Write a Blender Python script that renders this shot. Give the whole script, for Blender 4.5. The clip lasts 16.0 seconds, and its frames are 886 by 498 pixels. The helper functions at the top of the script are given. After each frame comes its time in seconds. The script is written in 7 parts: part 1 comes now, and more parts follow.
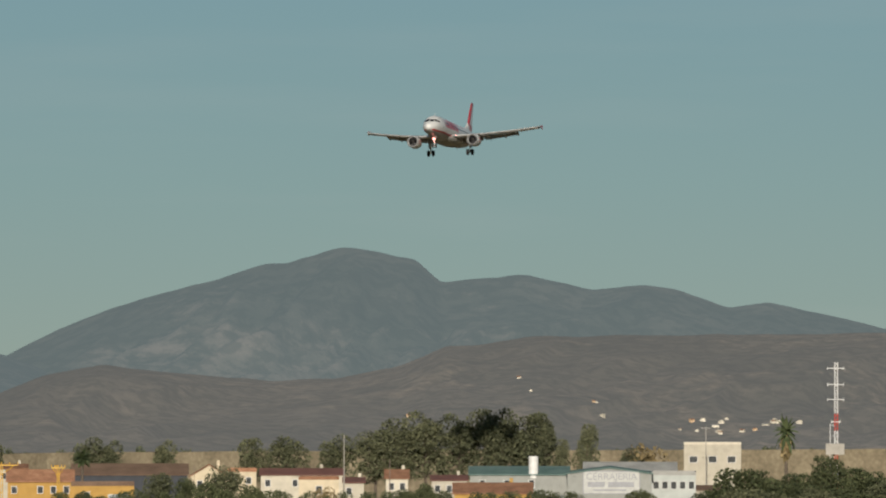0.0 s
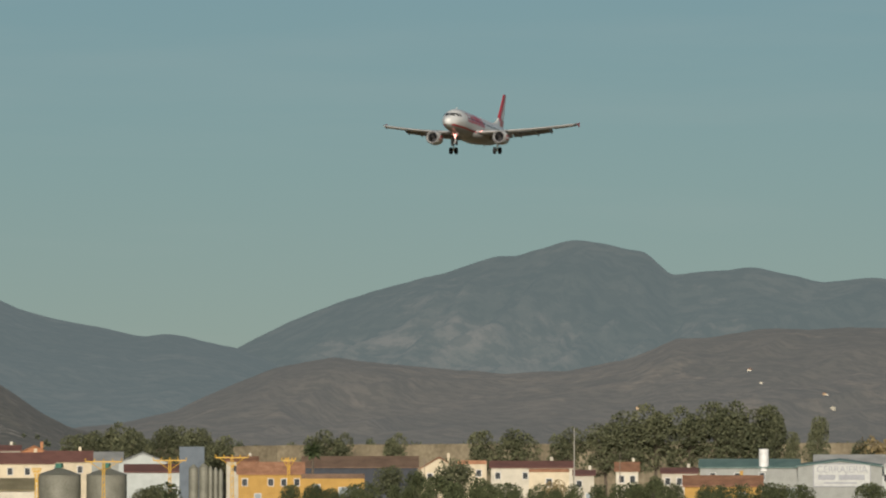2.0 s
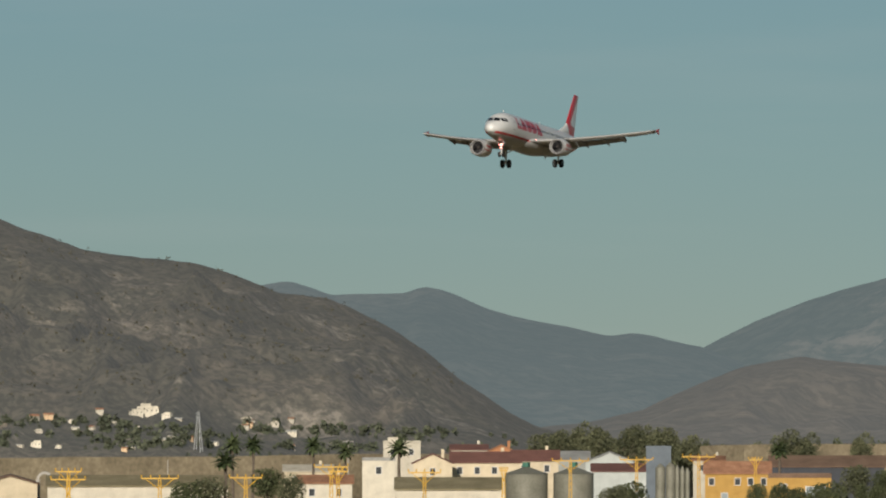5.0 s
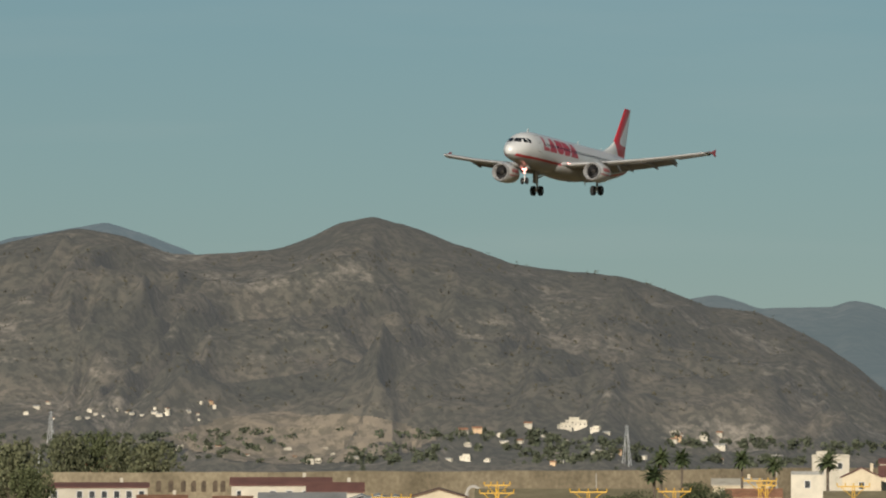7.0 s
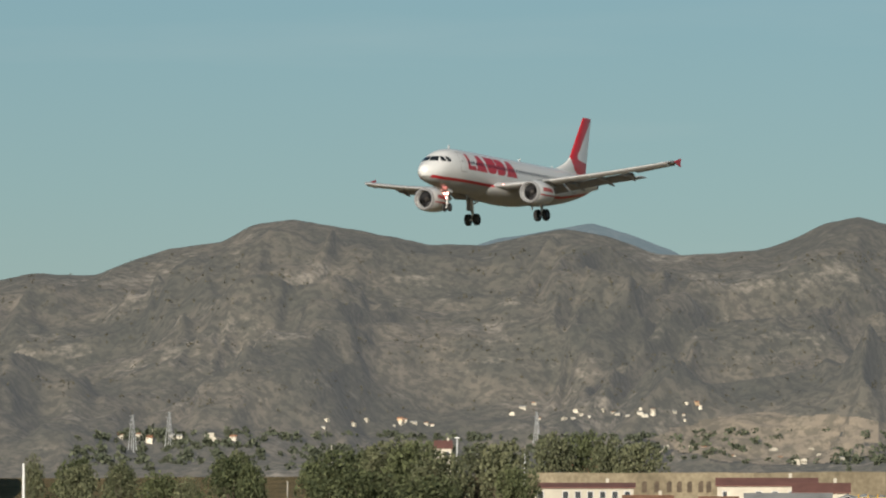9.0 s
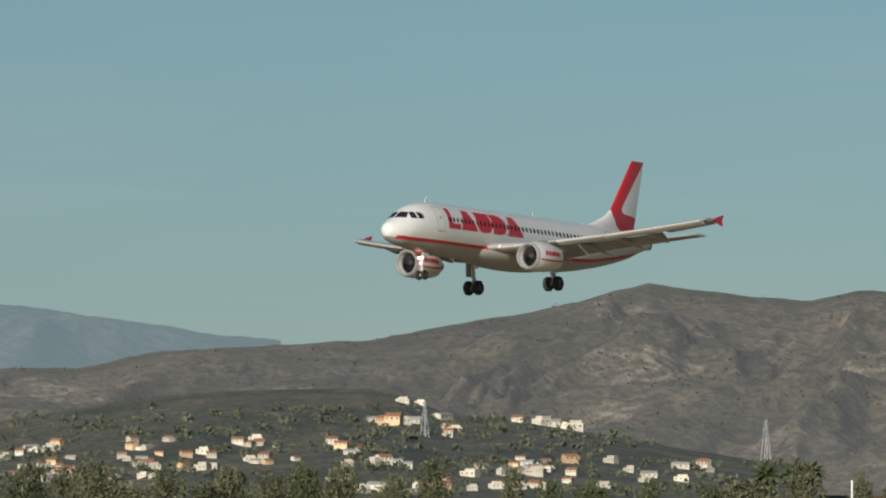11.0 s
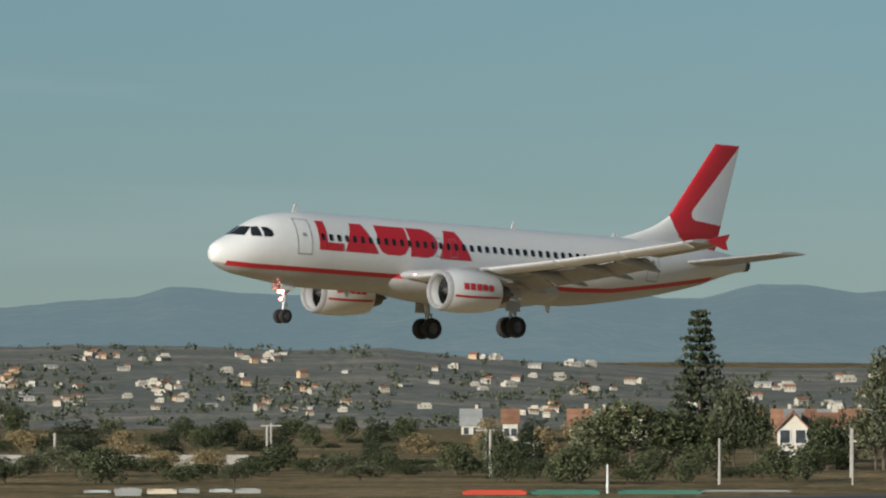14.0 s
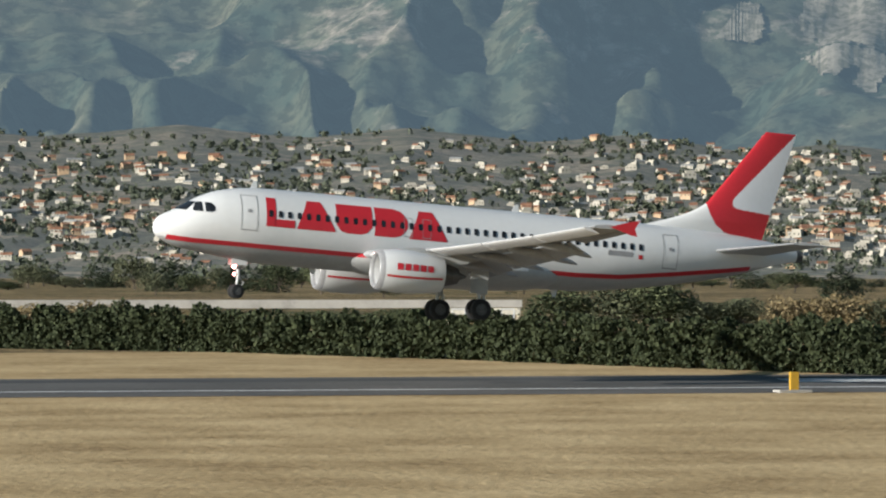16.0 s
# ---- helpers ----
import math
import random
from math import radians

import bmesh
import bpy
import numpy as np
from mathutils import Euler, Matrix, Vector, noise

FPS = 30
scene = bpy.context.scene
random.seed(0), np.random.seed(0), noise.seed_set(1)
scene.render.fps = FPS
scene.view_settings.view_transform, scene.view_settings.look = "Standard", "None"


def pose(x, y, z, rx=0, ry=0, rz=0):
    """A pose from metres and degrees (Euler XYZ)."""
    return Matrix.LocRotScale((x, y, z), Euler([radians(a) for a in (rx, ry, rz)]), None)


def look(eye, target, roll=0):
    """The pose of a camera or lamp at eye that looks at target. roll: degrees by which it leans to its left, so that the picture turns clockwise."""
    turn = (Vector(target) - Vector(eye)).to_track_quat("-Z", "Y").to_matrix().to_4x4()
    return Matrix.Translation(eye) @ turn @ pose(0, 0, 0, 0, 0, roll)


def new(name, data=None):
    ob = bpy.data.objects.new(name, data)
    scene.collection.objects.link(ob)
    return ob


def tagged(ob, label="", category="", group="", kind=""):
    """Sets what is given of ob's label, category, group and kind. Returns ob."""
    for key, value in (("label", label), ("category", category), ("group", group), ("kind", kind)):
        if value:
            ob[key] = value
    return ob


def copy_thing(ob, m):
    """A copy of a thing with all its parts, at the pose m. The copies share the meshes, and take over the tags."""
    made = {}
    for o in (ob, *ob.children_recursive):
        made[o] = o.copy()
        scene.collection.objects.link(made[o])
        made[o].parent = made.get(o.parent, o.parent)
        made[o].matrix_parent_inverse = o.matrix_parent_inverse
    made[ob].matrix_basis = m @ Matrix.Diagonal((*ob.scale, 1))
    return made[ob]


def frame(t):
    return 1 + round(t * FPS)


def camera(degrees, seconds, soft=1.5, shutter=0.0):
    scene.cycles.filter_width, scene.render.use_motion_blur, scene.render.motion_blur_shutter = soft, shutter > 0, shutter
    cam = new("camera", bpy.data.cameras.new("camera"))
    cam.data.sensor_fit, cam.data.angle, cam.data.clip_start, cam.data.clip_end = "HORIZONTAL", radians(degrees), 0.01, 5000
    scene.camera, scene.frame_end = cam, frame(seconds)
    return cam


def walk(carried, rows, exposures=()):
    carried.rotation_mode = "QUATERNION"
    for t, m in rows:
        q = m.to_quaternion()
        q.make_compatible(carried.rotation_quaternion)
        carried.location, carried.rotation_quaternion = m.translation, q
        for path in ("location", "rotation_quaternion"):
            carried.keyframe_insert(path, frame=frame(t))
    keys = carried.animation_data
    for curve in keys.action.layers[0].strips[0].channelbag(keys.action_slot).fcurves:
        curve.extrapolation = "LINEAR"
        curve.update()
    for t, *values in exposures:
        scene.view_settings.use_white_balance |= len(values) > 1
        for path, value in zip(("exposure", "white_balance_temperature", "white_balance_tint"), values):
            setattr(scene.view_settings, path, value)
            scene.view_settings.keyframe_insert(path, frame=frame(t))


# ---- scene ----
EYE_Z = 13.2      # the camera's height over the airfield
AZ0 = 13.673      # bearing of the first view, degrees from +x (runway direction) to the left
F = 12100.0       # pan units in one radian


def spot(u, v, d):
    """World place at bearing u and height angle v (pan units), d metres away on the ground."""
    a = radians(AZ0) + u / F
    return Vector((d * math.cos(a), d * math.sin(a), EYE_Z + d * v / F))


# ---------------------------------------------------------------- camera: a panning tripod
PAN = [
    (0.0, 0, 222), (0.5, 85, 195), (1.0, 197, 227), (1.5, 314, 232), (2.0, 407, 209), (2.5, 521, 209.5), (3.0, 696, 214.5),
    (3.2, 765, 213), (4.2, 1035, 212), (5.3, 1315, 211), (5.5, 1379, 217), (6.0, 1612, 239), (6.5, 1812, 230), (7.0, 1990, 232),
    (7.5, 2204, 244), (8.0, 2450, 214), (8.5, 2631, 185), (9.0, 2849, 233), (9.5, 3219, 263.5), (10.0, 3532, 264),
    (10.2, 3659, 267), (11.2, 4500, 262), (12.3, 5600, 238), (12.5, 5818, 216), (13.0, 6491, 161), (13.5, 7338, 124),
    (14.0, 8156, 87), (14.5, 9103, 41), (15.0, 10153, -24), (15.5, 11145, -105), (16.0, 12240, -180)]
cam = camera(7.414, 16.0, soft=2.1)
walk(cam, [(t, pose(0, 0, EYE_Z, 90 + math.degrees(v / F), 0, AZ0 + math.degrees(u / F) - 90)) for t, u, v in PAN],
     exposures=[(0.0, 0.44, 6500, 10), (3.0, 0.42, 6500, 10), (7.0, 0.5, 6480, 10), (9.0, 0.82, 6400, 10), (10.2, 0.80, 6300, 10), (12.3, 0.54, 6150, 9), (13.0, 0.56, 6100, 9), (14.5, 0.90, 5950, 9), (15.0, 1.06, 5950, 9), (15.5, 1.20, 5900, 9), (16.0, 1.24, 5900, 9)])

# ---------------------------------------------------------------- light: low late sun from behind the first view
SUN_EL, SUN_AZ = 17.0, 191.0      # degrees; bearing from +x to the left
world = bpy.data.worlds.new("sky")
scene.world = world
world.use_nodes = True
wt = world.node_tree
bg = wt.nodes["Background"]
sky = wt.nodes.new("ShaderNodeTexSky")
sky.sky_type, sky.sun_disc = "NISHITA", False
sky.sun_elevation, sky.sun_rotation = radians(SUN_EL), radians(90 - SUN_AZ)
sky.air_density, sky.dust_density, sky.ozone_density, sky.altitude = 1.0, 1.0, 1.5, 0
wtc, lift, tint = wt.nodes.new("ShaderNodeTexCoord"), wt.nodes.new("ShaderNodeMapping"), wt.nodes.new("ShaderNodeMix")
lift.inputs["Location"].default_value = (0, 0, 0.115)
tint.data_type, tint.blend_type = "RGBA", "MULTIPLY"
tint.inputs[0].default_value = 1.0
# dusty air near the horizon, clearer above
axis, air = wt.nodes.new("ShaderNodeSeparateXYZ"), wt.nodes.new("ShaderNodeValToRGB")
rise = wt.nodes.new("ShaderNodeMapRange")
rise.inputs[1].default_value, rise.inputs[2].default_value = 0.0, 0.08
for e, (at, col) in zip([air.color_ramp.elements[0], air.color_ramp.elements.new(0.35), air.color_ramp.elements[-1]],
                        [(0.0, (0.98, 0.885, 0.715)), (0.35, (0.925, 0.945, 0.79)), (1.0, (0.855, 1.0, 0.905))]):
    e.position, e.color = at, (*col, 1)
# faint high cloud, long and thin
veil, thin, wisp, haze_mix = wt.nodes.new("ShaderNodeMapping"), wt.nodes.new("ShaderNodeTexNoise"), wt.nodes.new("ShaderNodeMapRange"), wt.nodes.new("ShaderNodeMix")
veil.inputs["Scale"].default_value = (9, 9, 90)
thin.inputs["Scale"].default_value, thin.inputs["Detail"].default_value = 1.0, 6
wisp.inputs[1].default_value, wisp.inputs[2].default_value, wisp.inputs[4].default_value = 0.54, 0.78, 0.13
haze_mix.data_type = "RGBA"
haze_mix.inputs[7].default_value = (6.2, 6.9, 6.6, 1)
wt.links.new(wtc.outputs["Generated"], axis.inputs[0])
wt.links.new(axis.outputs["Z"], rise.inputs[0])
wt.links.new(rise.outputs[0], air.inputs[0])
wt.links.new(air.outputs[0], tint.inputs[7])
wt.links.new(wtc.outputs["Generated"], veil.inputs[0])
wt.links.new(veil.outputs[0], thin.inputs["Vector"])
wt.links.new(thin.outputs[0], wisp.inputs[0])
wt.links.new(wisp.outputs[0], haze_mix.inputs[0])
wt.links.new(wtc.outputs["Generated"], lift.inputs[0])
wt.links.new(lift.outputs[0], sky.inputs[0])
wt.links.new(sky.outputs[0], tint.inputs[6])
wt.links.new(tint.outputs[2], haze_mix.inputs[6])
wt.links.new(haze_mix.outputs[2], bg.inputs[0])
bg.inputs[1].default_value = 0.046
sun = new("sun", bpy.data.lights.new("sun", "SUN"))
sun.data.energy, sun.data.angle, sun.data.color = 3.5, radians(0.6), (1.0, 0.90, 0.78)
sa, se = radians(SUN_AZ), radians(SUN_EL)
sun.matrix_world = look((math.cos(sa) * math.cos(se), math.sin(sa) * math.cos(se), math.sin(se)), (0, 0, 0))


# ---------------------------------------------------------------- materials
def nodes_of(name):
    m = bpy.data.materials.new(name)
    m.use_nodes = True
    return m, m.node_tree.nodes, m.node_tree.links, m.node_tree.nodes["Principled BSDF"]


def ramp(nt, stops):
    r = nt.new("ShaderNodeValToRGB")
    els = r.color_ramp.elements
    while len(els) < len(stops):
        els.new(0.5)
    for e, (p, c) in zip(els, stops):
        e.position, e.color = p, (*c, 1)
    return r


def surface(name, stops, scale, rough=0.85, metal=0.0, bump=0.0, fine=None, coords="Object", detail=8, vary=0.0, spec=0.3, bump_dist=0.1):
    """A matt surface whose colour runs over the stops by noise at two scales, with bump; vary: brightness from piece to piece."""
    m, n, l, p = nodes_of(name)
    tc = n.new("ShaderNodeTexCoord")
    big, small = n.new("ShaderNodeTexNoise"), n.new("ShaderNodeTexNoise")
    big.inputs["Scale"].default_value, big.inputs["Detail"].default_value = scale, detail
    small.inputs["Scale"].default_value, small.inputs["Detail"].default_value = fine or scale * 9, 6
    for x in (big, small):
        l.new(tc.outputs[coords], x.inputs["Vector"])
    mix = n.new("ShaderNodeMix")
    mix.data_type = "FLOAT"
    mix.inputs[0].default_value = 0.4
    l.new(big.outputs[0], mix.inputs[2]), l.new(small.outputs[0], mix.inputs[3])
    r = ramp(n, stops)
    l.new(mix.outputs[0], r.inputs[0])
    col = r.outputs[0]
    if vary:
        oi, hv, mr = n.new("ShaderNodeObjectInfo"), n.new("ShaderNodeHueSaturation"), n.new("ShaderNodeMapRange")
        mr.inputs[3].default_value, mr.inputs[4].default_value = 1 - vary, 1 + vary
        l.new(oi.outputs["Random"], mr.inputs[0]), l.new(mr.outputs[0], hv.inputs["Value"]), l.new(col, hv.inputs["Color"])
        col = hv.outputs[0]
    l.new(col, p.inputs["Base Color"])
    p.inputs["Roughness"].default_value, p.inputs["Metallic"].default_value, p.inputs["Specular IOR Level"].default_value = rough, metal, spec
    if bump:
        b = n.new("ShaderNodeBump")
        b.inputs["Strength"].default_value, b.inputs["Distance"].default_value = bump, bump_dist
        l.new(small.outputs[0], b.inputs["Height"]), l.new(b.outputs[0], p.inputs["Normal"])
    return m


def paint(name, col, rough=0.35, metal=0.0, dirt=0.12, scale=1.5, vary=0.0):
    d = tuple(c * (1 - dirt) for c in col)
    k = tuple(c * (1 - 2.4 * dirt) for c in col)
    return surface(name, [(0.3, k), (0.5, d), (0.62, col)], scale, rough, metal, vary=vary, spec=0.45)


def glow(name, col, strength):
    m, n, l, p = nodes_of(name)
    p.inputs["Emission Color"].default_value, p.inputs["Emission Strength"].default_value = (*col, 1), strength
    p.inputs["Base Color"].default_value = (*col, 1)
    return m


M_WHITE = paint("white_aircraft_paint", (0.61, 0.615, 0.60), 0.28, dirt=0.03, scale=0.35)
# grey that paints shade under the white body; also on pylons, gear doors
M_BELLY = paint("belly_shade_grey", (0.38, 0.383, 0.37), 0.35, dirt=0.08, scale=0.5)
M_RED = paint("red_livery_paint", (0.45, 0.022, 0.030), 0.3, dirt=0.06, scale=0.6)
M_WINGGREY = paint("wing_grey_paint", (0.34, 0.345, 0.345), 0.4, dirt=0.1, scale=0.6)
M_FLAP = paint("flap_grey_paint", (0.30, 0.30, 0.30), 0.4, dirt=0.12, scale=0.8)
M_SLAT = paint("pale_slat_paint", (0.55, 0.55, 0.54), 0.35, dirt=0.06, scale=0.8)
M_FIN = paint("silver_fin_paint", (0.66, 0.67, 0.68), 0.3, dirt=0.03, scale=0.4)
M_HOT = surface("burnt_metal", [(0.35, (0.07, 0.065, 0.06)), (0.65, (0.16, 0.15, 0.14))], 2.0, 0.5, 0.7)
M_FAN = surface("fan_metal", [(0.3, (0.03, 0.03, 0.032)), (0.7, (0.07, 0.07, 0.075))], 3.0, 0.5, 0.3)
M_STRUT = paint("gear_grey_paint", (0.55, 0.55, 0.53), 0.4, dirt=0.15, scale=4)
M_HUB = surface("dark_hub_metal", [(0.35, (0.06, 0.06, 0.06)), (0.65, (0.14, 0.14, 0.135))], 5.0, 0.5, 0.4)
M_TYRE = surface("tyre_rubber", [(0.3, (0.012, 0.012, 0.012)), (0.7, (0.03, 0.03, 0.03))], 6.0, 0.8)
M_GLASS = surface("dark_window_glass", [(0.4, (0.01, 0.012, 0.014)), (0.6, (0.02, 0.022, 0.025))], 2.0, 0.08, spec=0.5)
M_LINE = paint("door_seam_grey", (0.28, 0.28, 0.28), 0.5)
M_LAMP = glow("landing_light", (1.0, 0.30, 0.25), 7.0)


# ---------------------------------------------------------------- mesh tools
def part(name, bm, material, parent=None, label="", smooth=False, fix=True):
    """Links a bmesh as one mesh object, under a thing or part."""
    if fix:
        bmesh.ops.recalc_face_normals(bm, faces=bm.faces)
    me = bpy.data.meshes.new(name)
    bm.to_mesh(me)
    bm.free()
    for m in material if isinstance(material, (list, tuple)) else [material]:
        me.materials.append(m)
    if smooth:
        me.polygons.foreach_set("use_smooth", np.full(len(me.polygons), True))
        me.set_sharp_from_angle(angle=radians(38))
    ob = new(name, me)
    ob.parent = parent
    return tagged(ob, label)


def loft(bm, rings, caps=True, closed=True, mat=None):
    vs = [[bm.verts.new(p) for p in r] for r in rings]
    n = len(vs[0])
    for a, b in zip(vs, vs[1:]):
        for i in range(n if closed else n - 1):
            j = (i + 1) % n
            f = bm.faces.new((a[i], a[j], b[j], b[i]))
            if mat:
                f.material_index = mat(f)
    if caps and closed:
        bm.faces.new(vs[0]), bm.faces.new(list(reversed(vs[-1])))
    return vs


def box(bm, x0, x1, y0, y1, z0, z1, bevel=0.0):
    r = bmesh.ops.create_cube(bm, size=1, matrix=Matrix.LocRotScale(((x0 + x1) / 2, (y0 + y1) / 2, (z0 + z1) / 2), None, (abs(x1 - x0), abs(y1 - y0), abs(z1 - z0))))
    if bevel:
        bmesh.ops.bevel(bm, geom=list({e for v in r["verts"] for e in v.link_edges}), offset=bevel, segments=2, affect="EDGES", profile=0.6)
    return r["verts"]


def rod(bm, a, b, r0, r1=None, sides=10):
    a, b = Vector(a), Vector(b)
    d = b - a
    m = Matrix.Translation((a + b) / 2) @ d.to_track_quat("Z", "Y").to_matrix().to_4x4()
    bmesh.ops.create_cone(bm, cap_ends=True, segments=sides, radius1=r0, radius2=r0 if r1 is None else r1, depth=d.length, matrix=m)


def ring(x, cy, cz, ry, rz, n=40):
    return [(x, cy + ry * math.sin(a), cz + rz * math.cos(a)) for a in (2 * math.pi * i / n for i in range(n))]


# ---------------------------------------------------------------- land
def lattice(ix, iy, seed):
    h = (ix.astype(np.int64) * 374761393 + iy.astype(np.int64) * 668265263 + seed * 1442695041) & 0xFFFFFFFF
    h = ((h ^ (h >> 13)) * 1274126177) & 0xFFFFFFFF
    return ((h ^ (h >> 16)) & 0xFFFF) / 65535.0


def value_noise(x, y, seed=0):
    ix, iy = np.floor(x), np.floor(y)
    fx, fy = x - ix, y - iy
    fx, fy = fx * fx * (3 - 2 * fx), fy * fy * (3 - 2 * fy)
    a, b = lattice(ix, iy, seed), lattice(ix + 1, iy, seed)
    c, d = lattice(ix, iy + 1, seed), lattice(ix + 1, iy + 1, seed)
    return (a * (1 - fx) + b * fx) * (1 - fy) + (c * (1 - fx) + d * fx) * fy


def fbm(x, y, octaves=5, seed=0, ridged=False):
    total, amp, norm = 0, 1.0, 0
    for o in range(octaves):
        n = value_noise(x * 2 ** o + 17.3 * o, y * 2 ** o - 9.1 * o, seed + o)
        total = total + amp * ((1 - abs(2 * n - 1)) if ridged else n)
        norm += amp
        amp *= 0.5
    return total / norm


def sheet(name, xs, ys, zs, material, label, smooth=True):
    """A land mesh from three grids of equal shape."""
    r, c = xs.shape
    verts = np.stack([xs, ys, zs], -1).reshape(-1, 3)
    i = np.arange(r * c).reshape(r, c)
    faces = np.stack([i[1:, :-1], i[1:, 1:], i[:-1, 1:], i[:-1, :-1]], -1).reshape(-1, 4)
    me = bpy.data.meshes.new(name)
    me.from_pydata(verts.tolist(), [], faces.tolist())
    me.polygons.foreach_set("use_smooth", np.full(len(faces), smooth))
    me.materials.append(material)
    return tagged(new(name, me), label, kind="structure")


def ground_z(d):
    """Height of the plain: level round the runway, falling away to the river flats beyond."""
    return np.interp(d, [0, 440, 700, 1250, 1600, 2000, 6000], [0, 0, -3.2, -12, -17, -20, -20])


GRIDS = {}


def on_hill(name, u, v):
    """Where the sight line at bearing u and height v meets a hillside."""
    us, D, Z = GRIDS[name]
    k = int(np.clip(round((u - us[0]) / (us[1] - us[0])), 0, len(us) - 1))
    d, z = D[:, k], Z[:, k]
    e = (z - EYE_Z) / d * F
    v = min(v, float(e.max()) - 1.0)
    i = int(np.nonzero(e >= v)[0][0])
    if i > 0 and e[i] > e[i - 1]:
        w = (v - e[i - 1]) / (e[i] - e[i - 1])
        dd, zz = d[i - 1] + w * (d[i] - d[i - 1]), z[i - 1] + w * (z[i] - z[i - 1])
    else:
        dd, zz = d[i], z[i]
    a = radians(AZ0) + u / F
    return Vector((dd * math.cos(a), dd * math.sin(a), zz))


def hill(name, points, d0, d1, material, label, relief=0.2, gully=260, rough=3, step=7, rows=64, seed=1, bulge=1.0, fall=1.6, folds=3):
    """A hillside that climbs from d0 metres, on the plain, to a skyline at d1 metres, with gullies and spurs."""
    p = np.array(points, float)
    u = np.arange(p[0, 0], p[-1, 0] + step, step)
    top = np.interp(u, p[:, 0], p[:, 1])
    k = np.hanning(7)
    top = np.convolve(np.pad(top, 3, mode="edge"), k / k.sum(), "valid") + rough * (fbm(u / 60, u * 0, 5, seed) - 0.5) * 2
    s = np.concatenate([np.linspace(0, 1, rows), [1.03, 1.12, 1.3]])
    U, S = np.meshgrid(u, s)
    T = np.broadcast_to(top, U.shape)
    z_top = EYE_Z + d1 * T / F
    z_bot = np.full_like(U, float(ground_z(d0)) - 1.0)
    # spurs and gullies run down and across the slope; S deepens away from the skyline
    lean = U / gully + 1.5 * S * (d1 - d0) / (gully * d1 / F) * 0.25
    n1 = fbm(lean + 1.3 * fbm(U / 240, S * 2.4, 3, seed + 20), S * fall + 0.1 * lean, folds, seed + 3, ridged=True)
    n2 = fbm(U / 110 + 2 * S, S * (d1 - d0) / (110 * d1 / F), 3, seed + 9)
    sc = np.clip(S, 0, 1)
    prof = sc ** bulge
    win = np.clip(sc * 6, 0, 1) * np.clip((1 - sc) * 3.2, 0, 1)
    span = z_top - z_bot
    z = z_bot + span * prof + win * span * relief * (n1 - 0.62) * 1.6 + win * span * 0.07 * (n2 - 0.5)
    z = np.where(S > 1, z_top - (S - 1) * span * 1.2, z)
    D = d0 + (d1 - d0) * S
    GRIDS[name] = (u, D[:rows], z[:rows])
    a = radians(AZ0) + U / F
    return sheet(name, D * np.cos(a), D * np.sin(a), z, material, label)


# skylines, bearing and height angle in pan units
PEAK = [(-1300, 60), (-784, 80), (-676, 106), (-576, 128), (-506, 118), (-416, 150), (-356, 159), (-266, 151), (-146, 176), (4, 163), (49, 205),
        (94, 211), (174, 226), (244, 208), (274, 197), (314, 195), (404, 166), (484, 147), (594, 115), (684, 78), (774, 33), (860, -20)]
BLUE_RIDGE = [(700, 5), (775, 35), (895, 60), (940, 54), (1080, 83), (1150, 102), (1220, 133), (1265, 140), (1300, 128), (1430, 127),
              (1503, 151), (1560, 143), (1750, 120), (2000, 60)]
FOOTHILLS = [(-1300, 70), (-784, 75), (-516, 71), (-146, 66), (-66, 53), (-6, 51), (84, 13), (184, -7), (304, -12), (484, 3), (604, 17),
             (704, -2), (784, -32), (878, -77), (980, -100), (1100, -112)]
BROWN_HILLS = [(980, -135), (1063, -107), (1113, -82), (1203, -22), (1273, 33), (1333, 73), (1383, 98), (1443, 123), (1523, 131), (1563, 145),
               (1618, 166), (1673, 183), (1763, 191), (1873, 208), (1943, 233), (2033, 268), (2110, 289), (2174, 278), (2234, 248), (2294, 232),
               (2424, 223), (2474, 226), (2554, 253), (2634, 268), (2694, 258), (2774, 241), (2873, 240), (3013, 269), (3113, 285), (3193, 272),
               (3243, 245), (3330, 235), (3463, 187), (3583, 190), (3663, 170), (3843, 188), (3950, 204), (4133, 156), (4273, 133), (4443, 100),
               (4816, 84), (4954, 52), (5054, 54), (5324, 22), (5424, 9), (5504, -21), (5624, -71), (5760, -110)]
DIM_PEAKS = [(2380, 180), (2434, 225), (2500, 250), (2584, 279), (2660, 266), (2760, 250), (2860, 215)]
GREAT_RANGE = [(4600, 100), (4816, 127), (5034, 157), (5165, 176), (5352, 182), (5600, 172), (5814, 174), (6024, 204), (6132, 212), (6235, 221),
               (6312, 210), (6382, 192), (6452, 165), (6542, 112), (6640, 62), (6760, 20)]
SOFT_RANGE = [(6500, 20), (6685, 47), (6785, 47), (6850, 15), (6935, 14), (7090, 55), (7165, 42), (7300, 22), (7420, 10), (7520, 24),
              (7605, 25), (7700, 0), (7772, 0), (7862, 25), (7942, 53), (8010, 44), (8122, 50), (8320, 17), (8407, 4), (8640, 20), (8700, 3),
              (8940, -17), (9200, 10), (9369, 58), (9457, 55), (9545, 28), (9665, 66), (9740, 42), (9827, 0), (9920, 22), (10087, 50),
              (10277, 74), (10350, 102), (10447, 92), (10507, 112), (10620, 95), (10760, 60)]
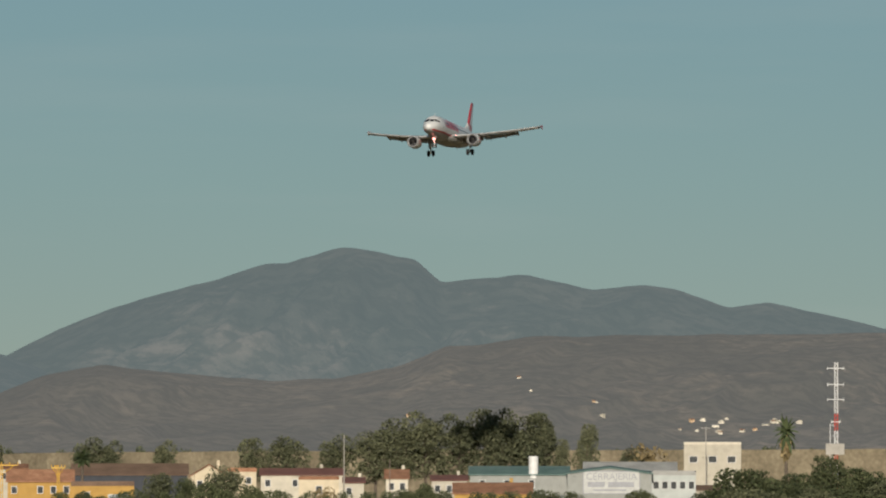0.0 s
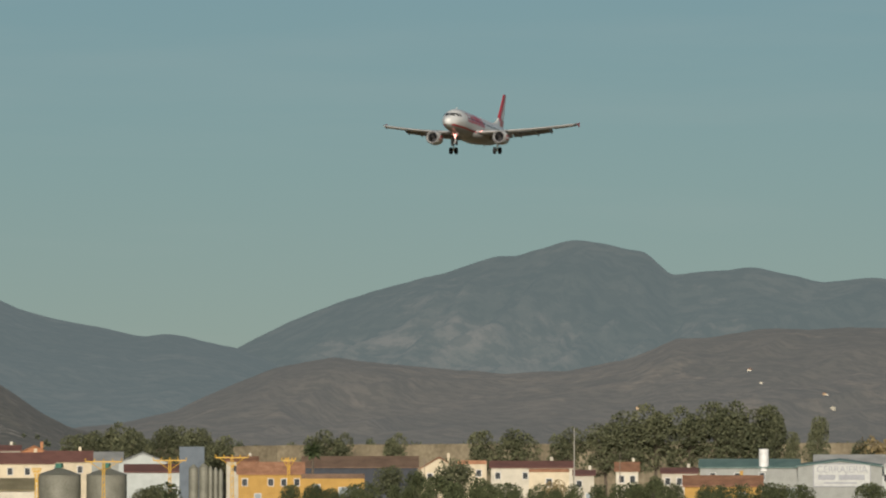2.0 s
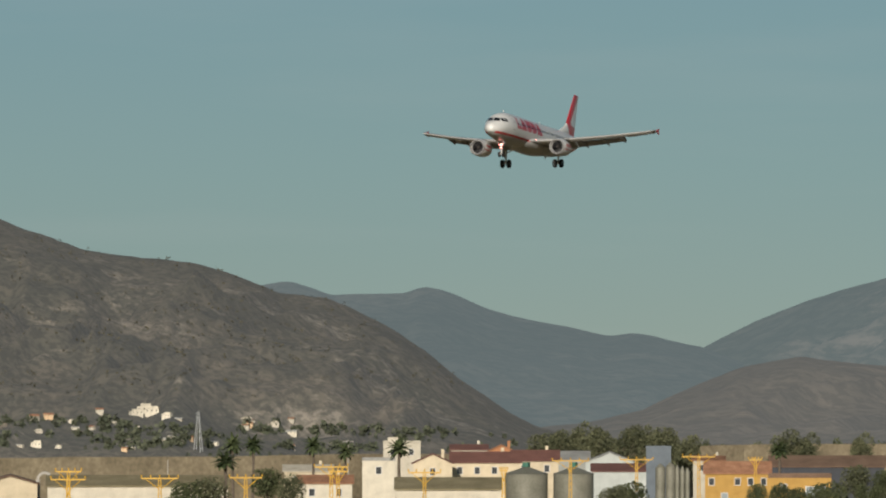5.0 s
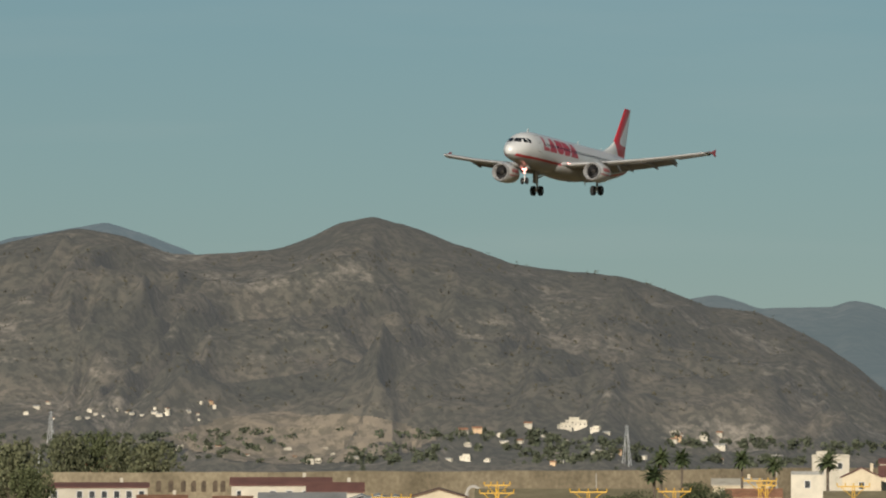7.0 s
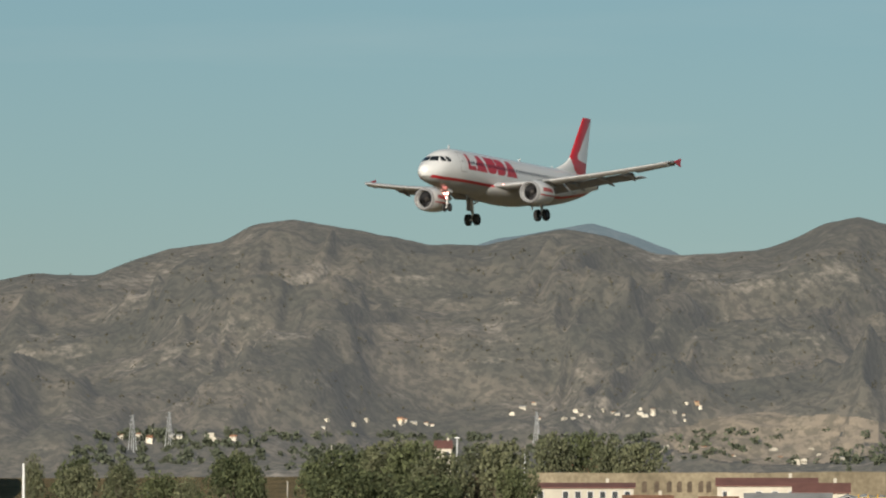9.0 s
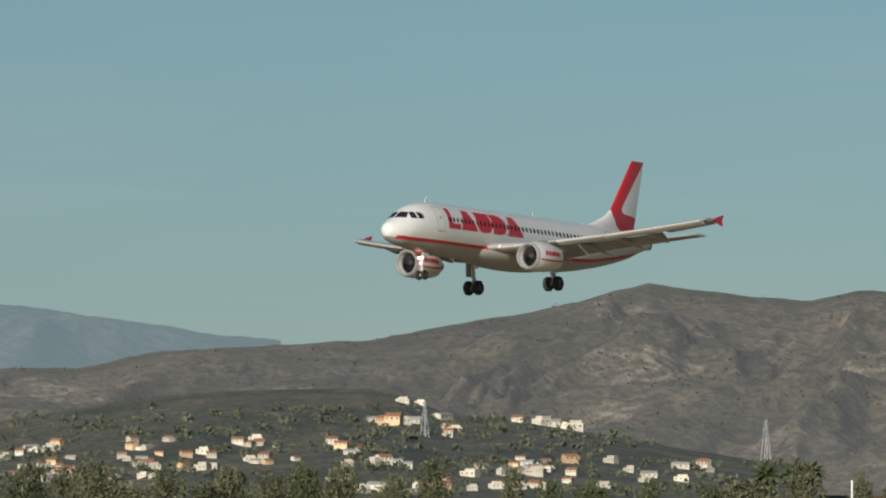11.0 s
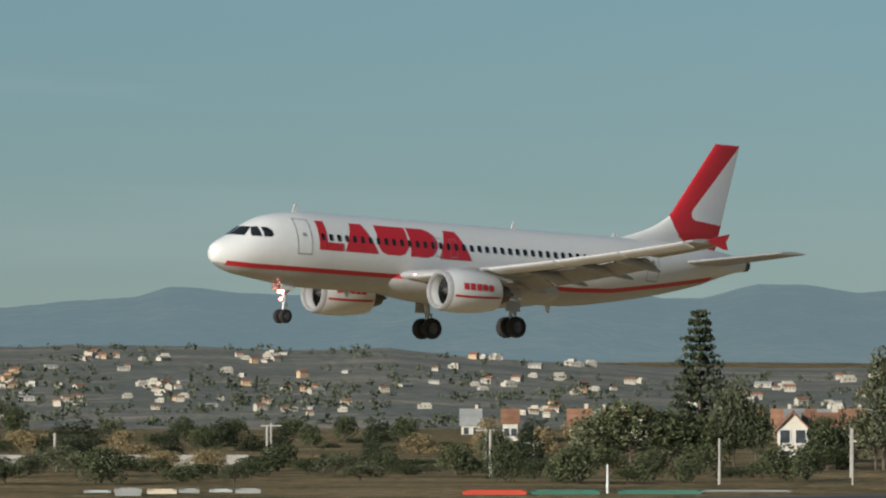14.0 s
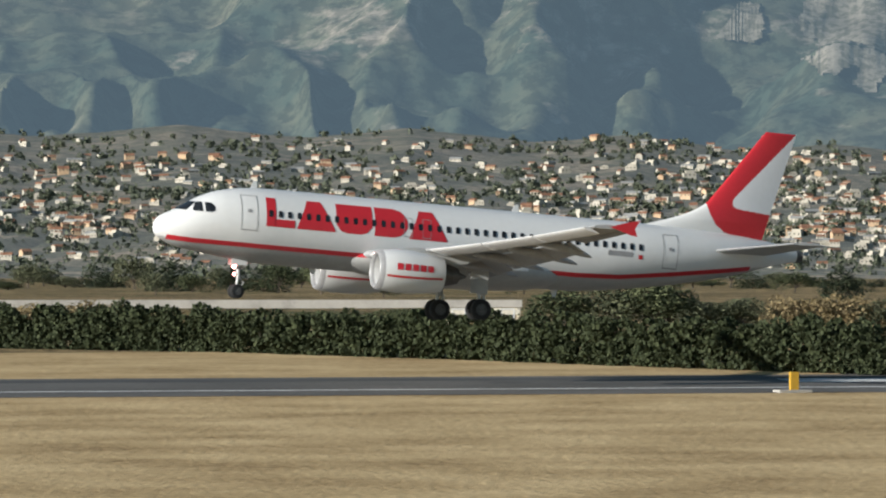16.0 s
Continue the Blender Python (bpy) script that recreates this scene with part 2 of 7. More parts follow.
DARK_MOUNTAIN = [(10280, -40), (10400, -8), (10520, 36), (10610, 80), (10700, 120), (10850, 178), (10969, 216), (11049, 251), (11129, 291),
                 (11209, 298), (11309, 318), (11359, 336), (11500, 385), (11800, 430), (12300, 460), (13300, 480)]
VILLA_HILL = [(3650, -125), (3883, -92), (4143, -47), (4313, -27), (4383, 3), (4443, 16), (4600, 14), (4816, 4), (5034, -33), (5202, -58),
              (5502, -81), (5702, -88), (6025, -103), (6325, -83), (6425, -73), (6515, -43), (6575, -33), (6695, -58), (6795, -81),
              (6895, -83), (7035, -113), (7125, -120), (7275, -143), (7400, -165)]
SUBURB = [(7100, -150), (7242, -127), (7472, -135), (7752, -134), (7940, -118), (8122, -104), (8240, -88), (8420, -92), (8740, -82),
          (8940, -87), (9287, -78), (9587, -58), (9787, -48), (9900, -62), (10300, -72), (10637, -42), (10929, -34), (11150, -12), (11320, -22),
          (11560, 6), (11700, -8), (11900, 22), (12080, 8), (12300, 34), (12480, 16), (12700, 38), (12950, 20), (13300, 40)]


def far_land(name, stops, haze, amount, scale=0.012, patch=None, coords="Object"):
    """Hillside cover: scrub, bare soil and rock by noise; amount: share of glowing haze colour painted over the far
    backdrops.
    """
    m, n, l, p = nodes_of(name)
    tc = n.new("ShaderNodeTexCoord")
    a, b, c = (n.new("ShaderNodeTexNoise") for _ in range(3))
    for x, sc, de in ((a, scale, 7), (b, scale * 7, 9), (c, scale * 26, 4)):
        x.inputs["Scale"].default_value, x.inputs["Detail"].default_value = sc, de
        x.inputs["Roughness"].default_value = 0.62
        l.new(tc.outputs[coords], x.inputs["Vector"])
    mx = n.new("ShaderNodeMix"); mx.data_type = "FLOAT"; mx.inputs[0].default_value = 0.45
    l.new(a.outputs[0], mx.inputs[2]), l.new(b.outputs[0], mx.inputs[3])
    r = ramp(n, stops)
    l.new(mx.outputs[0], r.inputs[0])
    col = r.outputs[0]
    # bare outcrops and worn ground, in ragged patches
    if patch:
        big, rag, add = n.new("ShaderNodeTexNoise"), n.new("ShaderNodeTexNoise"), n.new("ShaderNodeMath")
        st = n.new("ShaderNodeMapping")
        st.inputs["Scale"].default_value = (1, 1, 1.9)
        l.new(tc.outputs[coords], st.inputs[0])
        for x, sc in ((big, scale * 1.3), (rag, scale * 11)):
            x.inputs["Scale"].default_value, x.inputs["Detail"].default_value, x.inputs["Roughness"].default_value = sc, 8, 0.68
            l.new(st.outputs[0], x.inputs["Vector"])
        add.operation = "MULTIPLY_ADD"
        add.inputs[1].default_value = 0.55
        l.new(rag.outputs[0], add.inputs[0]), l.new(big.outputs[0], add.inputs[2])
        pr = ramp(n, [(patch[1], (0, 0, 0)), (patch[1] + 0.13, (1, 1, 1))])
        l.new(add.outputs[0], pr.inputs[0])
        pm = n.new("ShaderNodeMix"); pm.data_type = "RGBA"
        pm.inputs[7].default_value = (*patch[0], 1)
        l.new(pr.outputs[0], pm.inputs[0]), l.new(col, pm.inputs[6])
        col = pm.outputs[2]
    # shrubs: small dark flecks
    fl = ramp(n, [(0.44, (0.40, 0.42, 0.38)), (0.55, (1, 1, 1))])
    l.new(c.outputs[0], fl.inputs[0])
    mu = n.new("ShaderNodeMix"); mu.data_type, mu.blend_type = "RGBA", "MULTIPLY"; mu.inputs[0].default_value = 0.8
    l.new(col, mu.inputs[6]), l.new(fl.outputs[0], mu.inputs[7])
    l.new(mu.outputs[2], p.inputs["Base Color"])
    p.inputs["Roughness"].default_value, p.inputs["Specular IOR Level"].default_value = 0.95, 0.05
    bp = n.new("ShaderNodeBump"); bp.inputs["Strength"].default_value, bp.inputs["Distance"].default_value = 0.5, 4.0
    l.new(b.outputs[0], bp.inputs["Height"]), l.new(bp.outputs[0], p.inputs["Normal"])
    # painted haze: flat emission mixed over the hillside, not real air
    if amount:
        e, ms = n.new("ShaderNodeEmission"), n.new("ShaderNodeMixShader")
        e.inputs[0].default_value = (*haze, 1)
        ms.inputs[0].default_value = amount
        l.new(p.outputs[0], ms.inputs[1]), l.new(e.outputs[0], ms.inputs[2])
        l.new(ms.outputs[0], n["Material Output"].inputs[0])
    return m


# haze tints that the far hills give off
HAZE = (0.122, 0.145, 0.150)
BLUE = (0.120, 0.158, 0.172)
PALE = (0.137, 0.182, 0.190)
GREY_HAZE = (0.142, 0.143, 0.138)
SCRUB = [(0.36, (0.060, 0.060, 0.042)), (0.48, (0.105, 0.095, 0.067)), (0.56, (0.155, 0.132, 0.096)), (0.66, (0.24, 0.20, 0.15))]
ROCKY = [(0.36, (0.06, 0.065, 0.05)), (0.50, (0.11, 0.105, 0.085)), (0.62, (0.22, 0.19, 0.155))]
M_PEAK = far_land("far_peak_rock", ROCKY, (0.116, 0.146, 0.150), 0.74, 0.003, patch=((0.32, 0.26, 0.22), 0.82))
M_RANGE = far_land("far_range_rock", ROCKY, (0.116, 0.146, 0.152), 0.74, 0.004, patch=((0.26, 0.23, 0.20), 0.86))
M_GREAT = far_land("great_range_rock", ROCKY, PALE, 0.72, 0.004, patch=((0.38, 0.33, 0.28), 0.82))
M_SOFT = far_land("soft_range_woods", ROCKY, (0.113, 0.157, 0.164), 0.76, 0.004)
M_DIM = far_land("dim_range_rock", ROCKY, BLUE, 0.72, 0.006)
M_FOOT = far_land("foothill_scrub", SCRUB, GREY_HAZE, 0.58, 0.005, patch=((0.30, 0.235, 0.165), 0.82))
M_BROWN = far_land("brown_hill_scrub", SCRUB, GREY_HAZE, 0.36, 0.011, patch=((0.36, 0.31, 0.245), 0.84))
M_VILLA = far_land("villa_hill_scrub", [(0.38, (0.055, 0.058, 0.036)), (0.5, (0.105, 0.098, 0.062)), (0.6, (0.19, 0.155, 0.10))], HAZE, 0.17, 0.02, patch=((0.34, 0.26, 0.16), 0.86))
# warmer stops paint sunlit slopes into the wooded mountain's colour
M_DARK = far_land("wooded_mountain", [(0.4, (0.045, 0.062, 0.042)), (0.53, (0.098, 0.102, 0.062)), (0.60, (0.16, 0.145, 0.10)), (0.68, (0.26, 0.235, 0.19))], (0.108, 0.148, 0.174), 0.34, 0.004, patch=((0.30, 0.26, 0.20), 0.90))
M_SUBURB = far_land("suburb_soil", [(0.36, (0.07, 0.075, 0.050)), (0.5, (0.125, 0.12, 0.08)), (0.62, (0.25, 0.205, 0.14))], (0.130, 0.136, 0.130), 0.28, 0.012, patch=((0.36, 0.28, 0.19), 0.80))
M_GROUND = far_land("dry_plain", [(0.40, (0.10, 0.095, 0.05)), (0.52, (0.26, 0.19, 0.10)), (0.62, (0.36, 0.27, 0.15))], HAZE, 0.0, 0.05)
M_GRASS = surface("dry_airfield_grass", [(0.34, (0.24, 0.165, 0.08)), (0.48, (0.39, 0.285, 0.145)), (0.62, (0.51, 0.385, 0.21))], 0.12, 0.95, bump=0.9, fine=1.7, spec=0.05, bump_dist=0.12)

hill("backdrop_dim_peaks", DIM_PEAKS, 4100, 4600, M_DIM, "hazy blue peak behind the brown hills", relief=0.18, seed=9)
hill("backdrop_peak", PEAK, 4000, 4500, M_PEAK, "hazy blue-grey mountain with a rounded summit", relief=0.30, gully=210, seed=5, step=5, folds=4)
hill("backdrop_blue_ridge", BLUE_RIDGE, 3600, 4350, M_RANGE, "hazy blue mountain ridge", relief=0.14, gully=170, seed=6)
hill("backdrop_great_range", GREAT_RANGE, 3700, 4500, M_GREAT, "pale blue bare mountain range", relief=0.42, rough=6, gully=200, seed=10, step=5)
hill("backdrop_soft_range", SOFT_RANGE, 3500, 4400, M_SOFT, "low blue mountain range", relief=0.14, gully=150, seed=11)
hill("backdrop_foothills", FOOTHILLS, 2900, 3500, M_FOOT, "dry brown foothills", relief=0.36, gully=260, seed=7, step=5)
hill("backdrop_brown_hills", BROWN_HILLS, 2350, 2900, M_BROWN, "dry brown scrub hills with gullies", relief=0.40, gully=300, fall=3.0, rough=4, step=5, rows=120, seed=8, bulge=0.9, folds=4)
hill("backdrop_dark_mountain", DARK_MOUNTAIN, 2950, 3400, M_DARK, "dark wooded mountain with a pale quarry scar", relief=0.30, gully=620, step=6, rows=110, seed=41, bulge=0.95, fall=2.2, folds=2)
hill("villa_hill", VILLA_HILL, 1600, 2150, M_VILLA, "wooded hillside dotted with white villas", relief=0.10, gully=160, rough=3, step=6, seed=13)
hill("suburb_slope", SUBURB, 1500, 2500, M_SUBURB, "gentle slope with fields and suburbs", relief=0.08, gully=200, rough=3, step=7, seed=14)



def scar(name, hill_name, u0, u1, v0, v1, material, label, seed, outline=None):
    """A bare face on a hillside, with a ragged outline and its own low steps; outline in unit coordinates, or a rounded patch."""
    n, m = 60, 52
    bm = bmesh.new()
    grid = {}
    eye = Vector((0, 0, EYE_Z))
    I, J = np.meshgrid(np.arange(n + 1), np.arange(m + 1), indexing="ij")
    step = fbm(I * 0.10, J * 0.12, 3, seed)
    rag_u, rag_v = fbm(I * 0.16, J * 0.16, 4, seed + 5) - 0.5, fbm(I * 0.16, J * 0.16, 4, seed + 9) - 0.5
    for i in range(n + 1):
        for j in range(m + 1):
            p = on_hill(hill_name, u0 + (u1 - u0) * i / n, v0 + (v1 - v0) * j / m)
            grid[i, j] = bm.verts.new(p + (eye - p).normalized() * (2.2 + 1.2 * step[i, j]))
    for i in range(n):
        for j in range(m):
            x, y = 2 * (i + 0.5) / n - 1 + 0.36 * rag_u[i, j], 2 * (j + 0.5) / m - 1 + 0.36 * rag_v[i, j]
            if in_poly(x, y, outline) if outline else math.hypot(x, y) < 0.86:
                bm.faces.new((grid[i, j], grid[i + 1, j], grid[i + 1, j + 1], grid[i, j + 1]))
    bmesh.ops.delete(bm, geom=[v for v in bm.verts if not v.link_faces], context="VERTS")
    tagged(part(name, bm, material, None, label, smooth=True), kind="structure")


def in_poly(x, y, poly):
    hit = False
    for (x0, y0), (x1, y1) in zip(poly, poly[1:] + poly[:1]):
        if (y0 > y) != (y1 > y) and x < (x1 - x0) * (y - y0) / (y1 - y0) + x0:
            hit = not hit
    return hit


# quarry rock and fields carry the same painted haze glow
M_SCAR = far_land("pale_quarry_rock", [(0.36, (0.15, 0.135, 0.11)), (0.5, (0.22, 0.20, 0.165)), (0.62, (0.30, 0.27, 0.225))], BLUE, 0.34, 0.008)
M_BARE_SOIL = far_land("bare_tan_soil", [(0.36, (0.20, 0.162, 0.112)), (0.52, (0.28, 0.225, 0.155)), (0.66, (0.34, 0.275, 0.19))], GREY_HAZE, 0.34, 0.008)
scar("backdrop_quarry", "backdrop_dark_mountain", 11625, 11365, 84, 310, M_SCAR, "pale grey quarry face on the mountain", 3,
     [(-0.92, 0.25), (-0.55, 0.80), (0.1, 0.92), (0.62, 0.85), (0.70, 0.3), (0.88, 0.0), (0.62, -0.3), (0.45, -0.55), (0.15, -0.92), (-0.05, -0.80), (-0.15, -0.5), (-0.62, -0.62), (-0.85, -0.4), (-0.62, -0.1)])
scar("backdrop_quarry_small", "backdrop_dark_mountain", 11766, 11664, 176, 264, M_SCAR, "small pale quarry face on the mountain", 8,
     [(-0.9, -0.6), (-0.35, 0.1), (-0.1, 0.85), (0.55, 0.8), (0.9, 0.1), (0.75, -0.65), (0.2, -0.85)])
scar("backdrop_bare_field", "backdrop_brown_hills", 2500, 1985, -152, -52, M_BARE_SOIL, "bare tan fields at the foot of the hills", 12)

# the plain: one sheet, finer near the airfield
dist = np.concatenate([np.linspace(0.01, 240, 14), np.linspace(250, 470, 90), np.linspace(480, 1700, 110), [1900, 2300, 3000, 4000, 4990]])
bear = np.concatenate([np.linspace(-180, -8, 44), np.linspace(-6, 92, 300), np.linspace(94, 180, 24)])
DG, BG = np.meshgrid(dist, np.radians(bear), indexing="ij")
XG, YG = DG * np.cos(BG), DG * np.sin(BG)
ZG = ground_z(DG) + np.clip((DG - 480) / 300, 0, 1) * 1.6 * (fbm(XG / 90, YG / 90, 4, 3) - 0.5)
sheet("ground", XG, YG, ZG, M_GROUND, "dry tan plain with scrub")


# the airfield grass is a shallow bank over the plain, on both sides of the runway
def rw(s, off, z=0.0):
    """A place on the airfield: s metres along the runway from its mark, off metres beyond the near white line."""
    e = Vector((1, -0.150, 0)).normalized()
    n = Vector((-e.y, e.x, 0))
    return Vector((93, 356.5, 0)) + e * s + n * off + Vector((0, 0, z))


def band(name, s0, s1, o0, o1, z, material, label, ns=60, no=4, parent=None):
    bm = bmesh.new()
    g = [[bm.verts.new(rw(s0 + (s1 - s0) * i / ns, o0 + (o1 - o0) * j / no, z)) for j in range(no + 1)] for i in range(ns + 1)]
    for a, b in zip(g, g[1:]):
        for j in range(no):
            bm.faces.new((a[j], b[j], b[j + 1], a[j + 1]))
    ob = part(name, bm, material, parent, label)
    tagged(ob, kind="structure")
    return ob


M_ASPHALT = surface("runway_asphalt", [(0.35, (0.075, 0.072, 0.066)), (0.5, (0.105, 0.10, 0.092)), (0.65, (0.14, 0.132, 0.12))], 0.08, 0.9, bump=0.3, fine=2.5, spec=0.15)
M_MARK = surface("runway_white_paint", [(0.35, (0.45, 0.45, 0.43)), (0.6, (0.72, 0.72, 0.69))], 0.6, 0.7)
M_GREEN = surface("green_turf_mat", [(0.35, (0.03, 0.13, 0.075)), (0.65, (0.06, 0.20, 0.12))], 0.4, 0.9)
M_PINK = surface("faded_red_paint", [(0.35, (0.33, 0.14, 0.13)), (0.65, (0.45, 0.22, 0.20))], 0.5, 0.9)
M_RUBBER = surface("rubber_marks", [(0.35, (0.035, 0.034, 0.033)), (0.65, (0.07, 0.068, 0.064))], 0.1, 0.9)
band("grass_near", -260, 420, -330, -7.5, 0.012, M_GRASS, "dry straw-coloured airfield grass", 120, 40)
band("grass_far", -260, 108, 20, 70, 0.016, M_GRASS, "dry straw-coloured grass beyond the runway", 60, 12)
band("runway", -260, 520, -8, 20.5, 0.03, M_ASPHALT, "grey asphalt runway with white markings")
band("runway_edge_line", -260, 520, -0.45, 0.45, 0.036, M_MARK, "long white runway edge line", 60, 1)
band("rubber_strip", -200, 420, 13.5, 17.5, 0.036, M_RUBBER, "dark tyre rubber on the runway", 40, 1)
for s in (46,):
    for o in (8.2, 10.2, 12.2):
        band("touchdown_mark", s, s + 24, o, o + 1.5, 0.036, M_MARK, "white touchdown zone bars on the runway", 4, 1)
band("turf_mat", 85, 300, -16, -8.2, 0.035, M_GREEN, "green artificial turf beside the runway")
band("turf_mat", 78, 95, -14, -8.2, 0.039, M_GREEN, "green artificial turf beside the runway", 4)
band("red_mark", 118, 190, -4.5, -1.4, 0.036, M_PINK, "faded red paint on the runway shoulder", 8, 1)
# ---------------------------------------------------------------- the airliner; x aft of the main gear, -y to port
OX = 17.7
STATIONS = np.array([  # x, middle height, half width, half height
    (0.0, -0.56, 0.04, 0.04), (0.12, -0.53, 0.42, 0.42), (0.4, -0.51, 0.69, 0.645), (0.8, -0.51, 0.95, 0.85), (1.2, -0.49, 1.16, 1.01),
    (1.85, -0.325, 1.41, 1.295), (2.4, -0.19, 1.56, 1.49), (3.3, -0.05, 1.74, 1.75), (4.6, 0.0, 1.90, 1.96), (5.6, 0.0, 1.96, 2.045),
    (6.6, 0.0, 1.975, 2.07), (24.0, 0.0, 1.975, 2.07), (26.0, 0.105, 1.96, 1.965), (28.0, 0.255, 1.87, 1.815), (30.0, 0.415, 1.70, 1.635),
    (32.0, 0.595, 1.46, 1.395), (34.0, 0.79, 1.13, 1.09), (35.5, 0.97, 0.78, 0.75), (36.7, 1.05, 0.48, 0.47), (37.5, 1.03, 0.32, 0.32)])
SMOOTH_X = np.linspace(0, 37.5, 1501)
SMOOTH = [np.mean([np.interp(np.clip(SMOOTH_X + d * np.minimum(np.minimum(0.45, 0.5 * SMOOTH_X), 37.5 - SMOOTH_X), 0, 37.5), STATIONS[:, 0], STATIONS[:, k])
                   for d in np.linspace(-1, 1, 9)], axis=0) for k in (1, 2, 3)]


def section(x):
    """Middle height, half width and half height of the fuselage at station x."""
    return tuple(float(np.interp(x, SMOOTH_X, c)) for c in SMOOTH)


def brow(y, z, side=-1, lift=0.02):
    """The point of the nose at height z and y metres off the middle, found from the front."""
    lo, hi = 0.2, 6.0
    for _ in range(30):
        x = (lo + hi) / 2
        c, w, h = section(x)
        lo, hi = (x, hi) if (y / w) ** 2 + ((z - c) / h) ** 2 > 1 else (lo, x)
    return Vector((hi - OX - lift, side * y, z + lift))


def skin(x, z, side=-1, lift=0.014):
    """A point on the fuselage side at station x and height z; side -1 is port."""
    c, w, h = section(x)
    s = max(-0.999, min(0.999, (z - c) / h))
    y = w * math.sqrt(1 - s * s)
    nrm = Vector((0, y / w ** 2, (z - c) / h ** 2)).normalized()
    return Vector((x - OX, side * (y + lift * nrm.y), z + lift * nrm.z))


def decal(name, columns, material, parent, side=-1, rows=6, lift=0.014, label=""):
    """A painted shape that hugs the fuselage: columns of (x, low, high)."""
    bm = bmesh.new()
    fine = []
    for (xa, la, ha), (xb, lb, hb) in zip(columns, columns[1:]):
        n = max(1, int((xb - xa) / 0.09))
        fine += [(xa + (xb - xa) * k / n, la + (lb - la) * k / n, ha + (hb - ha) * k / n) for k in range(n)]
    columns = fine + [columns[-1]] if rows > 3 else columns
    grid = [[bm.verts.new(skin(x, lo + (hi - lo) * k / rows, side, lift)) for k in range(rows + 1)] for x, lo, hi in columns]
    for a, b in zip(grid, grid[1:]):
        for k in range(rows):
            bm.faces.new((a[k], b[k], b[k + 1], a[k + 1]))
    return part(name, bm, material, parent, label, smooth=True)


def foil(le, te, y, z, thick, twist=0.0, n=14):
    """A wing section, ring of points, from leading edge le to trailing edge te."""
    c = te - le
    out = []
    for i in range(2 * n):
        k = i / n
        s = 1 - k if k <= 1 else k - 1            # te -> le on top, le -> te below
        s = 0.5 - 0.5 * math.cos(math.pi * s)
        t = 5 * thick * (0.2969 * math.sqrt(s) - 0.126 * s - 0.3516 * s ** 2 + 0.2843 * s ** 3 - 0.1015 * s ** 4)
        zz = (t if k <= 1 else -t * 0.75) * c + 0.015 * c * math.sin(math.pi * s) - (s - 0.3) * c * math.tan(radians(twist))
        out.append((le + s * c - OX, y, z + zz))
    return out


def wing_z(y):
    return -1.15 + 0.098 * (y - 2) + 0.0032 * (y - 2) ** 2


def wing_le(y):
    return 11.7 + 0.545 * (y - 2.0)


def wing_te(y):
    return 18.0 + 0.05 * (y - 2) if y < 6.4 else 18.2 + (y - 6.4) * 0.36


def wheel(name, parent, x, y, z, r, w):
    """Tyre with a rounded tread, and its hub."""
    bm = bmesh.new()
    prof = [(0.55, -0.5), (0.86, -0.5), (0.96, -0.40), (1.0, -0.2), (1.0, 0.2), (0.96, 0.40), (0.86, 0.5), (0.55, 0.5)]
    rings = [[(x - OX + r * p * math.cos(a), y + w * q, z + r * p * math.sin(a)) for p, q in prof] for a in (2 * math.pi * i / 28 for i in range(28))]
    loft(bm, rings + [rings[0]], caps=False)
    bmesh.ops.remove_doubles(bm, verts=bm.verts, dist=1e-4)
    tyre = part(name, bm, M_TYRE, parent, "black rubber tyre", smooth=True)
    bm = bmesh.new()
    rod(bm, (x - OX, y - w * 0.36, z), (x - OX, y + w * 0.36, z), r * 0.55, sides=20)
    rod(bm, (x - OX, y - w * 0.5, z), (x - OX, y + w * 0.5, z), r * 0.2, sides=12)
    part("wheel_hub", bm, M_HUB, tyre, "dark grey metal wheel hub", smooth=True)


LAMP_SPOTS = []


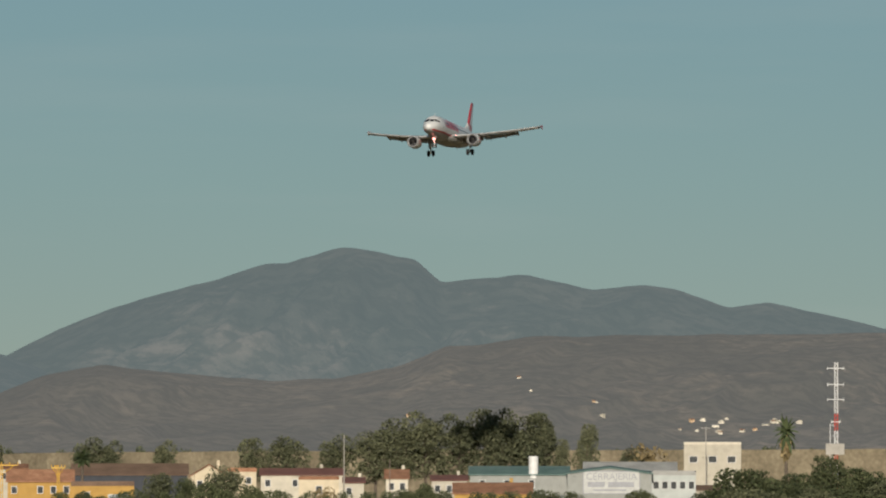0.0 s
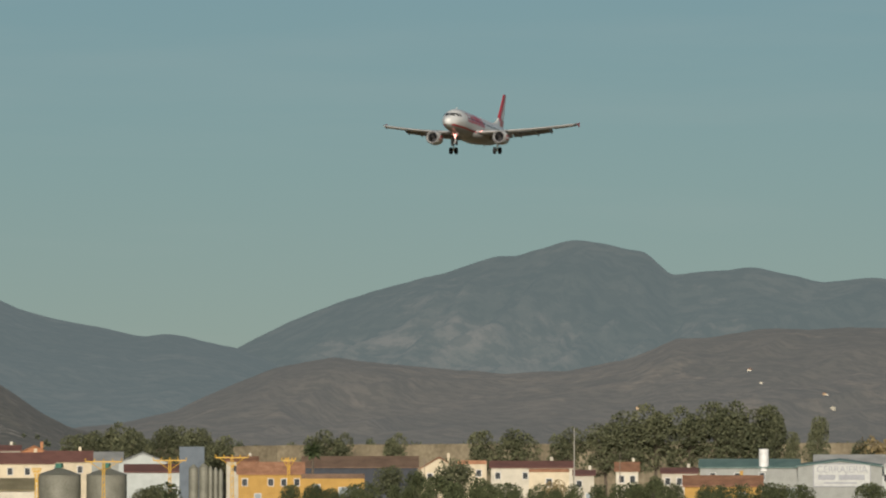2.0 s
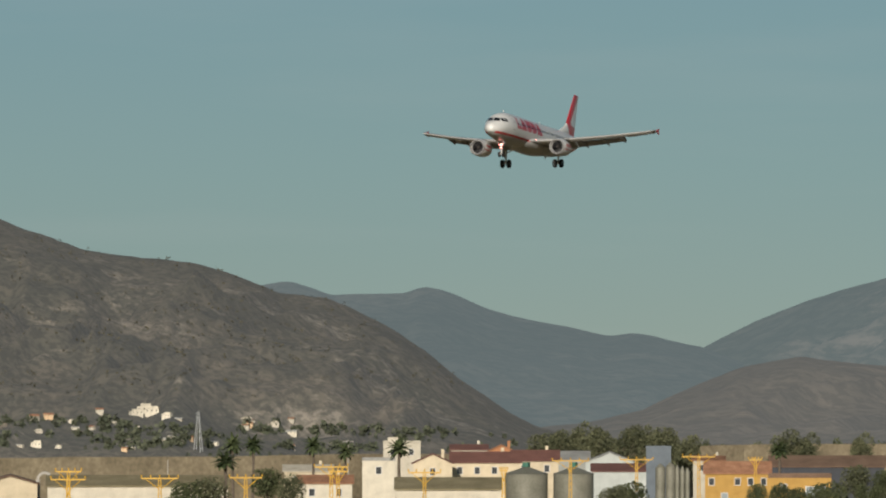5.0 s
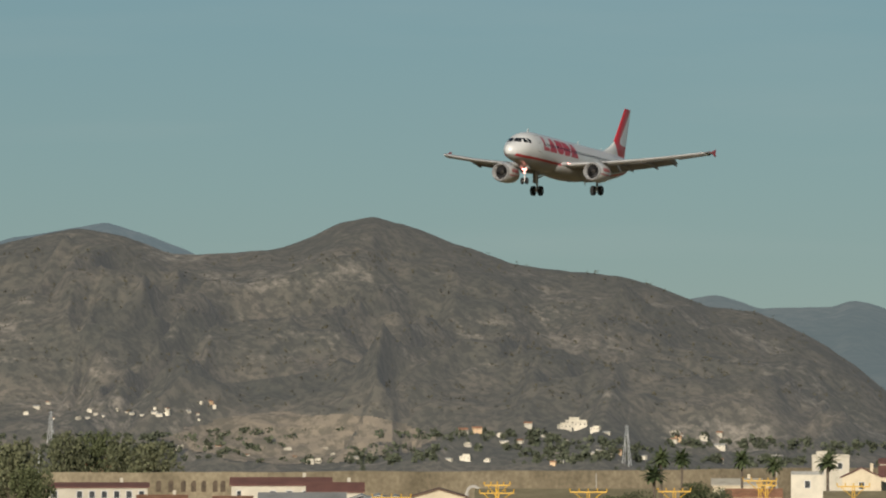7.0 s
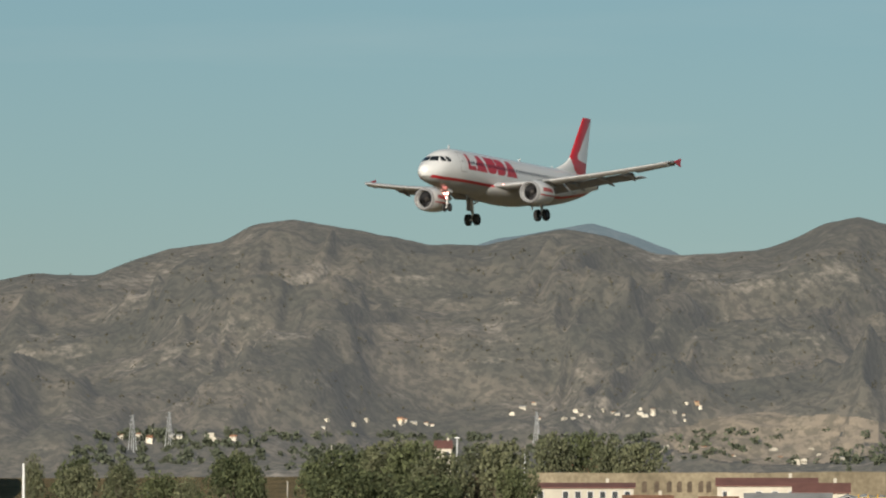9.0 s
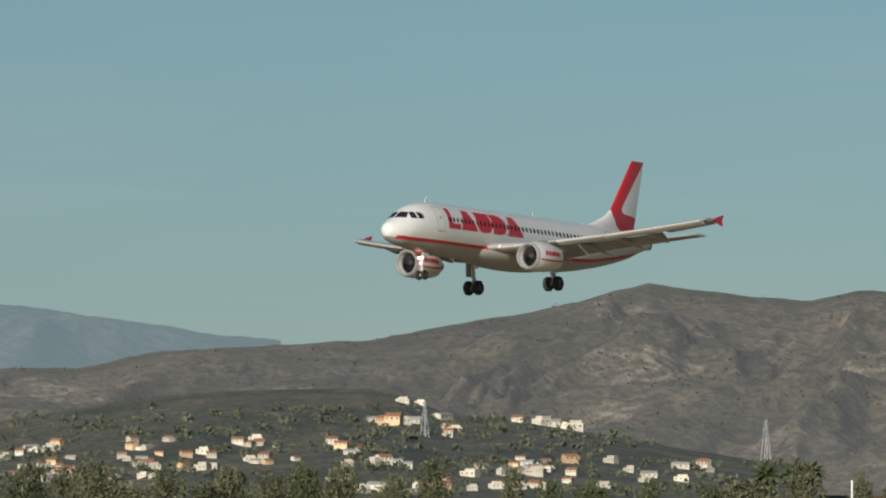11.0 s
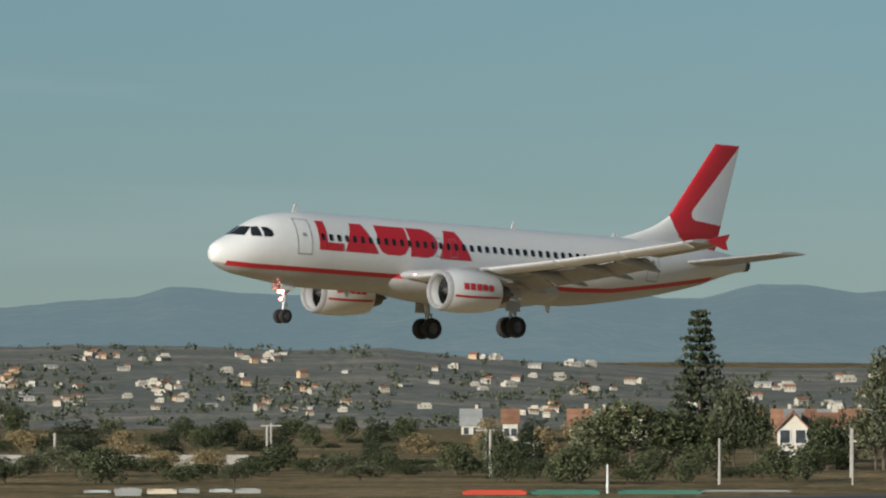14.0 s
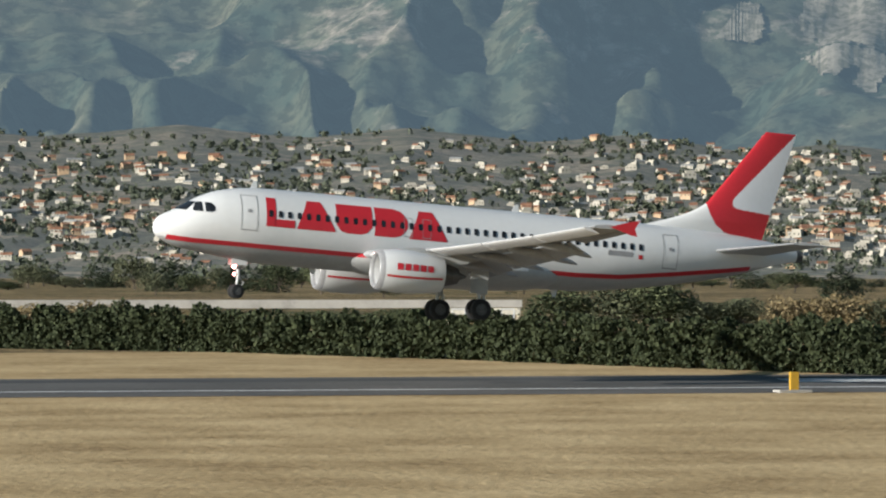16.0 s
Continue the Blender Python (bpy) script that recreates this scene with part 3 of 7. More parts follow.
def airliner():
    jet = tagged(new("airliner"), "white twin-engined airliner with red titles and red fin, wheels down", "airplane")
    # fuselage: fine stations, a smooth curve through the table
    xs = np.unique(np.concatenate([np.linspace(0, 1, 14) ** 2 * 1.0, np.linspace(1, 6.6, 34), np.linspace(6.6, 24, 12), np.linspace(24, 37.5, 36)]))
    bm = bmesh.new()
    loft(bm, [ring(x - OX, 0, section(x)[0], section(x)[1], section(x)[2], 64) for x in xs])
    low = -1.15

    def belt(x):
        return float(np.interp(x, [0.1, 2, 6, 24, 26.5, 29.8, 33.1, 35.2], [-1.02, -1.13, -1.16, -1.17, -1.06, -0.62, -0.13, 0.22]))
    # below the belt the white skin turns grey: painted underside shade
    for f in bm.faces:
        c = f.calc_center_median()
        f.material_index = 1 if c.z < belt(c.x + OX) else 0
    part("fuselage", bm, [M_WHITE, M_BELLY], jet, "white fuselage with underside shade painted grey", smooth=True)
    # belly fairing
    bm = bmesh.new()
    fx = np.linspace(10.21, 23.79, 30)
    loft(bm, [ring(x - OX, 0, -1.25, 0.05 + 2.52 * math.sin(math.pi * (x - 10.2) / 13.6) ** 0.34, 0.05 + 1.22 * math.sin(math.pi * (x - 10.2) / 13.6) ** 0.42, 32) for x in fx])
    # lower fairing faces take the same painted shade
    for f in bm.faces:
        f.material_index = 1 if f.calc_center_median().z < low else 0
    part("belly_fairing", bm, [M_WHITE, M_BELLY], jet, "white wing root fairing with underside shade painted grey", smooth=True)
    for side in (-1, 1):
        # red line along the side
        lx = np.concatenate([np.linspace(0.12, 3, 12), np.linspace(3.5, 24, 22), np.linspace(25, 35.2, 14)])
        cols = [(x, belt(x) - 0.12, belt(x) + 0.12) for x in lx if belt(x) > section(x)[0] - section(x)[2] + 0.2]
        decal("stripe", cols, M_RED, jet, side, rows=2, label="red line along the fuselage side")
        bm = bmesh.new()
        pts = [(x, 2.52 * math.sin(math.pi * (x - 10.2) / 13.6) ** 0.34 + 0.05, 1.22 * math.sin(math.pi * (x - 10.2) / 13.6) ** 0.42 + 0.05) for x in np.linspace(10.25, 14.6, 16)]
        rows_ = []
        for x, w, h in pts:
            rr = []
            for z in (low - 0.12, low, low + 0.12):
                s = min(0.98, (z + 1.25) / h)
                rr.append(bm.verts.new((x - OX, side * (w * math.sqrt(1 - s * s) + 0.015), z)))
            rows_.append(rr)
        for a, b in zip(rows_, rows_[1:]):
            for k in range(2):
                bm.faces.new((a[k], b[k], b[k + 1], a[k + 1]))
        part("fairing_stripe", bm, M_RED, jet, smooth=True)
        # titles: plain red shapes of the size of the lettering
        z0, z1 = -0.04, 1.53
        for k, x in enumerate((5.86, 7.62, 9.84, 12.05, 14.05)):
            if k == 0:
                cols = [(x, z0, z1), (x + 0.54, z0, z1), (x + 0.55, z0, z0 + 0.42), (x + 1.62, z0, z0 + 0.42)]
            elif k in (1, 4):
                cols = [(x, z0, z0 + 0.06), (x + 0.58, z0, z1), (x + 1.36, z0, z1), (x + 2.18, z0, z0 + 0.06)]
            elif k == 2:
                cols = [(x, z0 + 0.45, z1), (x + 0.25, z0 + 0.12, z1), (x + 0.6, z0, z1), (x + 1.45, z0, z1), (x + 1.8, z0 + 0.12, z1), (x + 2.06, z0 + 0.45, z1)]
            else:
                cols = [(x, z0, z1), (x + 1.1, z0, z1), (x + 1.5, z0 + 0.12, z1 - 0.12), (x + 1.75, z0 + 0.35, z1 - 0.35), (x + 1.88, z0 + 0.6, z1 - 0.6)]
            decal("title_block", cols, M_RED, jet, side, rows=8, lift=0.016, label="red painted title shape")
        # cabin windows
        for k in range(41):
            x = 6.12 + k * 0.535
            bmw = [(x - 0.12, 0.54, 0.78), (x - 0.08, 0.48, 0.84), (x + 0.08, 0.48, 0.84), (x + 0.12, 0.54, 0.78)]
            decal("cabin_window", bmw, M_GLASS, jet, side, rows=3, lift=0.024)
        # doors: seam frames
        for nm, x, w, lo, hi in (("forward_door", 4.46, 0.92, -0.36, 1.56), ("rear_door", 28.88, 0.9, -0.38, 1.52), ("overwing_exit", 13.72, 0.5, 0.06, 1.10), ("overwing_exit", 14.79, 0.5, 0.06, 1.10)):
            bm = bmesh.new()
            t = 0.035 if "door" in nm else 0.025
            def strip(x0, x1, a, b):
                g = [[bm.verts.new(skin(xx, a + (b - a) * k / 6, side, 0.022)) for k in range(7)] for xx in (x0, x1)]
                for k in range(6):
                    bm.faces.new((g[0][k], g[1][k], g[1][k + 1], g[0][k + 1]))
            strip(x, x + t, lo, hi), strip(x + w - t, x + w, lo, hi), strip(x, x + w, lo, lo + t * 1.6), strip(x, x + w, hi - t, hi)
            strip(x + w * 0.38, x + w * 0.62, 0.62, 0.80) if "door" in nm else None
            part(nm, bm, M_LINE, jet, "grey door outline with small window", smooth=True)
        decal("registration_bar", [(25.6, 0.08, 0.36), (27.07, 0.08, 0.36)], M_LINE, jet, side, rows=1, label="dark grey registration bar")
        decal("flag_patch", [(27.4, 0.0, 0.24), (27.65, 0.0, 0.24)], M_RED, jet, side, rows=1, label="small red flag patch")
        # flight deck glass: three panes a side on the sloping brow
        for nm, cols in (("side_windscreen", [(1.90, 0.47, 0.58), (2.03, 0.46, 0.84), (2.14, 0.46, 0.97), (2.40, 0.46, 1.0)]),
                         ("cockpit_window", [(2.53, 0.46, 0.99), (2.84, 0.46, 0.97), (2.96, 0.50, 0.89), (3.04, 0.56, 0.78)])):
            decal(nm, cols, M_GLASS, jet, side, rows=5, lift=0.02, label="dark flight deck window")
        bm = bmesh.new()
        gr = [[bm.verts.new(brow(0.06 + (0.66 + 0.18 * (1 - j / 5)) * i / 6, 0.50 + 0.50 * j / 5 - 0.03 * (i / 6) ** 2, side)) for j in range(6)] for i in range(7)]
        for a, b in zip(gr, gr[1:]):
            for j in range(5):
                bm.faces.new((a[j], b[j], b[j + 1], a[j + 1]))
        part("front_windscreen", bm, M_GLASS, jet, "dark flight deck window", smooth=True)
        # wing
        bm = bmesh.new()
        ys = np.concatenate([np.linspace(1.2, 6.4, 7), np.linspace(7.2, 16.75, 14)])
        rings = []
        for y in ys:
            le, te = wing_le(y), wing_te(y) - (0.75 if y < 12.6 else 0.05)
            rings.append(foil(le, te, side * y, wing_z(y), 0.15 if y < 3 else 0.115, 2 - 0.15 * y))
        loft(bm, rings)
        wing = part("wing", bm, M_WINGGREY, jet, "grey swept wing with flaps lowered", smooth=True)
        # slats and flaps, lowered
        for nm, ya, yb, kind in (("slat", 2.6, 5.0, 0), ("slat", 6.6, 9.9, 0), ("slat", 10.0, 13.2, 0), ("slat", 13.3, 16.5, 0),
                                 ("inboard_flap", 2.1, 6.3, 1), ("outboard_flap", 6.5, 12.7, 1), ("aileron", 12.9, 16.4, 2)):
            bm = bmesh.new()
            rr = []
            for y in np.linspace(ya, yb, 6):
                if kind == 0:
                    le = wing_le(y) - 0.36
                    rr.append(foil(le, le + 0.92, side * y, wing_z(y) - 0.13, 0.19, 17, n=8))
                elif kind == 1:
                    te = wing_te(y)
                    c = 1.35 if y < 6.4 else 1.30 - 0.05 * (y - 6.4)
                    rr.append(foil(te - 0.75, te - 0.75 + c, side * y, wing_z(y) - 0.24, 0.13, 26, n=8))
                else:
                    te = wing_te(y)
                    rr.append(foil(te - 0.5, te + 0.12, side * y, wing_z(y) - 0.05, 0.10, 5, n=8))
            loft(bm, rr)
            part(nm, bm, M_SLAT if kind == 0 else M_FLAP, wing, smooth=True)
        for y in (4.3, 7.4, 10.1, 12.4):
            bm = bmesh.new()
            x0 = wing_te(y) - 2.5
            L = 4.1 if y < 11 else 3.3
            rr = []
            for s in np.linspace(0, 1, 12):
                q = math.sin(math.pi * (0.02 + 0.96 * s)) ** 0.7
                x = x0 + L * s
                drop = 0.25 + 0.16 * s + (0.75 * max(0, s - 0.55) ** 1.1)
                rr.append(ring(x - OX, side * y, wing_z(y) - drop, 0.17 * q + 0.01, 0.25 * q + 0.01, 12))
            loft(bm, rr)
            part("flap_track_fairing", bm, M_FLAP, wing, smooth=True)
        # wingtip fence
        bm = bmesh.new()
        y = 16.8
        outline = [(20.6, 0.03), (21.6, 0.36), (22.25, 0.50), (22.0, 0.04), (22.15, -0.36), (21.85, -0.33), (21.0, -0.08)]
        z = wing_z(y)
        loft(bm, [[(a - OX, side * (y + o), z + b) for a, b in outline] for o in (-0.04, 0.05)])
        part("wingtip_fence", bm, M_RED, wing, "red wingtip fence")
        # engine
        ey, ez = side * 5.75, -1.96
        eng = tagged(new("engine"), "white turbofan nacelle with dark core nozzle")
        eng.parent = jet
        prof = [(11.75, 0.80), (11.3, 0.83), (11.14, 0.88), (11.08, 0.95), (11.14, 1.02), (11.4, 1.10), (12.2, 1.185), (13.2, 1.17), (14.2, 1.06), (14.85, 0.94), (14.88, 0.88), (13.9, 0.86)]
        bm = bmesh.new()
        loft(bm, [ring(x - OX, ey, ez - (0.04 if x < 12 else 0), r, r * 1.0, 40) for x, r in prof], caps=False)
        for f in bm.faces:
            f.material_index = 1 if f.calc_center_median().x + OX < 11.42 else 0
        part("nacelle", bm, [M_WHITE, M_FLAP], eng, "white engine cowl with grey metal lip", smooth=True)
        bm = bmesh.new()
        loft(bm, [ring(x - OX, ey, ez, r, r, 28) for x, r in ((13.8, 0.80), (14.9, 0.66), (15.5, 0.52), (15.8, 0.42), (15.55, 0.36))], caps=False)
        loft(bm, [ring(x - OX, ey, ez, r, r, 20) for x, r in ((15.3, 0.32), (15.9, 0.22), (16.3, 0.05))])
        part("core_nozzle", bm, M_HOT, eng, "dark burnt metal nozzle", smooth=True)
        for k in range(24):
            a = 2 * math.pi * k / 24
            bm = bmesh.new()
            loft(bm, [[(xx + o - OX, ey + r * math.sin(a + da), ez + r * math.cos(a + da))
                       for r, da, xx in ((0.26, -0.10, 11.95), (0.26, 0.10, 11.75), (0.82, 0.02, 11.72), (0.82, -0.13, 11.98))] for o in (0, 0.012)])
            part("fan_blade", bm, M_FAN, eng)
        bm = bmesh.new()
        loft(bm, [ring(12.02 - OX, ey, ez, r, r, 28) for r in (0.83, 0.2)], caps=False)
        part("fan_disc", bm, M_FAN, eng, "dark disc behind the fan blades", smooth=True)
        bm = bmesh.new()
        loft(bm, [ring(x - OX, ey, ez, r, r, 20) for x, r in ((11.45, 0.02), (11.6, 0.15), (11.85, 0.26), (12.0, 0.28))])
        part("spinner", bm, M_HOT, eng, smooth=True)
        for k, (x, sd) in enumerate((x, sd) for x in (12.02, 12.46, 12.90, 13.34, 13.78) for sd in (-1, 1)):
            bm = bmesh.new()
            if True:
                g = []
                for xx in (x, x + 0.34):
                    r = np.interp(xx, [p[0] for p in prof[5:10]], [p[1] for p in prof[5:10]]) + 0.014
                    g.append([bm.verts.new((xx - OX, ey + sd * r * math.cos(b), ez + r * math.sin(b))) for b in np.radians(np.linspace(2, 20, 5))])
                for q in range(4):
                    bm.faces.new((g[0][q], g[1][q], g[1][q + 1], g[0][q + 1]))
            part("cowl_title_block", bm, M_RED, eng, "red painted title shape", smooth=True)
        for sd in (-1, 1):
            bm = bmesh.new()
            g = []
            for xx in np.linspace(11.5, 14.7, 9):
                r = np.interp(xx, [p[0] for p in prof[5:10]], [p[1] for p in prof[5:10]]) + 0.014
                g.append([bm.verts.new((xx - OX, ey + sd * r * math.cos(b), ez + r * math.sin(b))) for b in np.radians((-19, -16, -13))])
            for a, b in zip(g, g[1:]):
                for q in range(2):
                    bm.faces.new((a[q], b[q], b[q + 1], a[q + 1]))
            part("cowl_stripe", bm, M_RED, eng, smooth=True)
        bm = bmesh.new()
        wz = wing_z(5.75)
        loft(bm, [[(a - OX, ey + o * k, zz) for a, zz, k in ((11.9, ez + 1.1, 0.2), (13.2, wz + 0.12, 0.7), (15.5, wz + 0.05, 1), (17.0, wz - 0.3, 0.4), (15.6, ez + 0.55, 0.8), (14.0, ez + 0.9, 1))] for o in (-0.2, 0.2)])
        part("pylon", bm, M_BELLY, eng)
        # tailplane
        bm = bmesh.new()
        loft(bm, [foil(31.6 + 0.60 * (y - 0.6), 35.2 + 0.30 * (y - 0.6), side * y, 0.72 + 0.125 * y, 0.10, -1, n=10) for y in (0.3, 2.0, 4.0, 5.6, 6.15)])
        part("tailplane", bm, M_WINGGREY, jet, "grey horizontal tailplane", smooth=True)
        # main leg
        leg = tagged(new("main_gear"), "grey main landing gear leg with twin tyres")
        leg.parent = jet
        gy = side * 3.8
        bm = bmesh.new()
        rod(bm, (17.55 - OX, gy, -0.95), (17.72 - OX, gy, -2.7), 0.17)
        rod(bm, (17.70 - OX, gy, -2.6), (17.75 - OX, gy, -3.62), 0.115)
        rod(bm, (17.75 - OX, gy - 0.62, -3.62), (17.75 - OX, gy + 0.62, -3.62), 0.09)
        part("strut", bm, M_STRUT, leg, smooth=True)
        bm = bmesh.new()
        rod(bm, (17.6 - OX, gy, -2.2), (17.5 - OX, side * 2.2, -1.5), 0.08)
        rod(bm, (18.05 - OX, gy, -2.75), (17.9 - OX, gy, -3.5), 0.05)
        rod(bm, (17.72 - OX, gy, -2.6), (18.08 - OX, gy, -3.0), 0.05)
        part("side_brace", bm, M_STRUT, leg, smooth=True)
        bm = bmesh.new()
        box(bm, 17.1 - OX, 18.1 - OX, gy + side * 0.26, gy + side * 0.31, -2.75, -1.0, 0.01)
        part("gear_door", bm, M_BELLY, leg)
        for o in (-0.46, 0.46):
            wheel("main_tyre", leg, 17.75, gy + o, -3.62, 0.585, 0.42)
        # landing light in the wing root
        bm = bmesh.new()
        bmesh.ops.create_uvsphere(bm, u_segments=12, v_segments=8, radius=0.05, matrix=Matrix.Translation((12.0 - OX - 0.05, side * 2.55, -1.02)))
        LAMP_SPOTS.append((12.0 - OX, side * 2.55, -1.02, 0.11))
        part("wing_landing_light", bm, M_LAMP, jet, "lit landing light")
    # fin, painted by face
    red = [(34.7, 7.8), (36.95, 7.8), (36.66, 7.46), (33.45, 3.85), (33.28, 3.55), (33.36, 3.28), (33.6, 3.16), (35.75, 2.98), (35.2, 1.2), (33.8, 1.55), (32.9, 1.8),
           (32.35, 2.2), (31.98, 2.75), (31.75, 3.35), (31.6, 3.6)]
    bm = bmesh.new()
    zs = np.concatenate([np.linspace(1.0, 2.2, 30), np.linspace(2.25, 7.63, 150)])
    def fin_le(z):
        main = 31.85 + (z - 3.4) * (34.97 - 31.85) / 4.2
        return main - max(0, 3.6 - z) ** 2.1 * 0.78 if z < 3.6 else main
    m = 96
    for sd in (-1, 1):
        rows_ = []
        for z in zs:
            le, te = fin_le(z), 35.1 + (z - 1.0) * 0.257
            c = te - le
            r = []
            for k in range(m + 1):
                s = k / m
                t = min(c, 5.5) * 5 * 0.10 * (0.2969 * math.sqrt(s) - 0.126 * s - 0.3516 * s ** 2 + 0.2843 * s ** 3 - 0.1036 * s ** 4)
                if z > 7.5:
                    t *= max(0.0, (7.64 - z) / 0.14) ** 0.5
                r.append(bm.verts.new((le + s * c - OX, sd * max(t, 0.002), z + 0.2)))
            rows_.append(r)
        for a, b in zip(rows_, rows_[1:]):
            for k in range(m):
                f = bm.faces.new((a[k], a[k + 1], b[k + 1], b[k]))
                p = f.calc_center_median()
                f.material_index = 1 if in_poly(p.x + OX, p.z - 0.2, red) else (0 if p.z > 3.1 and p.x + OX > 33 else 2)
    bmesh.ops.remove_doubles(bm, verts=bm.verts, dist=0.0042)
    part("fin", bm, [M_FIN, M_RED, M_WHITE], jet, "red and silver tail fin", smooth=True)
    bm = bmesh.new()
    loft(bm, [ring(x - OX, 0, 1.03, r, r, 18) for x, r in ((37.3, 0.375), (37.66, 0.31), (37.6, 0.2))])
    part("exhaust_cone", bm, M_HOT, jet, smooth=True)
    # nose leg
    leg = tagged(new("nose_gear"), "grey nose landing gear leg with twin tyres")
    leg.parent = jet
    bm = bmesh.new()
    rod(bm, (5.0 - OX, 0, -1.7), (5.05 - OX, 0, -2.9), 0.12)
    rod(bm, (5.05 - OX, 0, -2.8), (4.98 - OX, 0, -3.68), 0.08)
    rod(bm, (4.98 - OX, -0.3, -3.68), (4.98 - OX, 0.3, -3.68), 0.06)
    part("strut", bm, M_STRUT, leg, smooth=True)
    bm = bmesh.new()
    rod(bm, (5.02 - OX, 0, -2.5), (6.1 - OX, 0, -1.75), 0.06)
    rod(bm, (5.1 - OX, 0, -2.9), (5.38 - OX, 0, -3.2), 0.035)
    rod(bm, (5.38 - OX, 0, -3.2), (5.1 - OX, 0, -3.62), 0.035)
    part("drag_brace", bm, M_STRUT, leg, smooth=True)
    for sd in (-1, 1):
        wheel("nose_tyre", leg, 4.98, sd * 0.27, -3.68, 0.39, 0.24)
        bm = bmesh.new()
        box(bm, 4.5 - OX, 5.4 - OX, sd * 0.40 - 0.02, sd * 0.40 + 0.02, -2.25, -1.85, 0.008)
        part("gear_door", bm, M_WHITE, leg)
        bm = bmesh.new()
        bmesh.ops.create_uvsphere(bm, u_segments=12, v_segments=8, radius=0.10, matrix=Matrix.Translation((4.9 - OX - 0.10, sd * 0.16, -2.35)))
        LAMP_SPOTS.append((4.9 - OX, sd * 0.16, -2.35, 0.10))
        part("taxi_light", bm, M_LAMP, leg, "lit taxi light")
    bm = bmesh.new()
    bmesh.ops.create_uvsphere(bm, u_segments=12, v_segments=8, radius=0.09, matrix=Matrix.Translation((4.92 - OX - 0.10, 0, -2.75)))
    LAMP_SPOTS.append((4.92 - OX, 0, -2.75, 0.09))
    part("taxi_light", bm, M_LAMP, leg, "lit taxi light")
    for x, y, z, r in LAMP_SPOTS[2:]:
        bm = bmesh.new()
        rod(bm, (x - 0.07, y, z), (x + 0.10, y, z), r * 1.25, r * 0.9, 12)
        part("lamp_housing", bm, M_STRUT, leg)
    # antennas
    for x, z, h in ((5.3, 2.0, 0.45), (20.4, 2.06, 0.40), (27.6, 2.03, 0.25), (9.0, -2.06, -0.32), (23.0, -2.05, -0.4)):
        bm = bmesh.new()
        s = 1 if h > 0 else -1
        loft(bm, [[(x + a - OX, o, z + b) for a, b in ((0, -0.05 * s), (0.2, h), (0.36, h), (0.45, -0.05 * s))] for o in (-0.02, 0.02)])
        part("antenna", bm, M_WHITE, jet)
    return jet


jet = airliner()


# ---------------------------------------------------------------- plants
def leaf_material(name, dark, light):
    m, n, l, p = nodes_of(name)
    g, oi, ad = n.new("ShaderNodeNewGeometry"), n.new("ShaderNodeObjectInfo"), n.new("ShaderNodeMath")
    sc = n.new("ShaderNodeMath"); sc.operation = "MULTIPLY"; sc.inputs[1].default_value = 0.45
    l.new(oi.outputs["Random"], sc.inputs[0])
    l.new(g.outputs["Random Per Island"], ad.inputs[0]), l.new(sc.outputs[0], ad.inputs[1])
    r = ramp(n, [(0.0, dark), (0.75, tuple((a + b) / 2 for a, b in zip(dark, light))), (1.0, light)])
    l.new(ad.outputs[0], r.inputs[0])
    l.new(r.outputs[0], p.inputs["Base Color"])
    p.inputs["Roughness"].default_value, p.inputs["Specular IOR Level"].default_value = 0.7, 0.15
    return m


M_OLIVE = leaf_material("olive_leaves", (0.042, 0.050, 0.028), (0.125, 0.130, 0.072))
M_GREENLEAF = leaf_material("green_leaves", (0.026, 0.035, 0.017), (0.090, 0.102, 0.048))
M_PINE = leaf_material("dark_pine_needles", (0.014, 0.022, 0.012), (0.048, 0.058, 0.03))
M_HEDGE = leaf_material("hedge_leaves", (0.020, 0.027, 0.012), (0.046, 0.056, 0.025))
M_DRYLEAF = leaf_material("dry_brush", (0.11, 0.085, 0.040), (0.27, 0.21, 0.11))
M_PALM = leaf_material("palm_fronds", (0.022, 0.034, 0.014), (0.08, 0.10, 0.045))
M_BARK = surface("bark", [(0.35, (0.06, 0.048, 0.036)), (0.65, (0.16, 0.13, 0.10))], 3.0, 0.95, bump=0.6)
rng = np.random.default_rng(7)


def leaf_cloud(centres, radii, count, size, seed, flat=1.0):
    """Small bent leaf sprays scattered through balls: verts and faces."""
    r = np.random.default_rng(seed)
    w = np.array([a * a for a in radii]); w = w / w.sum()
    k = r.choice(len(radii), count, p=w)
    d = r.normal(size=(count, 3)); d /= np.linalg.norm(d, axis=1)[:, None]
    rad = np.array(radii)[k] * (0.55 + 0.45 * r.random(count) ** 0.5)
    c = np.array(centres)[k] + d * rad[:, None] * np.array([1, 1, flat])
    a = r.normal(size=(count, 3)); a /= np.linalg.norm(a, axis=1)[:, None]
    a = a * 0.8 + d * 0.2
    b = np.cross(a, r.normal(size=(count, 3))); b /= np.linalg.norm(b, axis=1)[:, None]
    s = size * (0.55 + 0.9 * r.random(count))[:, None]
    q = np.stack([c - a * s, c + b * s * 0.6, c + a * s, c - b * s * 0.6 + d * s * 0.35], 1).reshape(-1, 3)
    return q, np.arange(len(q)).reshape(-1, 4)


def cloud_mesh(name, q, f, material):
    me = bpy.data.meshes.new(name)
    me.from_pydata(q.tolist(), [], f.tolist())
    me.materials.append(material)
    return me


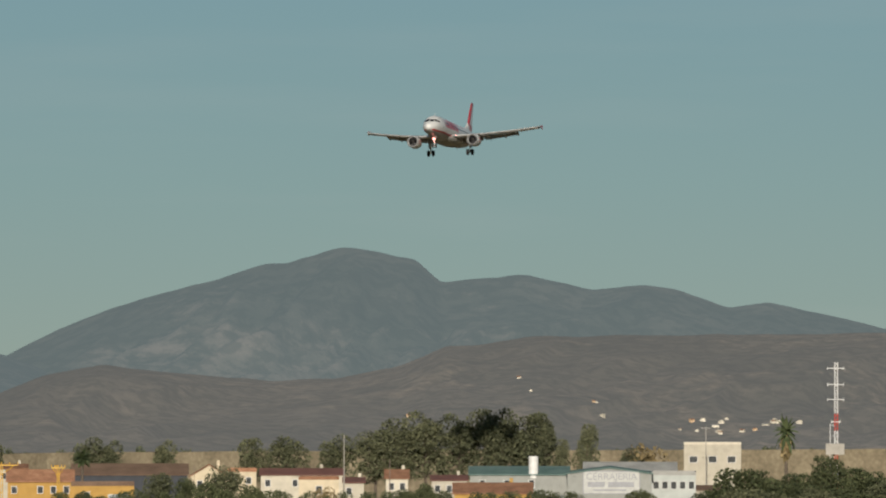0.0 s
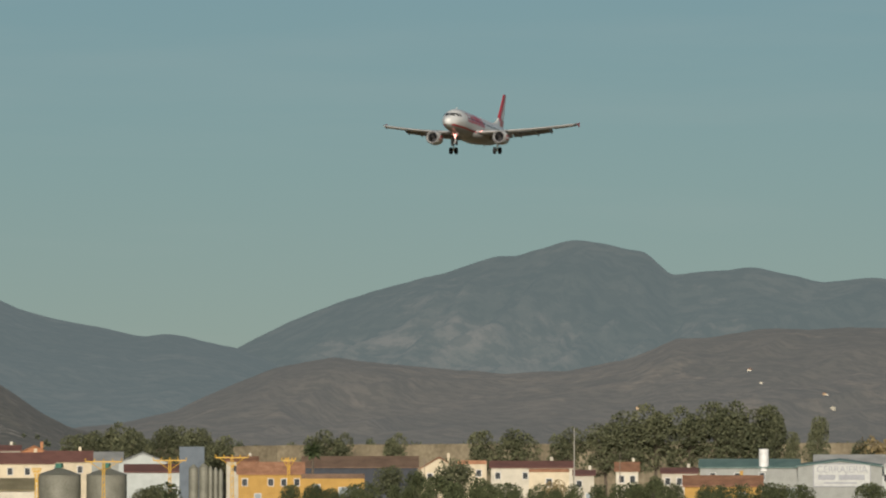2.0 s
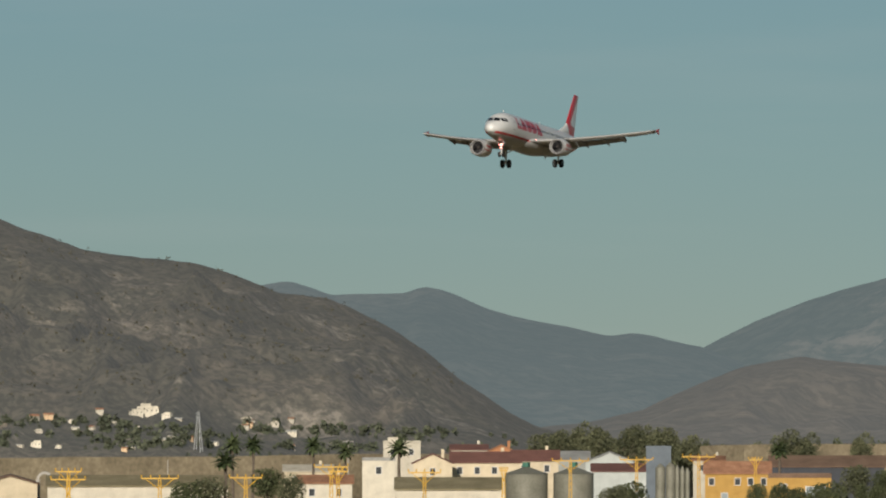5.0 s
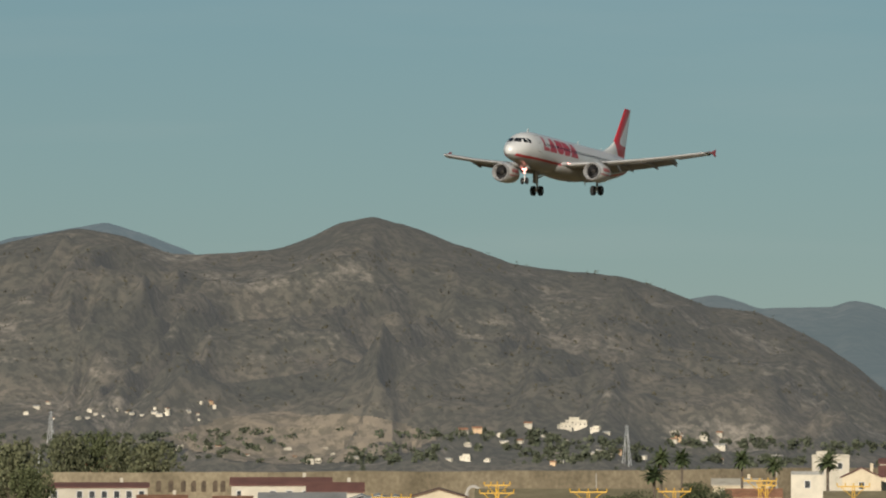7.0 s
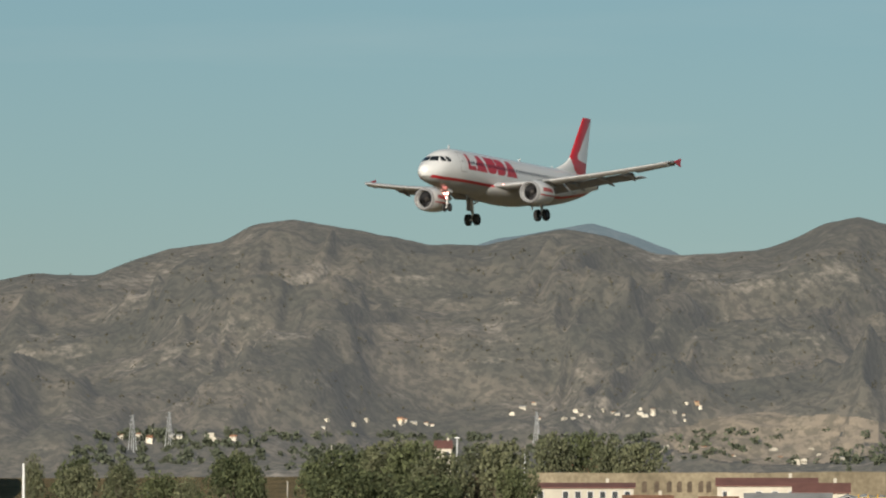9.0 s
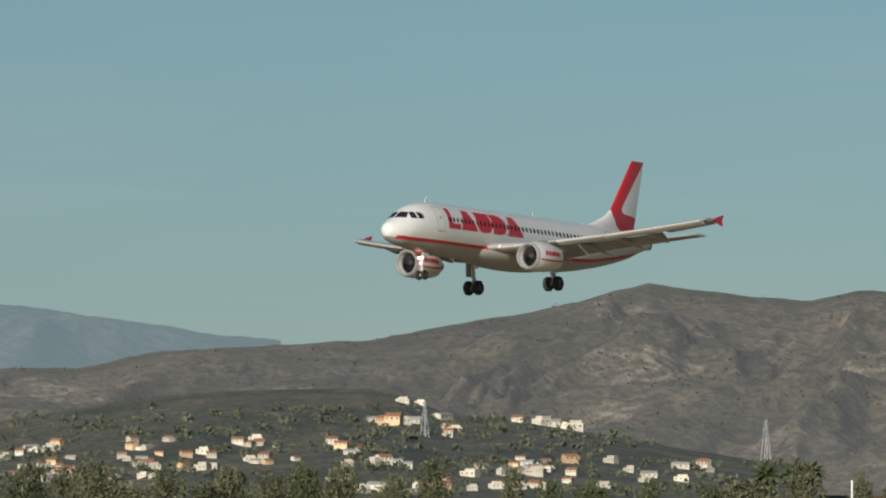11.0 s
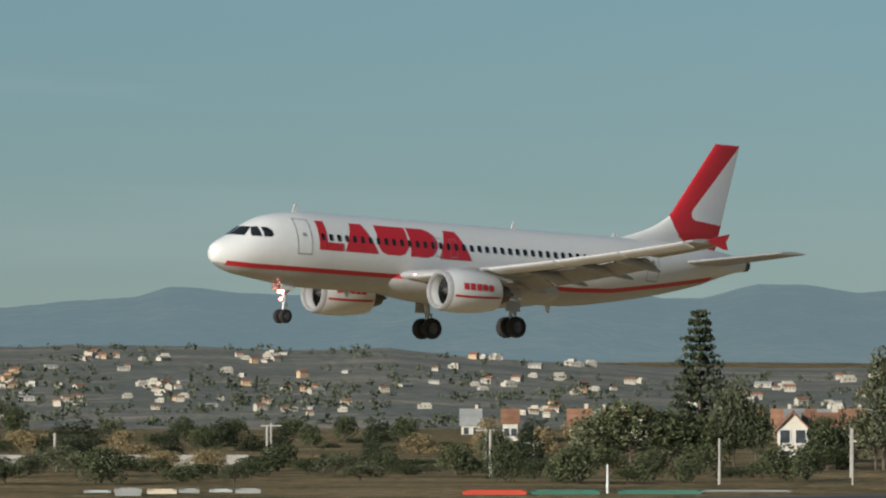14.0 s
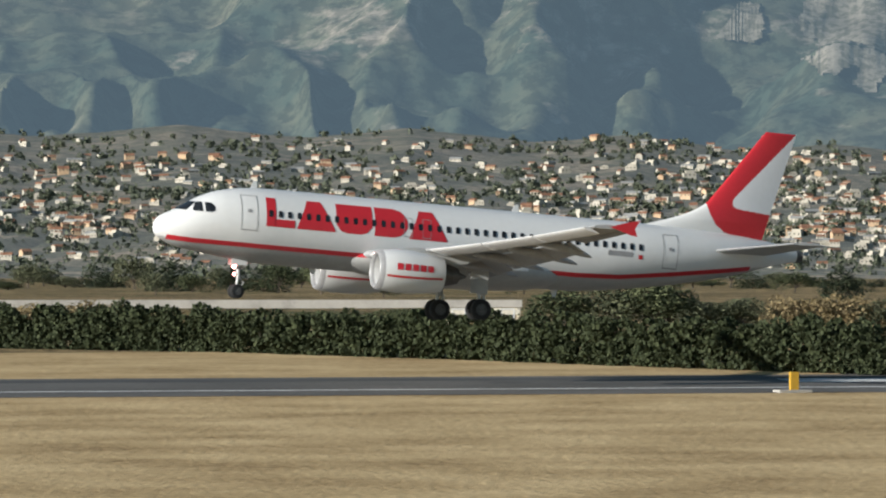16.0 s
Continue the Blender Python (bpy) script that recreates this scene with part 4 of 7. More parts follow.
def tree(name, label, height, spread, material, seed, shape="round", leaves=1500, size=0.32, category="tree"):
    """A tapered trunk with limbs, and a crown of leaf sprays with gaps; base at the origin."""
    r = np.random.default_rng(seed)
    t = tagged(new(name), label, category)
    bm = bmesh.new()
    cs, rs = [], []
    lean = r.normal(size=2) * 0.03 * height
    th = {"round": 0.30, "tall": 0.35, "bush": 0.08, "column": 0.1, "high": 0.36}[shape] * height
    rod(bm, (0, 0, -0.6), (lean[0] * 0.4, lean[1] * 0.4, th), 0.035 * height * 0.5 + 0.06, 0.02 * height * 0.5 + 0.05, 8)
    n = {"round": 11, "tall": 12, "bush": 9, "column": 9, "high": 13}[shape]
    for k in range(n):
        a = 2 * math.pi * (k * 0.618 + r.random() * 0.2)
        if shape == "column":
            h = height * (0.12 + 0.84 * k / (n - 1)); rr = spread * 0.5 * (1 - 0.75 * (k / (n - 1)) ** 1.5) * (0.8 + 0.4 * r.random()); off = spread * 0.10
        elif shape == "tall":
            h = height * (0.42 + 0.5 * (k / (n - 1)) + 0.06 * r.normal()); rr = spread * (0.17 + 0.11 * r.random()); off = spread * 0.32 * (1.1 - 0.7 * k / (n - 1))
        else:
            lo = {"round": 0.48, "high": 0.44}.get(shape, 0.30)
            h = height * (lo + (0.86 - lo) * (k / (n - 1)) + 0.05 * r.normal()); rr = spread * (0.17 + 0.12 * r.random()); off = spread * (0.30 - 0.16 * k / (n - 1)) * (0.7 + 0.6 * r.random())
        c = (lean[0] + off * math.cos(a), lean[1] + off * math.sin(a), min(h, height - rr * 0.8))
        cs.append(c), rs.append(rr)
        if shape != "column" or k % 3 == 0:
            rod(bm, (lean[0] * 0.4, lean[1] * 0.4, th * 0.9), c, 0.014 * height * 0.5 + 0.03, 0.02, 5)
    part("trunk", bm, M_BARK, t, "brown bark")
    q, f = leaf_cloud(cs, rs, leaves, size, seed)
    ob = new("crown", cloud_mesh("crown", q, f, material)); ob.parent = t
    return t


def palm(name, label, height, seed, skirt=False, big=1.0):
    r = np.random.default_rng(seed)
    t = tagged(new(name), label, "palm tree")
    bm = bmesh.new()
    w = 0.32 if skirt else 0.2
    zs = np.linspace(-0.5, height, 9)
    loft(bm, [ring_z(0.25 * math.sin(z * 0.25), 0, z, w * (1.25 - 0.3 * z / height), 10) for z in zs])
    part("trunk", bm, M_BARK, t, "grey-brown palm trunk", smooth=True)
    if skirt:
        q, f = leaf_cloud([(0, 0, height - 1.2), (0, 0, height - 2.2)], [1.0, 0.85], 260, 0.45, seed, 1.2)
        ob = new("dead_fronds", cloud_mesh("dead_fronds", q, f, M_DRYLEAF)); ob.parent = t
        tagged(ob, "dry tan skirt of dead fronds")
    qs, fs = [], []
    x0 = 0.25 * math.sin(height * 0.25)
    for k in range(34):
        a, up = 2 * math.pi * k * 0.618, radians(-35 + 110 * (k / 33))
        L = (1.9 + 0.5 * r.random()) * big
        p = Vector((x0, 0, height))
        d = Vector((math.cos(a) * math.cos(up), math.sin(a) * math.cos(up), math.sin(up)))
        sd = Vector((-math.sin(a), math.cos(a), 0))
        prev = None
        for j in range(6):
            wd = 0.30 * big * math.sin(math.pi * (0.12 + 0.86 * j / 5)) + 0.03
            cur = [p - sd * wd - Vector((0, 0, 0.5 * wd)), p, p + sd * wd - Vector((0, 0, 0.5 * wd))]
            if prev:
                i = len(qs)
                qs += [*prev, *cur]
                fs += [(i, i + 1, i + 4, i + 3), (i + 1, i + 2, i + 5, i + 4)]
            prev = cur
            p = p + d * L / 5
            d = (d + Vector((0, 0, -0.24))).normalized()
    me = bpy.data.meshes.new("fronds")
    me.from_pydata([tuple(v) for v in qs], [], fs)
    me.materials.append(M_PALM)
    ob = new("fronds", me); ob.parent = t
    return t


def ring_z(x, y, z, r, n=12):
    return [(x + r * math.cos(2 * math.pi * i / n), y + r * math.sin(2 * math.pi * i / n), z) for i in range(n)]


def tiered_pine(name, label, height, spread, seed):
    """A tiered conifer with level whorls of branches."""
    t = tagged(new(name), label, "tree")
    r = np.random.default_rng(seed)
    bm = bmesh.new()
    rod(bm, (0, 0, -0.6), (0, 0, height * 0.97), 0.32, 0.05, 10)
    cs, rs = [], []
    for k in range(15):
        z = height * (0.20 + 0.78 * k / 14)
        L = spread * 0.5 * (1.02 - 0.80 * (k / 14) ** 1.4) * (0.75 + 0.4 * r.random())
        for j in range(6):
            a = 2 * math.pi * (j / 6 + k * 0.37) + 0.2 * r.normal()
            tip = (L * math.cos(a), L * math.sin(a), z + 0.10 * L)
            rod(bm, (0, 0, z - 0.1), tip, 0.06, 0.02, 4)
            for s in (0.4, 0.7, 0.95):
                cs.append((tip[0] * s, tip[1] * s, z + 0.1 * L * s)), rs.append(0.42 + 0.12 * L * 0.3)
    part("trunk", bm, M_BARK, t)
    q, f = leaf_cloud(cs, rs, 3600, 0.26, seed, 0.5)
    ob = new("crown", cloud_mesh("crown", q, f, M_PINE)); ob.parent = t
    return t


KIT = {
    "olive": [tree("olive_tree", "broad dusty-green tree with an uneven crown", 8, 8, M_OLIVE, 11 + k, "round", 2800, 0.23) for k in range(3)],
    "green": [tree("leafy_tree", "leafy green tree with a dense crown", 8, 8, M_GREENLEAF, 21 + k, "round", 2800, 0.23) for k in range(3)],
    "high": [tree("field_tree", "dusty dark green tree with a broad uneven crown", 16, 9, M_OLIVE, 71 + k, "high", 4600, 0.26) for k in range(4)],
    "tall": [tree("eucalyptus_tree", "tall thin-crowned eucalyptus tree", 12, 7, M_OLIVE, 31 + k, "tall", 2600, 0.22) for k in range(3)],
    "pine": [tree("cypress_tree", "dark pointed cypress tree", 10, 4.2, M_PINE, 41 + k, "column", 2200, 0.21) for k in range(2)],
    "bush": [tree("bush", "rounded dark green bush", 4, 5, M_GREENLEAF, 51 + k, "bush", 1800, 0.17, "bush") for k in range(3)],
    "dry": [tree("dry_bush", "rounded tan dry bush", 4, 5, M_DRYLEAF, 61 + k, "bush", 1800, 0.16, "bush") for k in range(2)],
}
HEIGHT = {"high": 16, "olive": 8, "green": 8, "tall": 12, "pine": 10, "bush": 4, "dry": 4}
WIDTH = {"high": 9, "olive": 8, "green": 8, "tall": 7, "pine": 4.2, "bush": 5, "dry": 5}
USED = set()


def put(kit, key, m, group=""):
    """Places a plant of a kind: the first use moves the pattern itself, later ones copy it."""
    ob = KIT[kit][key % len(KIT[kit])]
    if (kit, key % len(KIT[kit])) in USED:
        ob = copy_thing(ob, m @ Matrix.Diagonal((*(1 / c for c in ob.scale), 1)))
    else:
        USED.add((kit, key % len(KIT[kit])))
        ob.matrix_basis = m
    return tagged(ob, group=group) if group else ob


def plant(kit, u, v_top, d, width_u, key, group="trees on the plain"):
    """A plant on the plain at bearing u and d metres, whose top is at height angle v_top, width_u pan units wide."""
    z = float(ground_z(d))
    p = spot(u, 0, d)
    top = EYE_Z + d * v_top / F
    h = max(1.0, top - z)
    sx = width_u * d / F / WIDTH[kit]
    m = Matrix.LocRotScale((p.x, p.y, z - 0.1), Euler((0, 0, key * 1.7)), (sx, sx, h / HEIGHT[kit]))
    return put(kit, key, m, group)


def row_of(kit, u0, u1, v_lo, v_hi, d0, d1, width, n, seed, group):
    r = np.random.default_rng(seed)
    for k in range(n):
        u = u0 + (u1 - u0) * (k + 0.5 + 0.5 * (r.random() - 0.5)) / n
        kind = kit[int(r.integers(len(kit)))] if isinstance(kit, (list, tuple)) else kit
        plant(kind, u, v_lo + (v_hi - v_lo) * r.random(), d0 + (d1 - d0) * r.random(), width * (0.75 + 0.5 * r.random()), int(r.integers(100)), group)


# ---------------------------------------------------------------- buildings
def wall_paint(name, col, vary=0.0):
    d = tuple(c * 0.86 for c in col)
    k = tuple(c * 0.62 for c in col)
    return surface(name, [(0.28, k), (0.45, d), (0.62, col)], 0.6, 0.9, bump=0.15, vary=vary, spec=0.15)


W_WHITE = wall_paint("white_render", (0.53, 0.49, 0.40), 0.16)
W_CREAM = wall_paint("cream_render", (0.58, 0.50, 0.36), 0.08)
W_YELLOW = wall_paint("ochre_yellow_render", (0.43, 0.265, 0.08))
W_ORANGE = wall_paint("orange_render", (0.40, 0.19, 0.095))
W_GREY = wall_paint("grey_sheet_wall", (0.30, 0.31, 0.29))
W_PALE = wall_paint("pale_sheet_wall", (0.44, 0.47, 0.45))
W_REDWALL = wall_paint("red_sheet_wall", (0.48, 0.075, 0.045))
W_BLUEGREY = wall_paint("blue_grey_sheet_wall", (0.14, 0.165, 0.19))
# dark sheet walls, and painted shade where a building stands open
W_DARK = wall_paint("dark_sheet_and_open_shade", (0.06, 0.065, 0.075))
W_GREEN = wall_paint("green_sheet_wall", (0.06, 0.16, 0.12))
W_STONE = surface("old_stone", [(0.32, (0.10, 0.085, 0.055)), (0.5, (0.18, 0.15, 0.10)), (0.66, (0.27, 0.23, 0.155))], 0.12, 0.95, bump=0.6, fine=1.2)
R_TILE = surface("clay_roof_tiles", [(0.32, (0.16, 0.085, 0.05)), (0.5, (0.26, 0.13, 0.075)), (0.66, (0.36, 0.20, 0.12))], 0.5, 0.9, bump=0.5, fine=5, vary=0.2)
R_RED = surface("red_sheet_roof", [(0.32, (0.105, 0.052, 0.043)), (0.6, (0.17, 0.082, 0.066))], 0.4, 0.75, bump=0.3, fine=4)
R_GREY = surface("grey_sheet_roof", [(0.32, (0.20, 0.20, 0.19)), (0.6, (0.34, 0.34, 0.32))], 0.3, 0.75, bump=0.3, fine=4, vary=0.15)
R_OLIVE = surface("lichened_roof", [(0.32, (0.14, 0.12, 0.065)), (0.6, (0.25, 0.215, 0.13))], 0.3, 0.9, bump=0.4, fine=4)
R_BROWN = surface("brown_roof", [(0.32, (0.10, 0.065, 0.045)), (0.6, (0.19, 0.125, 0.085))], 0.3, 0.9, bump=0.4, fine=4)
R_GREENROOF = surface("green_sheet_roof", [(0.32, (0.07, 0.13, 0.115)), (0.6, (0.14, 0.21, 0.19))], 0.3, 0.7, bump=0.3, fine=4)
M_PANE = surface("window_dark_glass", [(0.4, (0.03, 0.034, 0.038)), (0.6, (0.06, 0.065, 0.07))], 1.0, 0.15, spec=0.5)
M_FRAME = paint("white_window_frame", (0.6, 0.6, 0.58), 0.6)
M_SHUT = wall_paint("grey_roller_door", (0.27, 0.31, 0.33))
M_STEEL = surface("galvanised_steel", [(0.35, (0.30, 0.31, 0.31)), (0.6, (0.46, 0.47, 0.46))], 0.5, 0.5, 0.35, vary=0.1)
M_YELLOWPOLE = paint("yellow_steel_paint", (0.58, 0.34, 0.03), 0.5)
M_CONC = wall_paint("weathered_concrete", (0.38, 0.36, 0.32))
M_WOODPOLE = surface("weathered_pole_wood", [(0.35, (0.13, 0.10, 0.08)), (0.65, (0.26, 0.21, 0.17))], 2.0, 0.9)
M_POLERED = paint("red_mast_paint", (0.50, 0.05, 0.03), 0.5)
M_POLEWHITE = paint("white_mast_paint", (0.72, 0.72, 0.70), 0.5)


def house(name, label, u0, u1, d, v_eave, v_ridge, wall, roof, gable=False, depth=8, windows=0, doors=0, flat=False, category="house", group="", turn=0.0, shutter=0, window_w=0.9, storeys=1, door_mat=None):
    """A building that faces the camera: walls from the plain up to the eave, a pitched or flat roof, windows and doors.
    u0 > u1 are its bearings, d metres its distance, the v are height angles."""
    zg = float(ground_z(d)) - 0.3
    w = (u0 - u1) * d / F
    he = EYE_Z + d * v_eave / F - zg
    hr = EYE_Z + d * v_ridge / F - zg
    c = spot((u0 + u1) / 2, 0, d)
    a = radians(AZ0) + (u0 + u1) / 2 / F
    h = tagged(new(name), label, category, group)
    h.matrix_basis = Matrix.LocRotScale((c.x, c.y, zg), Euler((0, 0, a - math.pi / 2 + radians(turn))), None)
    bm = bmesh.new()
    if gable and not flat:
        loft(bm, [[(-w / 2, y, 0), (w / 2, y, 0), (w / 2, y, he), (0, y, hr - 0.12), (-w / 2, y, he)] for y in (0, depth)])
    else:
        if not flat:
            loft(bm, [[(x, 0, 0), (x, depth, 0), (x, depth, he), (x, depth / 2, hr - 0.12), (x, 0, he)] for x in (-w / 2, w / 2)])
        else:
            box(bm, -w / 2, w / 2, 0, depth, 0, he)
    part("wall", bm, wall, h)
    bm = bmesh.new()
    o, t = 0.35, 0.16
    if flat:
        box(bm, -w / 2 - 0.05, w / 2 + 0.05, -0.05, 0.25, he, hr), box(bm, -w / 2 - 0.05, w / 2 + 0.05, depth - 0.2, depth + 0.05, he, hr)
        box(bm, -w / 2 - 0.05, -w / 2 + 0.2, 0.25, depth - 0.2, he, hr), box(bm, w / 2 - 0.2, w / 2 + 0.05, 0.25, depth - 0.2, he, hr)
        box(bm, -w / 2 + 0.2, w / 2 - 0.2, 0.25, depth - 0.2, he + 0.01, he + 0.05)
    else:
        half = w / 2 if gable else depth / 2
        sl = (hr - he) / half
        for sg in (-1, 1):
            prof = [(0, hr), (sg * (half + o), hr - sl * (half + o)), (sg * (half + o), hr - sl * (half + o) - t), (0, hr - t)]
            if gable:
                loft(bm, [[(x, y, z) for x, z in prof] for y in (-o, depth + o)])
            else:
                loft(bm, [[(x, depth / 2 + y, z) for y, z in prof] for x in (-w / 2 - o, w / 2 + o)])
    part("roof", bm, roof, h)
    if category == "house" and not flat and w > 3:
        bm = bmesh.new()
        box(bm, w * 0.22, w * 0.22 + 0.55, depth * 0.62, depth * 0.62 + 0.55, he, hr + 0.7, 0.02)
        part("chimney", bm, wall, h)
    top = min(he, hr)
    lv = [top * (k + 0.55) / storeys for k in range(storeys)] if storeys > 1 else [max(1.3, top - 1.7)]
    lo_vis = max(0.3, top - 7)
    n = windows + doors + shutter
    slots = [-w / 2 + w * (k + 0.5) / max(1, n) for k in range(n)]
    for k, x in enumerate(slots):
        kind = "door" if k % max(2, n) == 1 and doors else "window"
        if k >= n - shutter:
            kind = "roller_door"
        for z in lv if kind == "window" else [0]:
            ww = window_w if kind == "window" else (1.1 if kind == "door" else min(3.4, w / max(1, n) * 0.8))
            z0, z1 = (z - 0.6, z + 0.6) if kind == "window" else (0.2, min(he - 0.5, 2.4 if kind == "door" else 3.6) + lo_vis - 0.3)
            bm = bmesh.new()
            for x0, x1, za, zb in ((x - ww / 2 - 0.1, x + ww / 2 + 0.1, z1, z1 + 0.1), (x - ww / 2 - 0.1, x + ww / 2 + 0.1, z0 - 0.1, z0), (x - ww / 2 - 0.1, x - ww / 2, z0, z1), (x + ww / 2, x + ww / 2 + 0.1, z0, z1)):
                box(bm, x0, x1, -0.07, 0.02, za, zb)
            wd = part(kind, bm, M_FRAME, h, "pale frame with dark opening" if kind == "window" else "")
            bm = bmesh.new()
            box(bm, x - ww / 2, x + ww / 2, -0.025, 0.015, z0, z1)
            part("pane" if kind == "window" else "leaf", bm, M_PANE if kind == "window" else (door_mat or M_SHUT), wd)
    return h


def pole(name, label, u, v_top, d, r, material, arms=0, category="pole", group="", arm=1.0, lamp=False):
    zg = float(ground_z(d))
    h = EYE_Z + d * v_top / F - zg
    p = spot(u, 0, d)
    t = tagged(new(name), label, category, group)
    t.matrix_basis = Matrix.LocRotScale((p.x, p.y, zg), Euler((0, 0, radians(AZ0) + u / F - math.pi / 2)), None)
    bm = bmesh.new()
    rod(bm, (0, 0, -0.4), (0, 0, h), r, r * 0.65, 8)
    part("shaft", bm, material, t)
    for k in range(arms):
        bm = bmesh.new()
        z = h - 0.3 - k * 0.8
        box(bm, -arm, arm, -0.06, 0.06, z - 0.06, z + 0.06)
        part("crossarm", bm, material, t)
    if lamp:
        bm = bmesh.new()
        box(bm, -0.35, 0.35, -0.15, 0.15, h, h + 0.16, 0.03)
        part("lamp_head", bm, M_POLEWHITE, t)
    return t


# ---------------------------------------------------------------- the town under the approach, near the first view
G1 = "houses of the town by the old wall"
house("town_house", "ochre-yellow house with a brown tiled roof", 769, 654, 1230, -187, -168, W_YELLOW, R_TILE, windows=4, doors=1, group=G1)
house("garage_building", "bright yellow garage with a grey-blue door", 657, 546, 1200, -197, -190, W_YELLOW, R_BROWN, flat=True, windows=1, shutter=1, category="garage")
# the barn's open side is a solid wall in the colour of its shade
house("open_barn", "long barn with a dark brown roof", 655, 452, 1360, -176, -158, W_DARK, R_BROWN, depth=14, category="barn")
house("town_house", "cream house with its gable to the street", 446, 382, 1300, -178, -159, W_CREAM, R_TILE, gable=True, windows=2, group=G1)
house("town_house", "small cream house with a flat roof", 384, 330, 1320, -172, -166, W_CREAM, R_TILE, flat=True, windows=2, group=G1)
house("long_house", "long white house with a dark red roof", 322, 177, 1280, -176, -166, W_WHITE, R_RED, windows=5, doors=1, group=G1)
house("ruined_wall_house", "ochre house with bare patchy walls", 255, 184, 1130, -186, -181, W_CREAM, R_TILE, flat=True, windows=1, group=G1)
house("town_house", "small white house with a red tiled edge", 175, 140, 1250, -190, -182, W_WHITE, R_RED, windows=1, doors=1, group=G1)
house("town_house", "white house with a pinkish roof", 101, 62, 1270, -182, -168, W_WHITE, R_TILE, windows=2, group=G1)
house("town_house", "low white house with a red tiled edge", 20, -42, 1280, -186, -178, W_WHITE, R_RED, windows=3, group=G1)
house("hip_roof_house", "yellow house under a broad brown tiled roof", -20, -156, 1080, -209, -192, W_YELLOW, R_TILE, windows=2, depth=11, group=G1)
house("workshop", "long grey workshop with a green sheet roof", -48, -222, 1180, -176, -163, W_GREY, R_GREENROOF, windows=3, shutter=1, depth=16, category="warehouse")
hall = house("workshop_hall", "grey gabled workshop hall with a painted sign", -220, -368, 1160, -174, -164, W_GREY, R_GREENROOF, gable=True, windows=1, depth=22, category="warehouse")
house("workshop_annex", "pale grey workshop annex with dark windows", -369, -447, 1165, -178, -172, W_PALE, R_GREY, flat=True, windows=5, depth=14, category="warehouse")
house("storage_shed", "shed with a long grey roof", -250, -412, 1420, -172, -155, W_GREY, R_GREY, depth=14, category="shed")
house("white_block", "white two-storey house with a flat roof", -426, -527, 1370, -124, -120, W_WHITE, W_WHITE, flat=True, windows=3, storeys=2, window_w=1.5, depth=9, group=G1)
house("small_annex", "small white annex with a dark roof", -447, -500, 1200, -203, -196, W_WHITE, R_BROWN, windows=1)
# the sign on the hall: one generic word, the name as plain bars
M_SIGN = paint("sign_white_board", (0.46, 0.47, 0.45), 0.6)
M_LETTER = paint("sign_grey_letters", (0.30, 0.31, 0.33), 0.6)
k1 = 1160 / F
zg = float(ground_z(1160)) - 0.3
def sz(v):
    return EYE_Z + 1160 * v / F - zg
bm = bmesh.new()
box(bm, -45 * k1, 53 * k1, -0.14, -0.02, sz(-210), sz(-172), 0.02)
part("signboard", bm, M_SIGN, hall, "white signboard with grey lettering")
bm = bmesh.new()
for a, b, c, e in ((-46, 54, -211.5, -210), (-46, 54, -172, -170.5), (-47, -45.5, -211, -171), (53.5, 55, -211, -171)):
    box(bm, a * k1, b * k1, -0.17, -0.03, sz(c), sz(e))
part("sign_frame", bm, M_LETTER, hall)
tc = bpy.data.curves.new("sign_word", "FONT")
tc.body, tc.size, tc.extrude, tc.align_x = "CERRAJERIA", 1.62, 0.02, "CENTER"
tc.materials.append(M_LETTER)
tx = new("sign_word", tc)
tx.parent = hall
tx.matrix_basis = pose(4 * k1, -0.17, sz(-186), 90, 0, 0)
for a, b, z0, z1 in ((-38, -8, -199, -190), (-2, 44, -199, -190), (-28, 30, -206, -203)):
    bm = bmesh.new()
    box(bm, a * k1, b * k1, -0.18, -0.13, sz(z0), sz(z1))
    part("lettering_bar", bm, M_LETTER, hall)
# water tank on the workshop roof
bm = bmesh.new()
p = spot(-190, -158, 1180)
rod(bm, (p.x, p.y + 3, p.z - 2.5), (p.x, p.y + 3, p.z + 1.3), 0.85, sides=16)
tagged(part("water_tank", bm, M_POLEWHITE, None), "white round water tank on the workshop roof", "tank")

# second stretch of the town
U3 = 1480
house("white_house", "white boxy house with a shaded bay", U3 - 105, U3 - 163, 1200, -167, -162, W_WHITE, R_GREY, flat=True, windows=1, group=G1)
house("cream_house", "cream house with its gable to the street", U3 - 195, U3 - 264, 1250, -170, -154, W_CREAM, R_RED, gable=True, windows=1, group=G1)
house("cream_wing", "cream wing with a long dark red roof", U3 - 262, U3 - 385, 1262, -168, -151, W_CREAM, R_RED, windows=3, shutter=1, group=G1)
house("town_house", "low house under a brown-red roof", U3 - 370, U3 - 452, 1300, -165, -148, W_CREAM, R_RED, windows=2, group=G1)
house("town_house", "white house behind a palm", U3 - 142, U3 - 208, 1420, -137, -132, W_WHITE, W_WHITE, flat=True, windows=2, group=G1)
house("town_house", "small white cubic rooftop house", U3 - 150, U3 - 170, 1430, -128, -126, W_WHITE, W_WHITE, flat=True, group=G1)
house("town_house", "white house with two attic rooms and a red roof", U3 - 262, U3 - 326, 1400, -146, -138, W_WHITE, R_RED, windows=2, group=G1)
house("town_house", "house with an orange tiled roof", U3 - 325, U3 - 376, 1420, -150, -138, W_ORANGE, R_TILE, gable=True, group=G1)
house("grey_shed", "long shed with a grey sheet roof", U3 - 430, U3 - 506, 1380, -165, -150, W_GREY, R_GREY, depth=14, category="shed")
house("white_shed", "shed with a white gable", U3 - 500, U3 - 585, 1360, -168, -151, W_PALE, R_GREY, gable=True, depth=14, category="shed")
